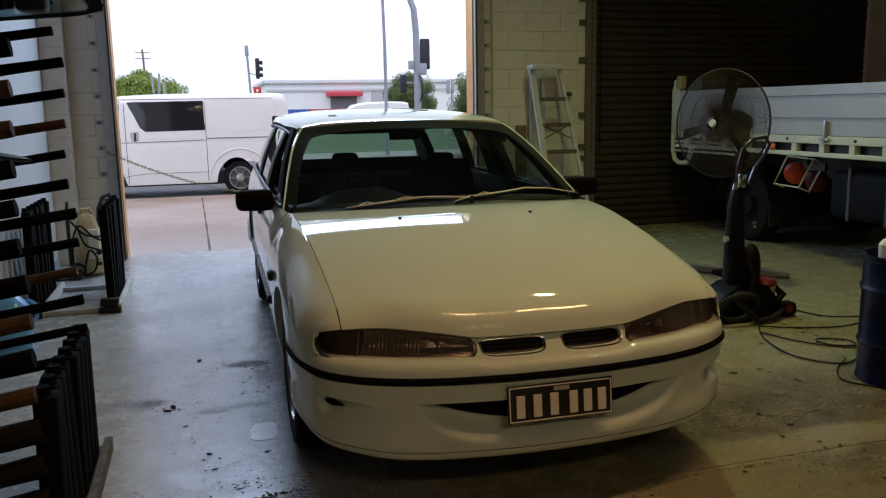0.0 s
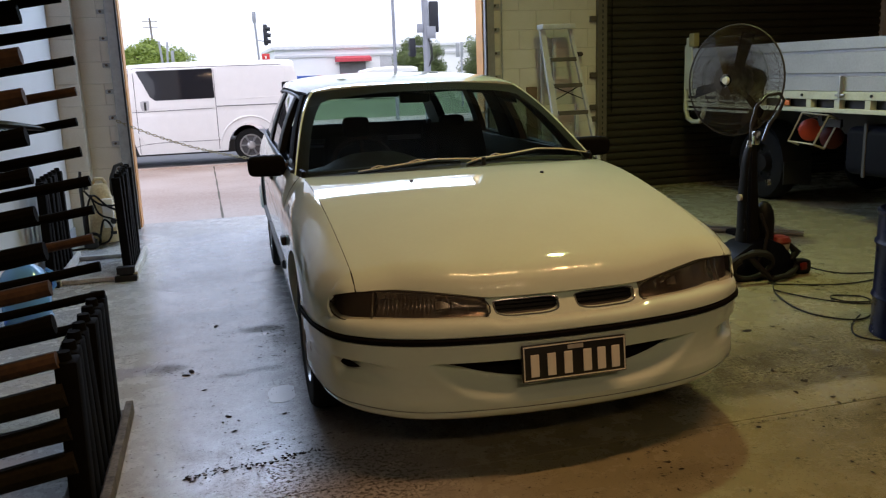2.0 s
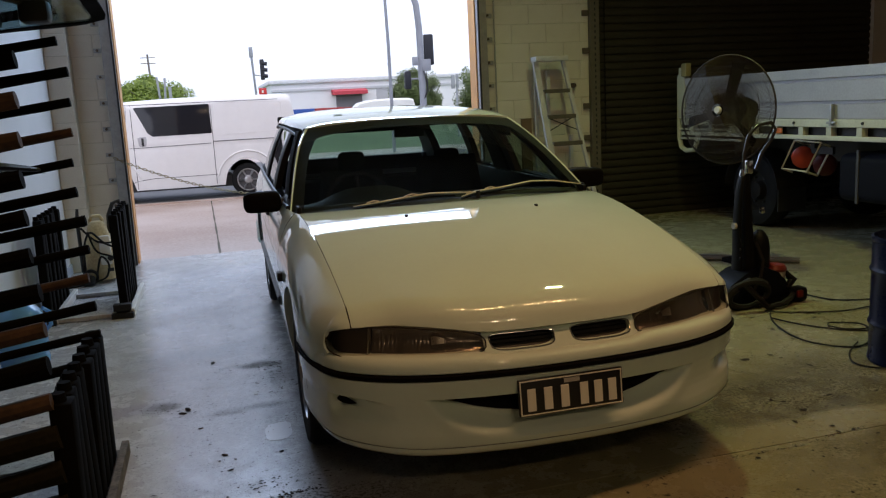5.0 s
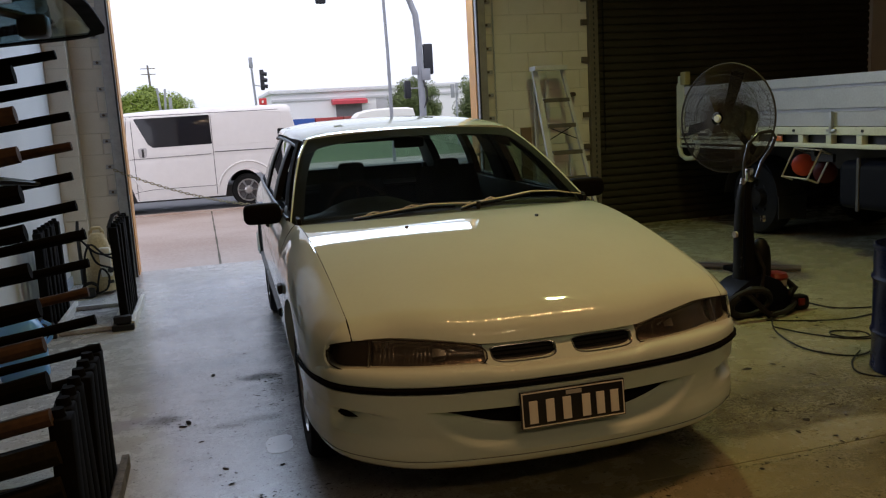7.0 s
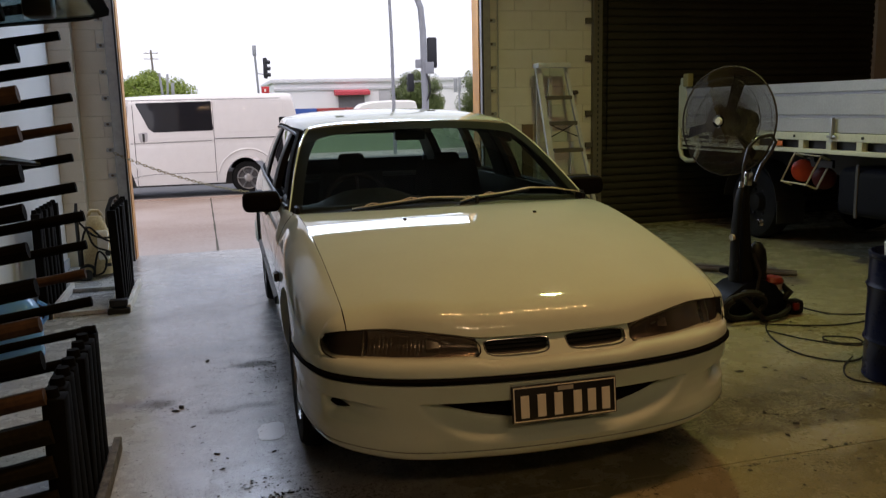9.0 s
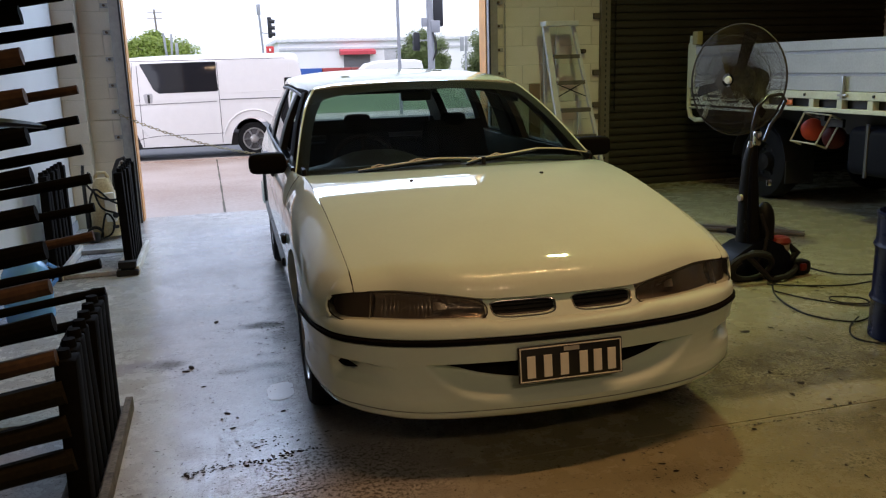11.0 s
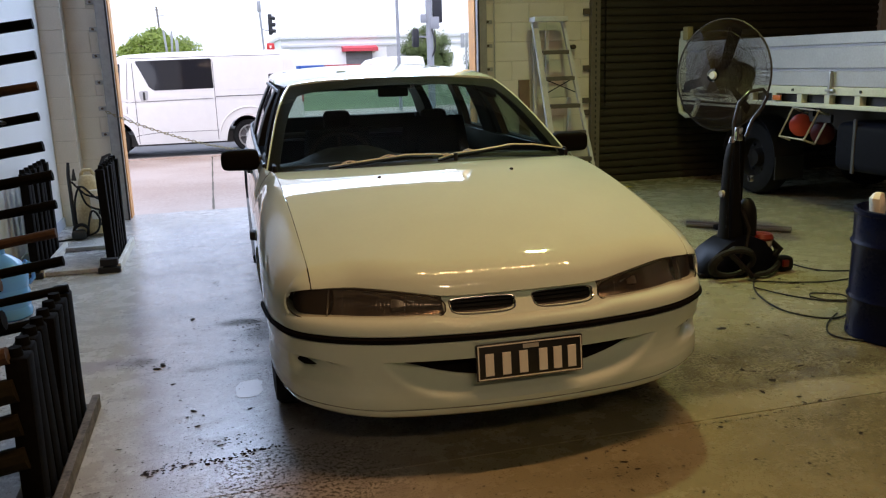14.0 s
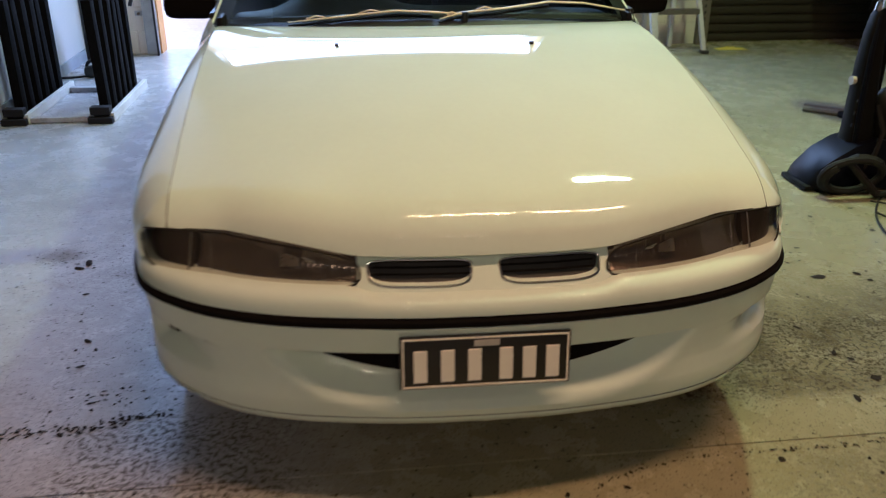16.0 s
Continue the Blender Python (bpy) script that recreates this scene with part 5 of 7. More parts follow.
    part("stem", cyl(bmesh.new(), (0.1, 0.05, 0), (0.1, 0.05, 2.5), 0.05, n=8), POLE, s)
    s2 = thing("road_sign", "narrow pale road sign on a thin post", "sign", pose(-1.32, 40, z))
    part("panel", boxes(((-0.07, -0.012, 2.3), (0.07, 0.012, 3.1)), bevel=0.005), SIGNBACK, s2)
    part("stem", cyl(bmesh.new(), (0, 0.03, 0), (0, 0.03, 2.5), 0.035, n=8), POLE, s2)
    s3 = thing("road_sign", "pale rectangular sign pair beside the doorway edge", "sign", pose(12.42, 40, z))
    part("panel", boxes(((-0.2, -0.012, 2.42), (0.0, 0.012, 3.1)), bevel=0.005), SIGNBACK, s3)
    part("panel", boxes(((0.05, -0.012, 2.42), (0.19, 0.012, 3.15)), bevel=0.005), SIGNBACK, s3)
    part("stem", cyl(bmesh.new(), (0.1, 0.05, 0), (0.1, 0.05, 2.6), 0.05, n=8), POLE, s3)
    e = thing("power_pole", "distant timber power pole with cross arms", "pole", pose(-5.85, 110, z))
    part("shaft", cyl(bmesh.new(), (0, 0, 0), (-0.3, 0, 9.6), 0.16, 0.12, 10), mat("pole_timber", (0.2, 0.18, 0.16), 0.9), e)
    for h in (9.2, 8.5):
        part("cross_arm", boxes(((-1.2, -0.05, h - 0.05), (0.6, 0.05, h + 0.05))), mat("arm_timber", (0.25, 0.23, 0.2), 0.9), e)


build_street()


def build_far():
    w = mat("white_cladding", (0.8, 0.8, 0.8), 0.6, scale=0.3, vary=0.04, bump=0)
    b = thing("warehouse", "long low white warehouse with a red awning, far across the street", "building", pose(0, 100, -0.3))
    bm = boxes(((7.9, 0, 0), (62, 20, 5.0)))
    part("wall", bm, w, b, smooth=False)
    part("roof", boxes(((7.6, -0.4, 5.0), (62, 20.4, 5.45)), bevel=0.05), mat("pale_roof", (0.7, 0.71, 0.72), 0.5), b)
    part("fascia", boxes(((7.9, -0.2, 4.1), (62, 0, 4.35))), mat("pale_fascia", (0.6, 0.6, 0.62), 0.5), b, smooth=False)
    red = mat("red_awning", (0.55, 0.06, 0.08), 0.6)
    bm = bmesh.new()
    V = grid(bm, [[(x, y, z) for y, z in ((-0.01, 4.15), (-1.4, 3.85), (-1.4, 3.45), (-0.01, 3.45))] for x in (15.0, 19.2)])
    bm.faces.new(V[0])
    bm.faces.new(V[1])
    part("awning", bm, red, b, "red awning over the doorway", smooth=False)
    part("door", boxes(((15.5, -0.06, 0), (18.7, 0.0, 3.45))), mat("grey_shutter", (0.2, 0.19, 0.2), 0.6), b, "grey roller shutter", smooth=False)
    part("panel", boxes(((20.5, -0.05, 0.5), (26, 0.0, 4.0))), mat("grey_cladding", (0.5, 0.5, 0.52), 0.6), b, smooth=False)
    for k, (x0, x1, c) in enumerate(((9.2, 11.8, (0.03, 0.1, 0.4)), (11.9, 15.0, (0.4, 0.05, 0.05)), (15.1, 18.3, (0.35, 0.08, 0.07)), (6.3, 9.1, (0.02, 0.12, 0.45)))):
        c0 = thing("shipping_container", "dark red or blue steel container at the far yard", "container", pose(0, 92, -0.3), group="containers in the yard")
        part("body", boxes(((x0, 0, 0), (x1, 2.4, 1.95)), bevel=0.04), mat("container_paint", c, 0.6), c0, smooth=False)
    v = thing("parked_truck", "white rounded delivery vehicle parked far off", "vehicle", pose(13.0, 60, -0.3))
    bm = bmesh.new()
    rows = []
    for x, t in ((-2.6, 1.1), (-2.3, 1.75), (-1.9, 2.1), (-1.0, 2.28), (0.5, 2.34), (1.8, 2.3), (2.2, 2.2), (2.3, 1.8)):
        rows.append([(x, 0, 0.4), (x, -0.05, 1.2), (x, 0.0, t - 0.12), (x, 0.15, t), (x, 1.6, t), (x, 1.75, 1.2), (x, 1.7, 0.4)])
    V = grid(bm, rows)
    bm.faces.new(V[0])
    bm.faces.new(V[-1])
    part("body", bm, VANPAINT, v)
    for x in (-1.6, 1.4):
        part("wheel", cyl(bmesh.new(), (x, 0.0, 0.35), (x, 0.2, 0.35), 0.35, n=20), TYRE, v)


build_far()

# ---- doorway fittings ----
def build_jambs():
    for name, x0, x1, s in (("door_guide_1", DOOR[0] - 0.10, DOOR[0], 1), ("door_guide_2", DOOR[1], DOOR[1] + 0.10, -1)):
        g = thing(name, "grey galvanised roller door guide bolted to the block wall", "door guide", kind="structure")
        xo = DOOR[0] if s > 0 else DOOR[1]
        bm = boxes(((x0, NY - 0.075, 0), (x1, NY - 0.003, DOOR[2])), bevel=0.004)
        part("channel", bm, STEEL, g, smooth=False)
        bm = boxes(((xo - (0.012 if s > 0 else 0.004), NY - 0.1, 0), (xo + (0.004 if s > 0 else 0.012), NY - 0.077, DOOR[2])))
        part("lip", bm, BLACK, g, smooth=False)
        z = 0.35
        while z < DOOR[2]:
            cx = (x0 - 0.03) if s > 0 else (x1 + 0.03)
            br = part("bracket", boxes(((cx - 0.045, NY - 0.03, z - 0.02), (cx + 0.045, NY - 0.003, z + 0.02)), bevel=0.004), STEEL, g, smooth=False)
            bm = cyl(bmesh.new(), (cx - 0.01, NY - 0.03, z), (cx - 0.01, NY - 0.055, z), 0.012, n=8)
            part("bolt", bm, mat("rusty_bolt", (0.1, 0.07, 0.05), 0.8), br)
            z += 0.243
        bm = boxes(((xo - (0.0 if s > 0 else 0.012), NY, 0), (xo + (0.012 if s > 0 else 0.0), NY + 0.215, DOOR[2])))
        tagged(part("trim_%d" % (1 if s > 0 else 2), bm, TRIM, smooth=False), "orange painted edge of the doorway", "trim", kind="structure")
    # guide of the closed door
    g = thing("door_guide_3", "perforated grey steel guide of the closed roller door", "door guide", kind="structure")
    part("channel", boxes(((ROLL[0] - 0.075, NY - 0.07, 0), (ROLL[0] + 0.03, NY - 0.003, ROLL[2])), bevel=0.004), mat("dull_guide_steel", (0.15, 0.13, 0.095), 0.6, 0.2, scale=10), g, smooth=False)
    z = 0.1
    while z < 3.2:
        part("slot", boxes(((ROLL[0] - 0.03, NY - 0.073, z), (ROLL[0] - 0.015, NY - 0.069, z + 0.03))), BLACK, g, smooth=False)
        z += 0.06
    for z in (0.5, 0.82, 0.95, 1.3, 1.9, 2.3, 2.55, 3.0):
        part("bracket", boxes(((ROLL[0] - 0.15, NY - 0.035, z - 0.03), (ROLL[0] - 0.076, NY - 0.003, z + 0.03)), bevel=0.004), mat("dark_bracket", (0.1, 0.08, 0.06), 0.7), g, smooth=False)
    # dark chain of the closed door
    c = thing("hanging_chain", "dark pull chain hanging before the closed roller door", "chain")
    bm = bmesh.new()
    z, x = 0.9, ROLL[0] + 0.1
    while z < 4.0:
        for k in range(2):
            tube(bm, [(x + (0.008 * math.cos(a) if k else 0), NY - 0.05 + (0 if k else 0.008 * math.cos(a)), z + 0.017 * math.sin(a)) for a in [2 * math.pi * j / 8 for j in range(8)]], 0.0028, 5, closed=True)
            z += 0.026
    tagged(part("chain_run", bm, STRIP, c), kind="stuff")
    part("keeper", boxes(((x - 0.02, NY - 0.055, 3.98), (x + 0.02, NY + 0.04, 4.02))), STEEL, c, smooth=False)
    # chain of the open door, down the wall
    c = thing("hanging_chain", "thin pale pull chain hanging on the block wall", "chain")
    bm = bmesh.new()
    z = 1.2
    x = 3.17
    while z < 4.0:
        for k in range(2):
            pts = []
            for a in [2 * math.pi * j / 8 for j in range(8)]:
                u, v = 0.008 * math.cos(a), 0.017 * math.sin(a)
                pts.append((x + (u if k else 0), NY - 0.05 + (0 if k else u), z + v))
            tube(bm, pts, 0.0028, 5, closed=True)
            z += 0.026
    tagged(part("chain_run", bm, STEEL, c), kind="stuff")
    part("keeper", boxes(((x - 0.02, NY - 0.055, 3.98), (x + 0.02, NY - 0.002, 4.02))), STEEL, c, smooth=False)


build_jambs()


def build_barrier_chain():
    c = thing("barrier_chain", "yellowish steel chain slung across the open doorway", "chain")
    a, b = Vector((DOOR[0] - 0.10, NY - 0.09, 1.05)), Vector((DOOR[1] + 0.05, NY - 0.09, 1.0))
    n = 120
    P = []
    for k in range(n + 1):
        u = k / n
        p = a.lerp(b, u)
        p.z -= 1.9 * u * (1 - u)
        P.append(p)
    bm = bmesh.new()
    for k in range(n):
        p, q = P[k], P[k + 1]
        d = (q - p)
        m = d.length * 0.72
        d.normalize()
        side = Vector((0, 0, 1)).cross(d).normalized() if k % 2 else d.cross(Vector((0, 1, 0))).normalized()
        c0 = (p + q) / 2
        tube(bm, [c0 + d * m * math.cos(t) + side * 0.0105 * math.sin(t) for t in [2 * math.pi * j / 8 for j in range(8)]], 0.0038, 5, closed=True)
    tagged(part("chain_run", bm, mat("weathered_chain", (0.35, 0.3, 0.18), 0.6, 0.4, scale=15), c), kind="stuff")
    for p in (a, b):
        bm = cyl(bmesh.new(), p, p + Vector((0, 0.05, 0)), 0.01, n=8)
        part("hook", bm, STEEL, c)


build_barrier_chain()

# skirting by the lined wall
structure("baseboard", boxes(((WX, 4.0, 0), (WX + 0.015, NY - 0.002, 0.09))), mat("blue_grey_skirting", (0.42, 0.46, 0.52), 0.5), "blue grey skirting along the white wall")


# ---- windscreen racks ----
def sleeve(bm, a, b, r, n=10, wob=0.08, seed=0):
    rnd = random.Random(seed)
    a, b = Vector(a), Vector(b)
    k = 7
    tube(bm, [a.lerp(b, j / k) for j in range(k + 1)], [r * (1 + rnd.uniform(-wob, wob)) for _ in range(k + 1)], n)
    return bm


MOSSY = mat("grimy_olive_sleeve", (0.018, 0.015, 0.008), 0.9, scale=7, bump=0.5, second=(0.007, 0.006, 0.004), spec=0.15)


def arm_rack(name, label, y, xtip, levels, browns, thick, seed, mossy=()):
    rack = thing(name, label, "rack")
    post = boxes(((WX + 0.002, y - 0.03, 0.0), (WX + 0.06, y + 0.03, 2.2)), bevel=0.004)
    part("post", post, STEEL, rack, smooth=False)
    rnd = random.Random(seed)
    for k, z in enumerate(levels):
        x1 = xtip + rnd.uniform(-0.015, 0.015)
        rise = 0.115
        bm = bmesh.new()
        fat = thick * rnd.uniform(0.9, 1.1) * (1.35 if k in mossy else 1)
        sleeve(bm, (WX + 0.06, y, z - rise), (x1, y, z), fat, 10, 0.07, seed * 31 + k)
        part("arm", bm, BROWN if k in browns else MOSSY if k in mossy else FOAM, rack, "worn brown padded arm" if k in browns else "thick grimy padded arm" if k in mossy else "black rubber padded arm")
    return rack


LEVELS = [1.925 - 0.1125 * k for k in range(16)]
arm_rack("windscreen_rack", "wall rack of black and brown padded arms for windscreens", 2.98, -0.335, LEVELS, (5, 10), 0.019, 4)
arm_rack("windscreen_rack", "wall rack of thick worn padded arms for windscreens", 2.2, -0.36, [z - 0.005 for z in LEVELS], (4, 5, 10, 12), 0.027, 8, (13, 14, 15))


def build_pallet():
    b = thing("wooden_pallet", "dark grimy low wooden pallet under the rack arms", "pallet")
    wood = mat("grimy_timber", (0.07, 0.055, 0.035), 0.85, scale=9, fine=50, bump=0.5, second=(0.025, 0.02, 0.014))
    for k, y in enumerate((1.72, 1.88, 2.04)):
        part("board", boxes(((-1.12, y - 0.07, 0.0), (-0.44 + 0.02 * (k % 2), y + 0.07, 0.03 + 0.004 * k)), bevel=0.004), wood, b, smooth=False)


build_pallet()


def peg_rack(name, label, m, x, y0, n, step, top, cross, left_x, wide, rail):
    """A floor frame with upright padded pegs on two rails."""
    r = thing(name, label, "rack", m)
    y1 = y0 + step * (n - 1)
    for xr in (x, left_x):
        bm = boxes(((xr - 0.075, y0 - 0.12, 0.0), (xr + 0.075, y1 + 0.14, 0.022)), ((xr - 0.075, y0 - 0.12, 0.022), (xr - 0.045, y1 + 0.14, 0.06)), ((xr + 0.045, y0 - 0.12, 0.022), (xr + 0.075, y1 + 0.14, 0.06)), bevel=0.003)
        part("rail", bm, rail, r, "chipped painted steel rail", smooth=False)
        part("end_block", boxes(((xr - 0.08, y0 - 0.16, 0.0), (xr + 0.07, y0 - 0.075, 0.04)), ((xr - 0.065, y0 - 0.14, 0.05), (xr + 0.055, y0 - 0.07, 0.1)), ((xr - 0.05, y0 - 0.125, 0.04), (xr + 0.04, y0 - 0.085, 0.05)), bevel=0.004), RUBBER, r, "black rubber end block", smooth=False)
        for k in range(n):
            y = y0 + step * k
            bm = bmesh.new()
            rnd = random.Random(k * 7 + int(xr * 100))
            box(bm, (-wide * 0.8, -wide * 1.07, 0), (wide * 0.8, wide * 1.07, top - 0.035), wide * 0.18, 2)
            bm.transform(pose(xr, y, 0.03, rnd.uniform(-1, 1), rnd.uniform(-1, 1), 0))
            peg = part("peg", bm, FOAM, r, "black rubber padded upright peg")
            part("peg_cap", cyl(bmesh.new(), (xr, y, top - 0.02), (xr, y, top + 0.022), wide * 0.62, wide * 0.5, 12), FOAM, peg)
    for y in cross:
        part("cross_bar", boxes(((left_x + 0.076, y - 0.025, 0.004), (x - 0.076, y + 0.025, 0.034)), bevel=0.003), GREYPAINT, r, smooth=False)
    return r


peg_rack("peg_rack", "steel floor rack with black padded upright pegs near the doorway", None, -0.545, 5.86, 6, 0.145, 0.74, (5.78, 6.62), -1.06, 0.036, WHITEPAINT)
peg_rack("peg_rack", "steel floor rack with a dense row of black padded pegs", None, -0.362, 2.24, 8, 0.108, 0.56, (2.2, 3.05), -0.98, 0.042, WEATHERED)


def build_spare_glass():
    g = thing("spare_windscreen", "loose windscreen with black border lying on the rack arms", "windscreen")
    def at(u, v):
        # u along the wall, v out from it
        y = 1.72 + 1.3 * u + 0.05 * math.sin(math.pi * v)
        w = 0.0
        x = -1.02 + 0.87 * v
        corner = 0.09 * (max(0, abs(u - 0.5) * 2 - 0.8) / 0.2) ** 2 * (1 if v > 0.5 else 0)
        z = 1.64 + 0.12 * v + 0.07 * math.sin(math.pi * u) * 0.6 + 0.03 * math.sin(math.pi * v)
        return Vector((x - corner, y - 0.05 * (max(0, v - 0.8) / 0.2) ** 2 * (1 if u > 0.5 else -1), z))
    N = 16
    bm = bmesh.new()
    grid(bm, [[at(0.05 + 0.9 * i / N, 0.06 + 0.88 * j / N) for j in range(N + 1)] for i in range(N + 1)])
    p = part("pane", bm, DULLGLASS, g, "dark green windscreen glass")
    bm = bmesh.new()
    edge = [(i / N, 0) for i in range(N)] + [(1, j / N) for j in range(N)] + [(1 - i / N, 1) for i in range(N)] + [(0, 1 - j / N) for j in range(N)]
    A = [bm.verts.new(at(u, v)) for u, v in edge]
    B = [bm.verts.new(at(0.05 + 0.9 * u, 0.06 + 0.88 * v)) for u, v in edge]
    for k in range(len(A)):
        j = (k + 1) % len(A)
        bm.faces.new((A[k], A[j], B[j], B[k]))
    ob = part("border", bm, FOAM, g, "black printed border")
    thicken(ob, 0.006)
    c = at(0.62, 0.78)
    bm = boxes(((c.x - 0.04, c.y - 0.05, c.z - 0.075), (c.x + 0.05, c.y + 0.04, c.z - 0.004)), bevel=0.015)
    part("mirror_mount", bm, BLACK, g, "black sensor and mirror mount")
    bm = bmesh.new()
    tube(bm, [(c.x - 0.02, c.y - 0.02, c.z - 0.01), (c.x - 0.09, c.y - 0.16, c.z + 0.0)], 0.014, 8)
    part("mount_arm", bm, BLACK, g)


build_spare_glass()


def build_trim_piece():
    g = thing("cut_glass_trim", "black curved window trim lying on the rack arms", "window trim")
    bm = bmesh.new()
    P = [Vector((-0.95 + 0.5 * k / 10, 2.2 + 0.8 * k / 10, 1.225 + 0.05 * math.sin(math.pi * k / 10))) for k in range(11)]
    tube(bm, P, [0.02, 0.03, 0.035, 0.038, 0.04, 0.04, 0.038, 0.034, 0.03, 0.024, 0.012], 8, flat=0.5)
    part("strip", bm, BLACK, g)
    bm = bmesh.new()
    grid(bm, [[p + Vector((dx, 0.02, -0.012)) for dx in (-0.22, -0.1, 0.0)] for p in P])
    part("pane", bm, GLASS, g, "thin tinted glass")


build_trim_piece()


def build_bottle():
    b = thing("water_bottle", "clear blue plastic water bottle lying on the floor", "bottle", pose(-1.0, 4.75, 0.0))
    plastic = bpy.data.materials.new("blue_plastic")
    plastic.use_nodes = True
    n = plastic.node_tree.nodes["Principled BSDF"]
    n.inputs["Base Color"].default_value = (0.2, 0.52, 0.95, 1)
    n.inputs["Roughness"].default_value = 0.12
    n.inputs["Transmission Weight"].default_value = 0.35
    prof = [(0.0, 0.0), (0.11, 0.0), (0.132, 0.015), (0.136, 0.05), (0.128, 0.075), (0.136, 0.1), (0.136, 0.16), (0.128, 0.185), (0.136, 0.21), (0.136, 0.27), (0.128, 0.3), (0.105, 0.34), (0.06, 0.375), (0.03, 0.39), (0.028, 0.43)]
    bm = bmesh.new()
    lathe(bm, prof, 32)
    part("shell", bm, plastic, b)
    part("cap", cyl(bmesh.new(), (0, 0, 0.425), (0, 0, 0.455), 0.032, n=20), mat("white_cap", (0.7, 0.72, 0.75), 0.5), b)
    bm = bmesh.new()
    tube(bm, [(0.12, 0.03, 0.33), (0.15, 0.06, 0.30), (0.15, 0.06, 0.22), (0.12, 0.05, 0.19)], 0.012, 8)
    part("grip", bm, plastic, b)


build_bottle()


def build_pressure_washer():
    w = thing("pressure_washer", "dirty cream pressure washer with black hose and gun", "pressure washer", pose(-0.86, 7.3, 0.0, 0, 0, 8))
    cream = mat("dirty_cream_plastic", (0.62, 0.52, 0.3), 0.5, scale=6, second=(0.3, 0.23, 0.12), bump=0.1)
    bm = bmesh.new()
    rows = []
    for z, sx, sy, oy in ((0.03, 0.12, 0.12, 0), (0.06, 0.135, 0.13, 0), (0.2, 0.13, 0.12, 0), (0.34, 0.11, 0.1, 0.01), (0.44, 0.09, 0.085, 0.015), (0.5, 0.075, 0.07, 0.02), (0.535, 0.05, 0.05, 0.02)):
        rows.append([(sx * math.copysign(abs(math.cos(a)) ** 0.6, math.cos(a)), oy + sy * math.copysign(abs(math.sin(a)) ** 0.6, math.sin(a)), z) for a in [2 * math.pi * k / 24 for k in range(25)]])
    V = grid(bm, rows)
    bm.faces.new(V[-1][:-1])
    part("body", bm, cream, w)
    part("dark_panel", boxes(((0.045, -0.134, 0.10), (0.10, -0.118, 0.13)), bevel=0.005), BLACK, w)
    part("white_panel", boxes(((0.0, -0.132, 0.16), (0.09, -0.105, 0.42)), bevel=0.012), PLATEW, w, "white front panel")
    coil = [(-0.10 + 0.06 * math.cos(a), -0.17 - 0.025 * math.sin(a), 0.075 + 0.06 * math.sin(a) + 0.006 * math.sin(a * 0.31)) for a in [0.42 * k for k in range(60)]]
    part("hose_coil", tube(bmesh.new(), coil, 0.010, 7), RUBBER, w, "tight coil of black hose")
    part("knob", cyl(bmesh.new(), (0.08, -0.12, 0.22), (0.08, -0.15, 0.22), 0.025, n=16), BLACK, w)
    for x in (-0.11, 0.11):
        part("wheel", cyl(bmesh.new(), (x - 0.02, 0.1, 0.07), (x + 0.02, 0.1, 0.07), 0.07, n=20), BLACK, w)
    bm = bmesh.new()
    tube(bm, [(-0.05, 0.05, 0.45), (-0.05, 0.04, 0.545), (-0.03, 0.03, 0.58), (0.03, 0.03, 0.58), (0.05, 0.04, 0.545), (0.05, 0.05, 0.45)], 0.016, 8)
    part("handle", bm, cream, w)
    for pts in (((-0.13, -0.1, 0.5), (-0.02, -0.14, 0.38), (0.12, -0.13, 0.36), (0.16, -0.1, 0.45)), ((-0.08, -0.1, 0.46), (-0.03, -0.15, 0.3), (0.08, -0.15, 0.24), (0.15, -0.12, 0.2)), ((-0.13, -0.12, 0.12), (-0.12, -0.16, 0.34), (-0.06, -0.16, 0.46), (0.04, -0.15, 0.36), (0.13, -0.15, 0.31)), ((-0.05, -0.16, 0.05), (0.0, -0.17, 0.24), (0.06, -0.165, 0.17), (0.03, -0.16, 0.06), (-0.06, -0.17, 0.03)), ((-0.1, -0.16, 0.02), (-0.2, -0.2, 0.014), (-0.34, -0.22, 0.014), (-0.42, -0.15, 0.014))):
        bm = bmesh.new()
        P = [Vector(p) for p in pts]
        out = []
        for k in range(len(P) - 1):
            for j in range(6):
                u = j / 6
                a, b, c, d = P[max(0, k - 1)], P[k], P[k + 1], P[min(len(P) - 1, k + 2)]
                out.append(0.5 * ((2 * b) + (c - a) * u + (2 * a - 5 * b + 4 * c - d) * u * u + (3 * b - a - 3 * c + d) * u**3))
        tube(bm, out + [P[-1]], 0.009, 7)
        part("hose", bm, RUBBER, w)
    bm = bmesh.new()
    tube(bm, [(-0.15, -0.02, 0.10), (-0.15, -0.02, 0.56), (-0.14, -0.02, 0.66)], [0.016, 0.016, 0.012], 8)
    part("lance", bm, BLACK, w, "black spray lance")
    bm = bmesh.new()
    tube(bm, [(0.1, 0.04, 0.42), (0.11, 0.03, 0.58), (0.15, 0.02, 0.68), (0.2, 0.02, 0.7), (0.24, 0.02, 0.62), (0.2, 0.02, 0.5)], [0.02, 0.02, 0.018, 0.02, 0.018, 0.014], 8)
    part("spray_gun", bm, BLACK, w, "black spray gun")
    bm = bmesh.new()
    cyl(bm, (-0.11, -0.02, 0.5), (-0.105, -0.02, 0.6), 0.022, 0.006, 10)
    part("nozzle", bm, BLACK, w)
    bm = boxes(((-0.18, -0.22, 0.0), (-0.06, -0.13, 0.09)), bevel=0.03)
    part("plug_box", bm, BLACK, w)


build_pressure_washer()

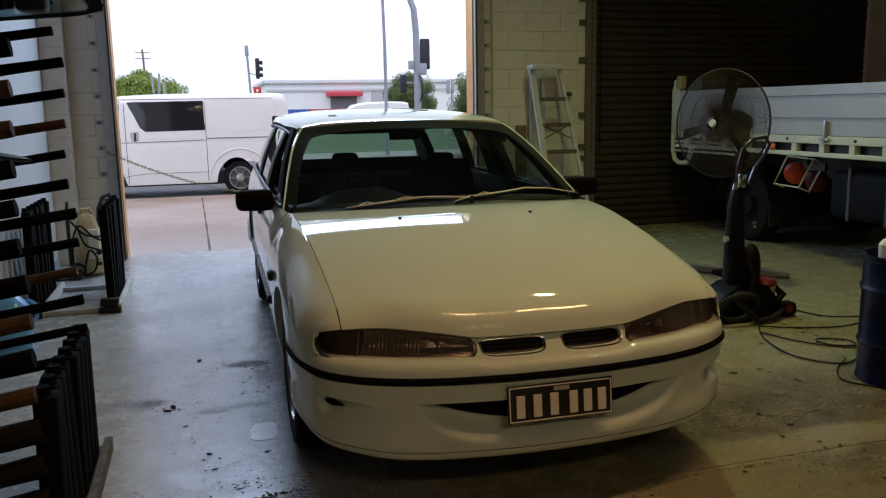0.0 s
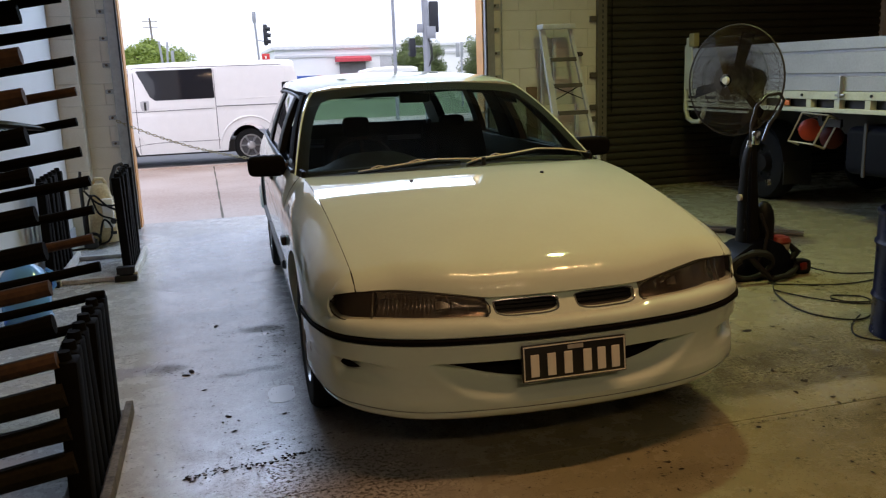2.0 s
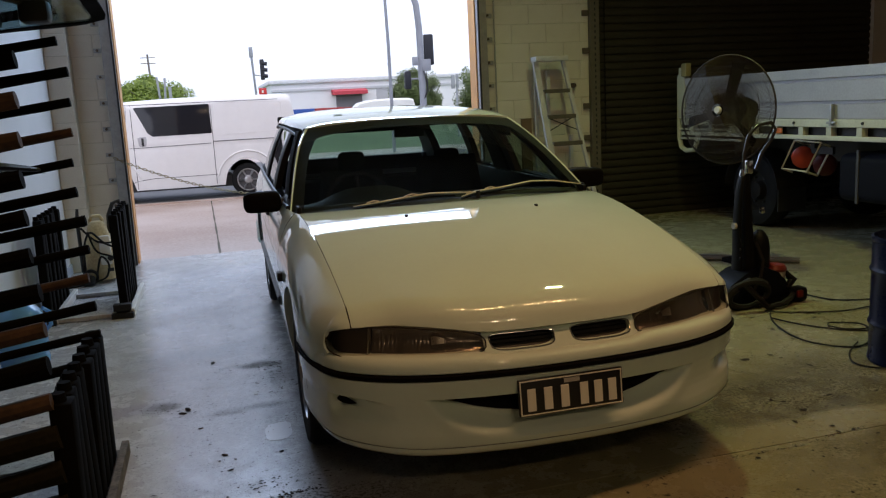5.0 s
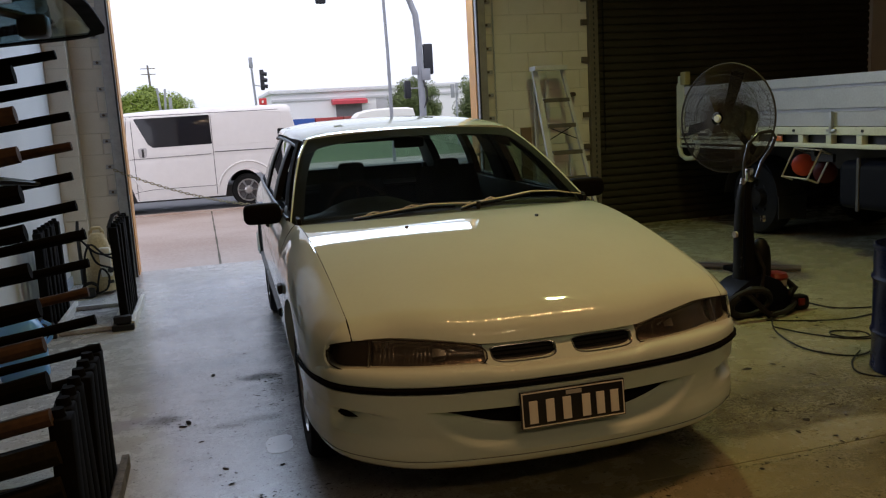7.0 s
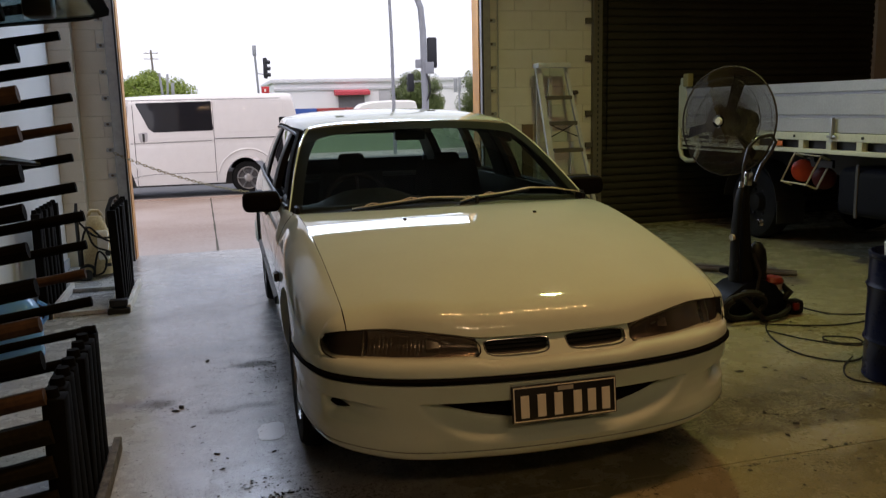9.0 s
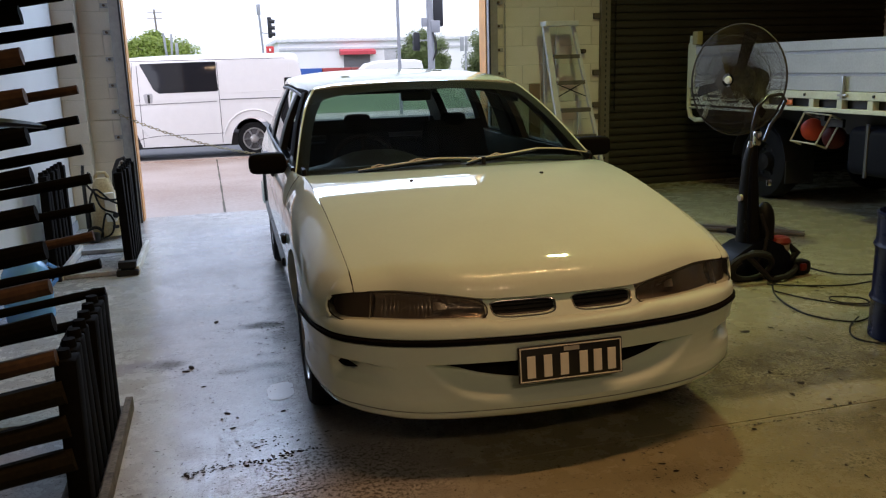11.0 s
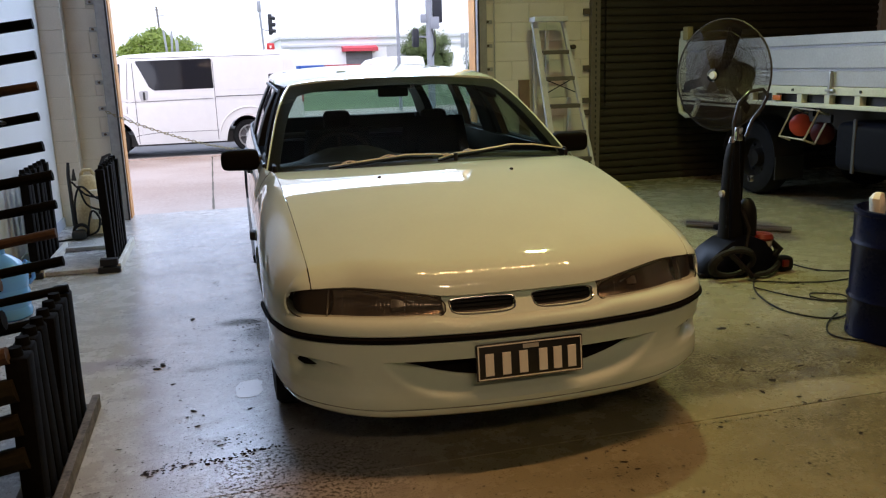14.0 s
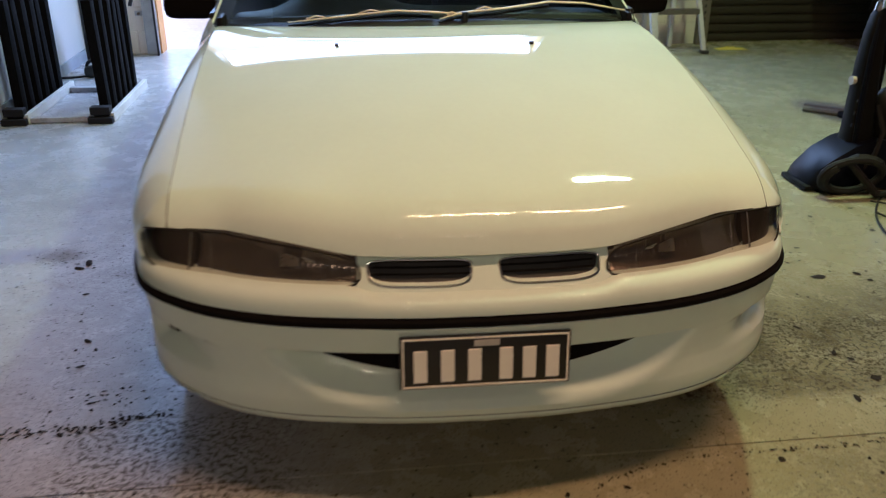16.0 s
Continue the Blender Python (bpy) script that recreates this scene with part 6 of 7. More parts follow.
# torn sheets of paper on the floor by the wheel
def paper(label, x, y, rx, ry, seed, z):
    rnd = random.Random(seed)
    bm = bmesh.new()
    pts = []
    for k in range(40):
        a = 2 * math.pi * k / 40
        c, d = math.cos(a), math.sin(a)
        w = 1 + rnd.uniform(-0.07, 0.05)
        pts.append((x + rx * w * math.copysign(abs(c) ** 0.55, c) + 0.01 * d, y + ry * w * math.copysign(abs(d) ** 0.55, d), z))
    bm.faces.new([bm.verts.new(p) for p in pts])
    tagged(thicken(part("paper_sheet", bm, mat("damp_paper", (0.8, 0.83, 0.86), 0.22, vary=0.06), smooth=False), 0.0006, 1.0), label, "paper", group="paper on the floor")


paper("pale damp torn paper sheet lying flat on the floor", 0.335, 3.13, 0.058, 0.1, 5, 0.0015)


def build_debris():
    dark = mat("dark_grit", (0.025, 0.02, 0.016), 0.95, spec=0.1)
    rnd = random.Random(12)
    for k, (x, y, s) in enumerate(((-0.06, 3.575, 0.013), (-0.085, 3.53, 0.01), (0.06, 4.31, 0.011), (0.0, 3.3, 0.006), (0.1, 2.95, 0.008), (0.33, 2.9, 0.006), (2.3, 2.9, 0.009), (2.5, 2.6, 0.008))):
        bm = bmesh.new()
        bmesh.ops.create_icosphere(bm, subdivisions=2, radius=s)
        for v in bm.verts:
            v.co *= 1 + rnd.uniform(-0.25, 0.25)
            v.co.z *= 0.35
            v.co.x *= 2.0
        tagged(part("rubber_scrap", bm, dark, m=pose(x, y, s * 0.3, 0, 0, rnd.uniform(0, 180))), "small dark scrap of rubber on the floor", "scrap", group="scraps on the floor")
    # lines of dark grit along the old crack, and loose flecks
    bm = bmesh.new()
    def fleck(x, y, s):
        n = rnd.randrange(5, 8)
        st = rnd.uniform(1, 2.2)
        a0 = rnd.uniform(0, 3.1)
        vs = []
        for k in range(n):
            a = 2 * math.pi * k / n
            r = s * rnd.uniform(0.6, 1.2)
            u, v = r * math.cos(a) * st, r * math.sin(a)
            vs.append(bm.verts.new((x + u * math.cos(a0) - v * math.sin(a0), y + u * math.sin(a0) + v * math.cos(a0), rnd.uniform(0.0015, 0.003))))
        bm.faces.new(vs)
    for k in range(190):
        u = rnd.random() ** 1.2
        x = -0.07 + 0.52 * u
        thin = 0.006 + 0.012 * abs(math.sin(11 * u))
        fleck(x, 2.43 + 0.012 * math.sin(9 * u) + 0.07 * u + rnd.gauss(0, thin), rnd.uniform(0.0015, 0.006))
    for k in range(500):
        fleck(rnd.uniform(-0.3, 0.45), rnd.uniform(1.9, 6.5), rnd.choice((0.0012, 0.0018, 0.0024, 0.0035)))
    for k in range(50):
        fleck(rnd.gauss(-0.2, 0.07), rnd.gauss(3.64, 0.04), rnd.uniform(0.0015, 0.005))
    for k in range(40):
        fleck(rnd.gauss(0.3, 0.1), rnd.gauss(2.62, 0.03), rnd.uniform(0.002, 0.006))
    # scuffed patch beside the wheel, drops ahead of the bumper, and a fine crack
    for k in range(60):
        fleck(rnd.gauss(0.38, 0.06), rnd.gauss(3.9, 0.2), rnd.choice((0.002, 0.003, 0.004, 0.007)))
    for k in range(70):
        fleck(rnd.gauss(0.3, 0.1), rnd.gauss(4.15, 0.07), rnd.choice((0.002, 0.003, 0.005)))
    for x, y in ((0.21, 4.93), (0.18, 5.12), (0.25, 4.69), (0.2, 5.05), (0.23, 4.8), (0.16, 4.75), (0.02, 4.66), (-0.04, 3.0), (0.14, 2.89), (0.12, 2.79), (0.04, 3.09), (0.05, 3.2), (0.03, 3.14), (0.1, 2.55), (0.2, 2.58)):
        fleck(x, y, rnd.choice((0.005, 0.007, 0.009)))
    for k in range(30):
        fleck(rnd.uniform(-0.28, 0.4), rnd.uniform(2.2, 4.6), rnd.choice((0.003, 0.004, 0.006)))
    for k in range(14):
        fleck(rnd.gauss(1.64, 0.1), rnd.gauss(1.92, 0.08), rnd.choice((0.003, 0.005, 0.008)))
    for k in range(130):
        u = rnd.random()
        fleck(1.55 + 1.1 * u, 2.05 + 0.15 * math.sqrt(u) + 0.02 * math.sin(7 * u) + rnd.gauss(0, 0.004), rnd.uniform(0.001, 0.004))
    for k in range(170):
        fleck(rnd.uniform(1.9, 5.2), rnd.uniform(1.9, 5.5), rnd.choice((0.006, 0.009, 0.012)))
    for k in range(24):
        fleck(rnd.uniform(2.3, 4.6), rnd.uniform(2.3, 4.8), rnd.choice((0.011, 0.014, 0.018)))
    for k in range(600):
        fleck(rnd.uniform(1.9, 5.5), rnd.uniform(0.8, 5.0), rnd.choice((0.002, 0.003, 0.004, 0.006)))
    tagged(part("floor_grit", bm, dark, smooth=False), "dark grit and paint flecks strewn on the floor", "grit", kind="stuff")


build_debris()

# ---- right-hand side of the workshop ----
def build_fan():
    f = thing("pedestal_fan", "large dusty pedestal fan with wire guard and dark blades", "fan", pose(4.25, 5.33, 0))
    axis = Vector((-0.935, -0.353, 0.03)).normalized()
    head = Vector((4.025, 5.15, 1.245)) - Vector((4.25, 5.33, 0))
    side = Vector((0, 0, 1)).cross(axis).normalized()
    up = axis.cross(side)
    R = 0.415
    wire = mat("guard_wire", (0.045, 0.033, 0.022), 0.6, 0.0, scale=20, spec=0.25)
    dark = mat("fan_blade", (0.004, 0.003, 0.0025), 0.8, spec=0.05)
    def ring(r, d, t, n=48):
        return tube(bmesh.new(), [head + axis * d + (side * math.cos(a) + up * math.sin(a)) * r for a in [2 * math.pi * k / n for k in range(n)]], t, 6, closed=True)
    part("guard_rim", ring(R, 0, 0.007), wire, f, "wire guard rim")
    for r, d in ((0.33, 0.075), (0.22, 0.1), (0.33, -0.075), (0.22, -0.1), (0.06, -0.12)):
        part("guard_ring", ring(r, d, 0.0016, 40), wire, f)
    bm = bmesh.new()
    for k in range(260):
        a = 2 * math.pi * k / 260
        w = side * math.cos(a) + up * math.sin(a)
        for sgn in (1, -1):
            pts = [head + w * r + axis * (sgn * d) for r, d in ((0.05, 0.115), (0.22, 0.1), (0.33, 0.075), (0.39, 0.04), (R, 0.0))]
            tube(bm, pts, 0.0013, 3)
    tagged(part("guard_mesh", bm, wire, f), kind="stuff")
    hub = bmesh.new()
    cyl(hub, head + axis * 0.108, head + axis * 0.125, 0.031, 0.024, 24)
    part("badge", hub, mat("white_badge", (0.75, 0.75, 0.72), 0.4), f, "round white badge")
    part("hub", cyl(bmesh.new(), head - axis * 0.03, head + axis * 0.05, 0.05, n=20), dark, f)
    for k in range(3):
        a0 = 1.3 + 2 * math.pi * k / 3
        bm = bmesh.new()
        rows = []
        for j in range(9):
            r = 0.05 + 0.31 * j / 8
            w = 0.045 + 0.06 * (j / 8) * (1 - 0.35 * (j / 8))
            row = []
            for i in range(7):
                t = (i / 6 - 0.5) * w / max(r, 0.08)
                row.append(head + (side * math.cos(a0 + t) + up * math.sin(a0 + t)) * r + axis * (0.045 * (i / 6 - 0.5)))
            rows.append(row)
        grid(bm, rows)
        thicken(part("blade", bm, dark, f, "dark fan blade"), 0.003)
    bm = bmesh.new()
    rows = []
    for d, r in ((-0.04, 0.03), (-0.05, 0.085), (-0.1, 0.1), (-0.22, 0.1), (-0.3, 0.085), (-0.34, 0.03)):
        rows.append([head + axis * d + (side * math.cos(a) + up * math.sin(a)) * r for a in [2 * math.pi * k / 20 for k in range(21)]])
    grid(bm, rows)
    part("motor", bm, dark, f, "dark motor housing")
    neck = head - axis * 0.3
    part("pole", tube(bmesh.new(), [(neck.x, neck.y, 0.02), (neck.x, neck.y, 0.7), (neck.x, neck.y, neck.z - 0.06)], [0.022, 0.022, 0.018], 12), dark, f, "dark steel pole")
    part("yoke", boxes(((neck.x - 0.04, neck.y - 0.04, neck.z - 0.14), (neck.x + 0.04, neck.y + 0.04, neck.z - 0.04)), bevel=0.012), dark, f)
    for a, b in (((-0.2, 0.28), (0.42, -0.26)), ((-0.25, 0.2), (0.36, -0.33))):
        p, q = Vector((a[0], a[1], 0.02)), Vector((b[0], b[1], 0.02))
        part("foot", tube(bmesh.new(), [p, q], 0.018, 8), mat("foot_paint", (0.1, 0.1, 0.09), 0.5), f)
    part("foot_plate", boxes(((-0.1, -0.15, 0.0), (0.12, 0.05, 0.04)), bevel=0.01), dark, f)


build_fan()


def build_cleaner():
    c = thing("carpet_cleaner", "black and blue upright carpet cleaner with coiled hose", "carpet cleaner", pose(3.50, 4.16, 0))
    navy = mat("navy_plastic", (0.003, 0.0035, 0.008), 0.4, bump=0.02, spec=0.12)
    grey = mat("charcoal_plastic", (0.006, 0.0055, 0.0055), 0.5, bump=0.05, spec=0.12)
    red = mat("red_plastic_part", (0.16, 0.018, 0.012), 0.4, spec=0.25)
    clear = mat("cloudy_cup", (0.45, 0.42, 0.36), 0.25)
    bm = bmesh.new()
    rows = []
    for x, z, w in ((-0.29, 0.03, 0.10), (-0.26, 0.09, 0.13), (-0.18, 0.16, 0.15), (-0.08, 0.22, 0.15), (0.06, 0.25, 0.14), (0.18, 0.2, 0.13), (0.26, 0.12, 0.11), (0.28, 0.06, 0.09)):
        rows.append([(x, -w, 0.015), (x, -w, z * 0.6), (x, -w * 0.75, z), (x, 0, z * 1.06), (x, w * 0.75, z), (x, w, z * 0.6), (x, w, 0.015), (x, -w, 0.015)])
    V = grid(bm, rows)
    bm.faces.new(V[0][:-1])
    bm.faces.new(V[-1][:-1])
    part("base", bm, navy, c, "glossy navy base")
    part("nozzle_edge", boxes(((-0.31, -0.12, 0.005), (-0.26, 0.12, 0.03)), bevel=0.008), grey, c)
    bm = bmesh.new()
    rows = []
    for z, x, w, d in ((0.16, -0.02, 0.075, 0.075), (0.3, -0.02, 0.068, 0.07), (0.45, -0.03, 0.06, 0.06), (0.6, -0.035, 0.052, 0.055), (0.74, -0.035, 0.044, 0.045), (0.82, -0.03, 0.036, 0.036), (0.86, -0.02, 0.028, 0.028)):
        rows.append([(x + w * math.copysign(abs(math.cos(a)) ** 0.7, math.cos(a)), d * math.copysign(abs(math.sin(a)) ** 0.7, math.sin(a)), z) for a in [2 * math.pi * k / 20 for k in range(21)]])
    V = grid(bm, rows)
    bm.faces.new(V[-1][:-1])
    col = part("column", bm, grey, c, "charcoal upright column")
    for z in (0.3, 0.36, 0.42, 0.48):
        part("vent_slot", boxes(((-0.085 + 0.03 * (z - 0.3), -0.05, z), (-0.055 + 0.03 * (z - 0.3), -0.035, z + 0.018)), bevel=0.003), RUBBER, col)
    part("front_spine", tube(bmesh.new(), [(-0.06, -0.062, 0.2), (-0.065, -0.058, 0.45), (-0.06, -0.047, 0.68), (-0.045, -0.034, 0.82)], [0.012, 0.014, 0.012, 0.008], 8), navy, col, "glossy dark front spine")
    part("collar", cyl(bmesh.new(), (-0.03, 0, 0.845), (-0.03, 0, 0.885), 0.03, 0.022, 16), CHROME, col, "bright metal collar")
    bm = bmesh.new()
    rows = []
    for z, r in ((0.2, 0.05), (0.24, 0.066), (0.36, 0.066), (0.42, 0.058), (0.46, 0.04), (0.48, 0.02)):
        rows.append([(0.085 + r * math.cos(a), -0.015 + r * math.sin(a), z) for a in [2 * math.pi * k / 18 for k in range(19)]])
    grid(bm, rows)
    part("tank", bm, grey, c, "dark tank")
    bm = bmesh.new()
    tube(bm, [(-0.03, 0, 0.84), (-0.03, 0.0, 0.98), (0.0, 0.0, 1.1), (0.07, 0.0, 1.165), (0.17, 0, 1.175), (0.205, 0, 1.13), (0.17, 0, 1.06), (0.1, 0, 0.98), (0.06, 0, 0.88)], 0.0115, 10)
    part("handle", bm, mat("shiny_black_tube", (0.035, 0.035, 0.035), 0.25, 0.0), c, "shiny looped handle")
    part("silver_clip", boxes(((-0.05, -0.06, 0.86), (0.0, -0.03, 0.95)), bevel=0.01), CHROME, c)
    part("silver_clip", boxes(((0.04, -0.09, 0.6), (0.07, -0.07, 0.64)), bevel=0.006), CHROME, c)
    part("side_button", cyl(bmesh.new(), (-0.105, 0, 0.52), (-0.075, 0, 0.52), 0.022, n=12), clear, c)
    bm = bmesh.new()
    lathe(bm, [(0.001, 0.12), (0.05, 0.12), (0.065, 0.16), (0.068, 0.2), (0.06, 0.2), (0.001, 0.2)], 20, "z", (0.2, -0.03, 0))
    part("dirty_cup", bm, clear, c, "cloudy plastic cup")
    bm = bmesh.new()
    lathe(bm, [(0.07, 0.2), (0.075, 0.215), (0.06, 0.24), (0.03, 0.25), (0.001, 0.25)], 20, "z", (0.2, -0.03, 0))
    part("cup_lid", bm, red, c, "red and clear lid")
    bm = bmesh.new()
    tube(bm, [(0.24, -0.1, 0.09), (0.29, -0.09, 0.14), (0.25, -0.06, 0.2)], [0.02, 0.03, 0.012], 8)
    part("tool", bm, grey, c)
    # hose coiled before it on the floor
    P = []
    for k in range(40):
        a = 2.4 + k * 0.31
        r = 0.125 + 0.0006 * k
        P.append((-0.13 + r * 1.1 * math.cos(a), -0.21 - 0.035 * math.sin(a) + 0.0007 * k, 0.105 + r * 0.66 * math.sin(a)))
    P += [(-0.02, -0.25, 0.025), (0.1, -0.24, 0.03), (0.2, -0.19, 0.045), (0.27, -0.13, 0.06)]
    bm = bmesh.new()
    tube(bm, P, 0.019, 8)
    part("hose", bm, RUBBER, c, "ribbed black suction hose")
    bm = bmesh.new()
    tube(bm, [(0.0, -0.09, 0.42), (0.03, -0.13, 0.3), (0.0, -0.15, 0.2), (-0.04, -0.14, 0.12)], 0.012, 8)
    part("lead", bm, RUBBER, c)
    bm = boxes(((0.25, -0.17, 0.0), (0.36, -0.07, 0.1)), bevel=0.03)
    t = part("hand_tool", bm, grey, c, "black and red hand tool")
    part("tool_tip", boxes(((0.262, -0.182, 0.035), (0.31, -0.16, 0.085)), bevel=0.01), red, t)


build_cleaner()


def build_cables():
    def lead(pts, label, r=0.0048):
        P = [Vector((x, y, 0.008 + h)) for x, y, h in pts]
        out = []
        for k in range(len(P) - 1):
            for j in range(8):
                u = j / 8
                a, b, c, d = P[max(0, k - 1)], P[k], P[k + 1], P[min(len(P) - 1, k + 2)]
                out.append(0.5 * ((2 * b) + (c - a) * u + (2 * a - 5 * b + 4 * c - d) * u * u + (3 * b - a - 3 * c + d) * u**3))
        bm = bmesh.new()
        tube(bm, out + [P[-1]], r, 6)
        tagged(part("power_lead", bm, RUBBER), label, "cable", group="leads on the floor")
    lead([(3.94, 4.22, 0), (3.99, 3.95, 0), (4.18, 3.85, 0), (4.6, 3.8, 0), (5.1, 3.95, 0)], "thin black power lead trailing over the floor")
    lead([(3.72, 4.02, 0), (3.5, 3.9, 0), (3.31, 3.62, 0), (3.23, 3.29, 0), (3.33, 3.09, 0), (3.48, 3.09, 0), (3.75, 3.3, 0), (4.2, 3.5, 0)], "black power lead in a wide loop by the drum")
    lead([(3.42, 3.86, 0.004), (3.62, 3.76, 0), (3.9, 3.68, 0), (4.3, 3.75, 0)], "thin dark lead lying on the yellow-tinted floor", 0.0045)
    lead([(3.36, 3.72, 0.004), (3.45, 3.5, 0), (3.62, 3.3, 0), (3.85, 3.3, 0)], "thin dark lead crossing the wide loop", 0.0045)
    lead([(3.54, 3.44, 0.0), (3.6, 3.5, 0), (3.73, 3.42, 0), (3.7, 3.32, 0), (3.58, 3.36, 0), (3.54, 3.44, 0.004)], "small coil of thin dark lead", 0.0045)
    lead([(3.45, 3.12, 0.004), (3.29, 3.0, 0), (3.19, 2.86, 0), (3.22, 2.76, 0), (3.32, 2.70, 0), (3.5, 2.6, 0)], "thin lead curling round the blue drum", 0.0045)


build_cables()


def build_drum():
    d = thing("oil_drum", "dark blue steel drum with rolled hoops and a pale label", "drum", pose(3.505, 2.765, 0))
    R = 0.235
    prof = [(0.001, 0.012), (R - 0.012, 0.012), (R - 0.004, 0.0), (R + 0.004, 0.004), (R + 0.004, 0.016), (R, 0.022)]
    for h in (0.2, 0.475):
        prof += [(R, h - 0.02), (R + 0.007, h - 0.008), (R + 0.010, h), (R + 0.007, h + 0.008), (R, h + 0.02)]
    prof += [(R, 0.615), (R + 0.005, 0.622), (R + 0.005, 0.64), (R - 0.006, 0.645), (R - 0.012, 0.62), (R - 0.02, 0.6), (0.001, 0.6)]
    bm = bmesh.new()
    lathe(bm, prof, 48)
    part("shell", bm, BLUE, d)
    bm = bmesh.new()
    grid(bm, [[(1.004 * R * math.cos(a), 1.004 * R * math.sin(a), z) for z in (0.24, 0.43)] for a in [radians(-108 + 5 * k) for k in range(12)]])
    part("label", bm, mat("pale_label", (0.1, 0.12, 0.2), 0.4), d, "faded label")
    bm = bmesh.new()
    grid(bm, [[(1.006 * R * math.cos(a), 1.006 * R * math.sin(a), z) for z in (0.285, 0.305)] for a in [radians(-104 + 4 * k) for k in range(7)]])
    part("label_bar", bm, PLATEW, d)
    bm = bmesh.new()
    va = [bm.verts.new((1.006 * R * math.cos(a), 1.006 * R * math.sin(a), z)) for a, z in ((radians(-103), 0.4), (radians(-92), 0.4), (radians(-94), 0.335))]
    bm.faces.new(va)
    part("label_mark", bm, PLATEW, d)
    w = thing("paper_cup", "crumpled white paper cup on top of the drum", "cup", pose(3.345, 2.79, 0.6))
    bm = bmesh.new()
    lathe(bm, [(0.001, 0.0), (0.03, 0.0), (0.038, 0.06), (0.036, 0.1), (0.02, 0.125), (0.005, 0.13)], 12)
    rnd = random.Random(3)
    for v in bm.verts:
        v.co += Vector((rnd.uniform(-1, 1), rnd.uniform(-1, 1), 0)) * 0.006
    part("cup_body", bm, PLATEW, w)


build_drum()


def build_ladder():
    # the shade below each tread is put into this dark colour
    TREAD = mat("shaded_tread", (0.12, 0.105, 0.085), 0.6, 0.2, scale=12)
    l = thing("step_ladder", "paint-spotted aluminium step ladder leaning folded on the block wall", "ladder")
    top = Vector((3.69, 7.80, 1.82))
    def xl(z):
        return 3.56 + 0.165 * (1.82 - z) / 1.82
    def xr(z):
        return 3.875 + 0.30 * (1.82 - z) / 1.82
    def yy(z):
        return 7.86 - 0.30 * (1.82 - z) / 1.82
    for f, w in ((xl, 0.06), (xr, 0.035)):
        bm = bmesh.new()
        rows = []
        for z in (0.0, 0.6, 1.2, 1.8):
            x, y = f(z), yy(z)
            rows.append([(x - w / 2, y - 0.02, z), (x + w / 2, y - 0.02, z), (x + w / 2, y + 0.02, z), (x - w / 2, y + 0.02, z), (x - w / 2, y - 0.02, z)])
        V = grid(bm, rows)
        bm.faces.new(V[0][:-1])
        bm.faces.new(V[-1][:-1])
        part("stile", bm, ALLOY, l, smooth=False)
    part("top_cap", boxes(((3.53, 7.76, 1.79), (3.905, 7.92, 1.84)), bevel=0.008), ALLOY, l, "flat aluminium top")
    for z in (1.485, 1.215, 0.93, 0.65, 0.37):
        bm = boxes(((xl(z) + 0.028, yy(z) - 0.055, z - 0.012), (xr(z) - 0.02, yy(z) + 0.035, z + 0.012)), ((xl(z) + 0.028, yy(z) - 0.057, z - 0.03), (xr(z) - 0.02, yy(z) - 0.05, z + 0.0)))
        part("tread", bm, TREAD, l, "tread, dark for its shaded underside", smooth=False)
    for z0, z1 in ((1.2, 1.06), (1.06, 1.2)):
        part("cross_brace", tube(bmesh.new(), [(xl(z0) + 0.03, yy(z0) + 0.01, z0), (xr(z1) - 0.02, yy(z1) + 0.01, z1)], 0.006, 6), BLACK, l)
    for x in (3.60, 3.74, 4.0):
        part("rear_leg", boxes(((x - 0.018, 7.93, 0.0), (x + 0.018, 7.965, 1.7 if x < 3.9 else 1.0)), bevel=0.003), ALLOY, l, smooth=False)
    for f in (xl, xr):
        part("foot", boxes(((f(0) - 0.035, yy(0) - 0.035, 0.0), (f(0) + 0.035, yy(0) + 0.03, 0.03)), bevel=0.006), BLACK, l, "black rubber foot")
    b = thing("timber_offcut", "brown board propped behind the ladder", "board")
    part("board", boxes(((3.44, 7.99, 0.0), (3.56, 8.02, 1.2)), bevel=0.004), mat("brown_board", (0.16, 0.1, 0.06), 0.8), b)
    k = thing("wall_hook", "small dark hook fixed on the block wall", "hook")
    part("stem", cyl(bmesh.new(), (4.07, NY, 1.53), (4.07, NY - 0.07, 1.53), 0.025, n=12), mat("hook_iron", (0.06, 0.04, 0.03), 0.7), k)
    r = thing("yellow_rag", "crumpled yellow rag on the floor by the roller door", "rag", pose(4.5, 7.72, 0))
    bm = bmesh.new()
    rnd = random.Random(6)
    grid(bm, [[(-0.14 + 0.28 * i / 9, -0.06 + 0.12 * j / 6, 0.006 + 0.03 * rnd.random() * math.sin(math.pi * i / 9) * math.sin(math.pi * j / 6)) for j in range(7)] for i in range(10)])
    part("cloth", bm, mat("yellow_cloth", (0.55, 0.45, 0.04), 0.9), r)


build_ladder()


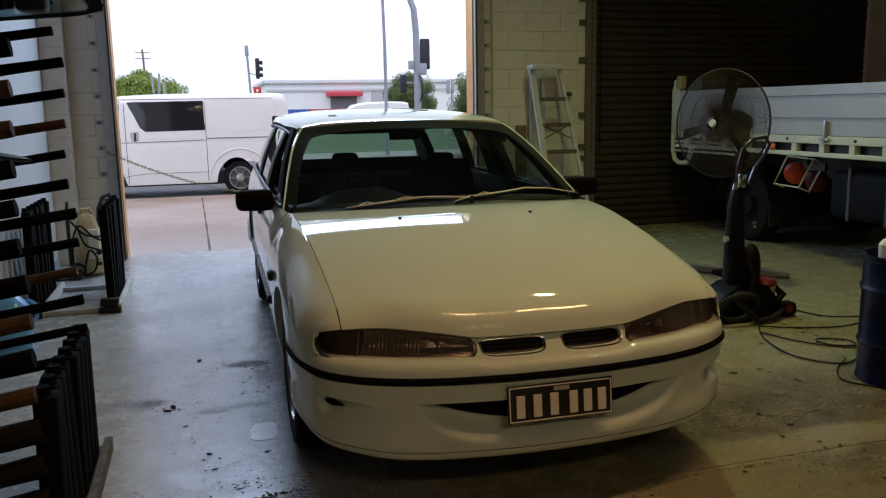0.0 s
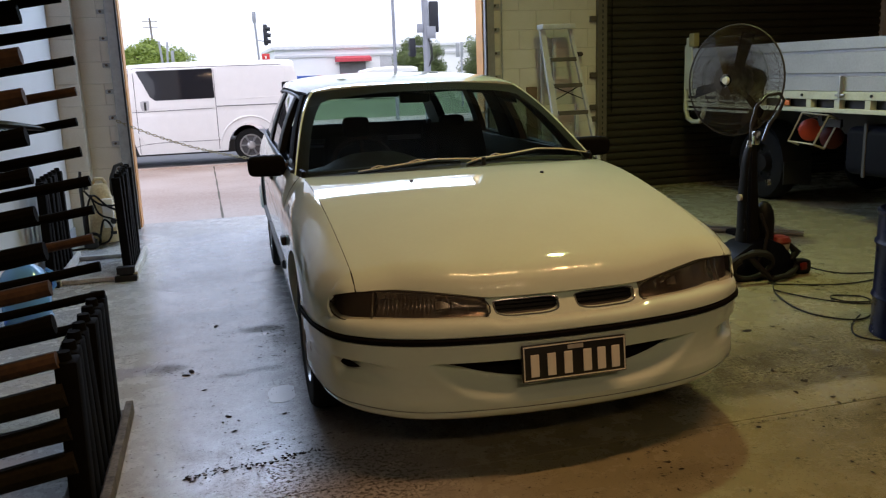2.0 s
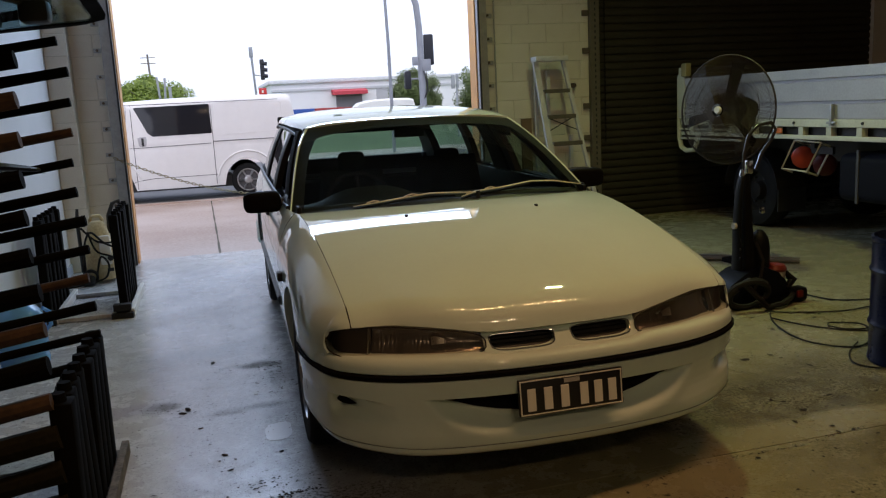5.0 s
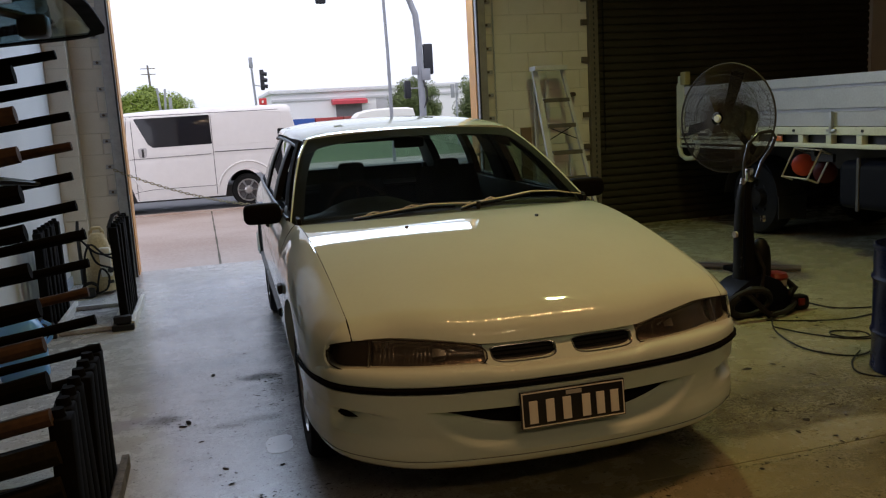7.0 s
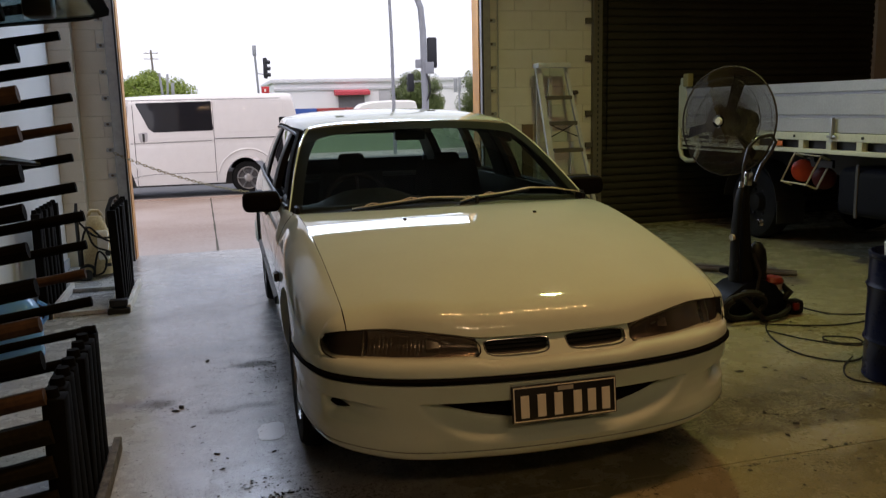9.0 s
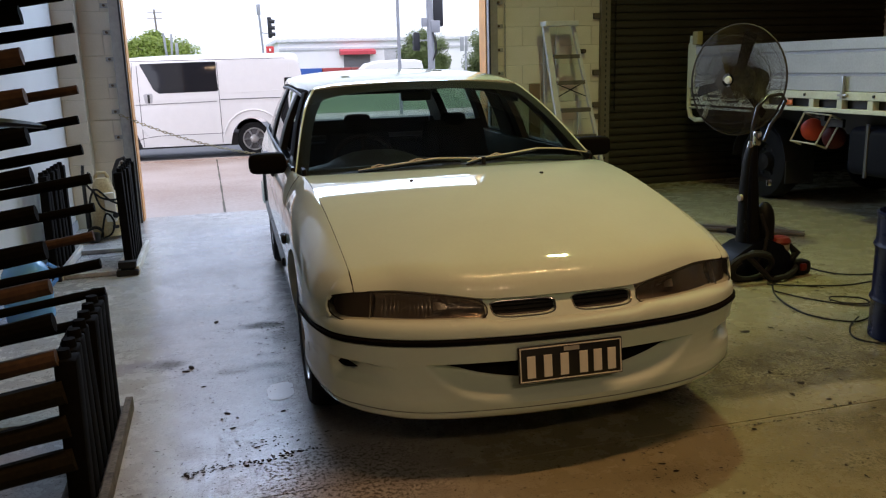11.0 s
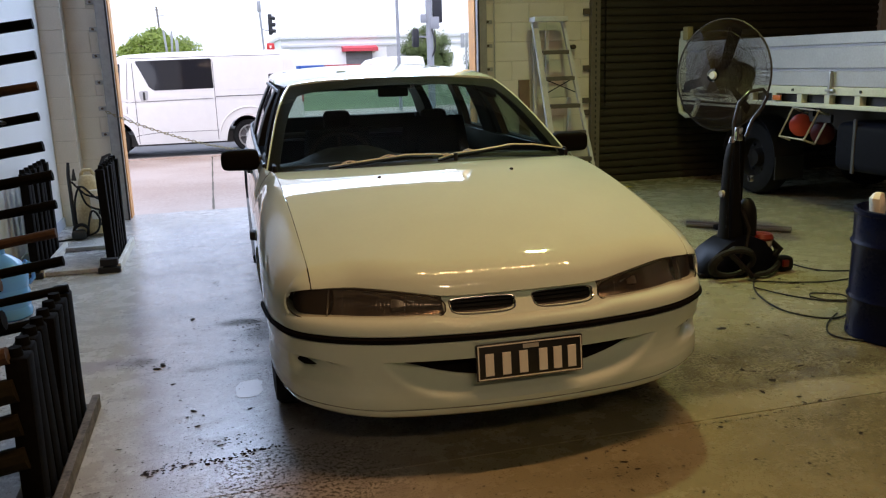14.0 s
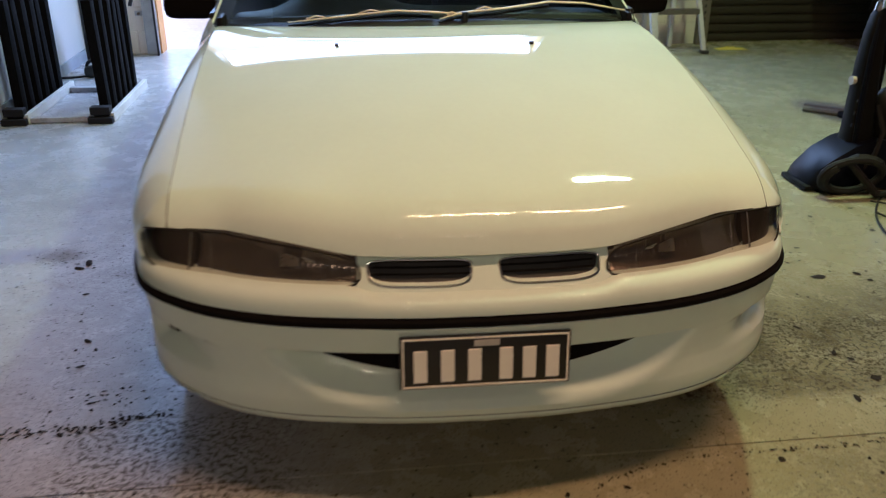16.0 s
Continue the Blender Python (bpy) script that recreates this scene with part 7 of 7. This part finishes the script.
def build_truck():
    t = thing("tray_truck", "cream tray truck with ribbed aluminium drop side, parked nose in", "truck")
    cream = mat("cream_truck_paint", (0.6, 0.62, 0.5), 0.45, scale=4, bump=0.05, second=(0.45, 0.46, 0.36))
    alu = mat("tray_aluminium", (0.42, 0.43, 0.46), 0.45, 0.2, scale=3, bump=0.04)
    Y0, Y1, X = 1.2, 7.62, 5.2
    # ribbed drop side
    bm = bmesh.new()
    prof = ((1.118, 0.0), (1.118, -0.02), (1.232, -0.02), (1.236, -0.004), (1.262, -0.004), (1.266, -0.02), (1.425, -0.02), (1.429, -0.004), (1.452, -0.004), (1.456, -0.02), (1.54, -0.02), (1.54, 0.012), (1.118, 0.012))
    grid(bm, [[(X + dx, y, z) for z, dx in prof] for y in (Y0, Y1)])
    part("drop_side", bm, alu, t, "ribbed aluminium drop side", smooth=False)
    # slotted coaming
    bm = bmesh.new()
    box(bm, (X - 0.03, Y0, 1.045), (X + 0.04, Y1, 1.112), 0.006)
    part("coaming", bm, cream, t, "cream painted tray edge", smooth=False)
    part("lower_rail", boxes(((X - 0.03, Y0, 0.935), (X + 0.04, Y1, 0.972)), bevel=0.006), cream, t, smooth=False)
    y = Y0 + 0.1
    while y < Y1:
        part("spacer", boxes(((X - 0.026, y - 0.03, 0.972), (X + 0.036, y + 0.03, 1.045)), bevel=0.003), cream, t, smooth=False)
        y += 0.34
    part("coaming_back", boxes(((X + 0.045, Y0, 0.93), (X + 0.06, Y1, 1.11))), BLACK, t, smooth=False)
    part("tray_floor", boxes(((X + 0.03, Y0, 1.06), (X + 2.0, Y1, 1.1))), alu, t, smooth=False)
    part("far_side", boxes(((X + 2.0, Y0, 1.06), (X + 2.03, Y1, 1.54))), alu, t, smooth=False)
    part("tail_gate", boxes(((X + 0.03, Y1, 1.1), (X + 2.0, Y1 + 0.03, 1.54))), alu, t, smooth=False)
    part("head_board", boxes(((X, Y0 - 0.04, 0.95), (X + 2.03, Y0 - 0.003, 2.0))), cream, t, smooth=False)
    # latch and bolts
    for y in (5.33, 3.2):
        bm = boxes(((X - 0.06, y - 0.012, 1.06), (X - 0.03, y + 0.012, 1.24)), ((X - 0.055, y - 0.05, 1.075), (X - 0.032, y + 0.05, 1.095)), bevel=0.004)
        part("latch", bm, STEEL, t, "steel drop side latch")
    for y in (5.8, 5.0, 4.5):
        part("bolt", cyl(bmesh.new(), (X - 0.04, y, 1.08), (X - 0.03, y, 1.08), 0.012, n=8), BLACK, t)
    part("side_marker", boxes(((X - 0.045, 5.95, 0.985), (X - 0.03, 6.06, 1.03)), bevel=0.006), mat("orange_marker", (0.6, 0.15, 0.03), 0.3), t, "orange side marker")
    # tail frame of bent pipe
    bm = bmesh.new()
    tube(bm, [(X, 7.66, 1.60), (X, 7.70, 1.56), (X, 7.70, 0.90), (X, 7.66, 0.80), (X, 7.56, 0.765), (X, 7.42, 0.775), (X, 7.36, 0.86), (X, 7.33, 0.95)], 0.026, 10)
    part("tail_pipe_frame", bm, cream, t, "bent cream pipe frame")
    part("tail_post", boxes(((X - 0.03, 7.56, 1.11), (X + 0.04, 7.68, 1.66)), bevel=0.01), cream, t, smooth=False)
    part("tail_hinge", boxes(((X - 0.05, 7.5, 1.56), (X + 0.02, 7.6, 1.70)), bevel=0.012), mat("brass_hinge", (0.3, 0.26, 0.12), 0.5), t)
    bm = bmesh.new()
    for z in (0.9, 1.0):
        tube(bm, [(X, 7.68, z), (X, 6.6, z)], 0.014, 6)
    part("rail_bar", bm, cream, t)
    # chassis, axle and wheels
    for x in (X + 0.55, X + 1.4):
        part("chassis_rail", boxes(((x - 0.04, Y0, 0.7), (x + 0.04, Y1 - 0.2, 0.93)), bevel=0.006), BLACK, t, smooth=False)
    for x in (X + 0.4, X + 1.7):
        c = Vector((x, 6.78, 0.37))
        bm = bmesh.new()
        lathe(bm, [(0.2, -0.1), (0.3, -0.12), (0.35, -0.1), (0.37, -0.04), (0.37, 0.04), (0.35, 0.1), (0.3, 0.12), (0.2, 0.1)], 40, "x", c)
        w = part("wheel", bm, TYRE, t, "black truck tyre")
        bm = bmesh.new()
        lathe(bm, [(0.205, -0.095), (0.2, -0.06), (0.18, -0.02), (0.1, -0.03), (0.08, -0.09), (0.001, -0.1)], 32, "x", c)
        # shade under the tray is put into the rim's near-black colour
        part("rim", bm, mat("shaded_rim", (0.014, 0.013, 0.011), 0.6, spec=0.2), w, "steel rim, near black for the shade")
        for k in range(6):
            a = 2 * math.pi * k / 6
            part("nut", cyl(bmesh.new(), c + Vector((-0.05, 0.14 * math.cos(a), 0.14 * math.sin(a))), c + Vector((-0.02, 0.14 * math.cos(a), 0.14 * math.sin(a))), 0.014, n=6), BLACK, w)
    part("axle", cyl(bmesh.new(), (X + 0.42, 6.78, 0.37), (X + 1.7, 6.78, 0.37), 0.06, n=12), BLACK, t)
    bm = bmesh.new()
    grid(bm, [[(x, 6.78 - 0.43 * math.cos(a), 0.37 + 0.43 * math.sin(a)) for x in (X + 0.24, X + 0.56)] for a in [math.pi * (0.03 + 0.94 * k / 20) for k in range(21)]])
    thicken(part("mudguard", bm, mat("dusty_black", (0.02, 0.02, 0.022), 0.7, spec=0.2), t, "dusty black mudguard"), 0.006)
    part("mud_flap", boxes(((X + 0.24, 6.335, 0.2), (X + 0.56, 6.345, 0.42))), BLACK, t, smooth=False)
    # caged lamp
    cage = mat("cage_paint", (0.5, 0.47, 0.36), 0.6)
    def corner(u, v, w):
        """The leaning cage: u towards the cab, v up, w inwards."""
        return Vector((X - 0.01 + 0.16 * w, 5.975 - 0.33 * u - 0.165 * v + 0.06 * w, 0.665 + 0.26 * v - 0.012 * u - 0.05 * w))
    def bar(*pts):
        return tube(bmesh.new(), [corner(*p) for p in pts], 0.009, 6)
    cg = part("lamp_cage", tube(bmesh.new(), [corner(*p) for p in ((0, 0, 0), (0, 1, 0), (1, 1, 0), (1, 0, 0))], 0.010, 6, closed=True), cage, t, "square wire lamp cage")
    for u, v in ((0, 0), (0, 1), (1, 0), (1, 1)):
        part("cage_bar", bar((u, v, 0), (u, v, 1)), cage, cg)
    part("cage_bar", bar((1, 0, 1), (1, 1, 1)), cage, cg)
    part("cage_bar", bar((0, 1, 1), (1, 1, 1)), cage, cg)
    amber = mat("amber_red_lens", (0.36, 0.04, 0.014), 0.35, vary=0.1, spec=0.25)
    red_lens = mat("red_lens", (0.06, 0.006, 0.004), 0.4, spec=0.2)
    face = Vector((-0.78, -0.62, -0.05)).to_track_quat("X", "Z").to_matrix().to_4x4()
    for c, m in ((Vector((X + 0.1, 5.83, 0.765)), amber), (Vector((X + 0.2, 5.67, 0.70)), red_lens)):
        bm = bmesh.new()
        lathe(bm, [(0.1, -0.02), (0.1, 0.008), (0.075, 0.024), (0.035, 0.034), (0.001, 0.037)], 28, "x", (0, 0, 0))
        part("lamp_lens", bm, m, cg, "orange red round lamp lens", m=Matrix.Translation(c) @ face)
        part("lamp_body", boxes(((-0.05, -0.06, -0.06), (-0.021, 0.06, 0.06)), bevel=0.01), BLACK, cg, m=Matrix.Translation(c) @ face)
    part("lamp_bracket", boxes(((X + 0.13, 5.5, 0.80), (X + 0.16, 5.86, 0.87)), ((X + 0.13, 5.66, 0.87), (X + 0.16, 5.70, 0.93)), bevel=0.004), BLACK, cg, smooth=False)
    part("hanger", boxes(((X + 0.1, 5.69, 0.85), (X + 0.13, 5.74, 0.94))), BLACK, t, smooth=False)
    # tank and straps carry the shade under the tray in their dark colours
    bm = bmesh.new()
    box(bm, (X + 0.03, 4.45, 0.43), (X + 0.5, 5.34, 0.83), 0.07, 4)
    tk = part("fuel_tank", bm, mat("shaded_tank", (0.008, 0.009, 0.014), 0.7, scale=5, spec=0.08), t, "grey rounded fuel tank, near black for the shade")
    for y in (5.1, 4.7):
        part("tank_strap", boxes(((X + 0.022, y - 0.015, 0.42), (X + 0.04, y + 0.015, 0.86)), bevel=0.004), mat("shaded_strap", (0.05, 0.05, 0.05), 0.6), tk, smooth=False)
    part("cab_back", boxes(((X + 0.15, 0.2, 0.6), (X + 1.9, 1.1, 2.0)), bevel=0.08), cream, t)
    for x in (X + 0.25, X + 1.8):
        part("wheel", lathe(bmesh.new(), [(0.001, -0.1), (0.3, -0.1), (0.4, -0.08), (0.42, 0), (0.4, 0.08), (0.3, 0.1), (0.001, 0.1)], 32, "x", (x, 0.6, 0.42)), TYRE, t)


build_truck()
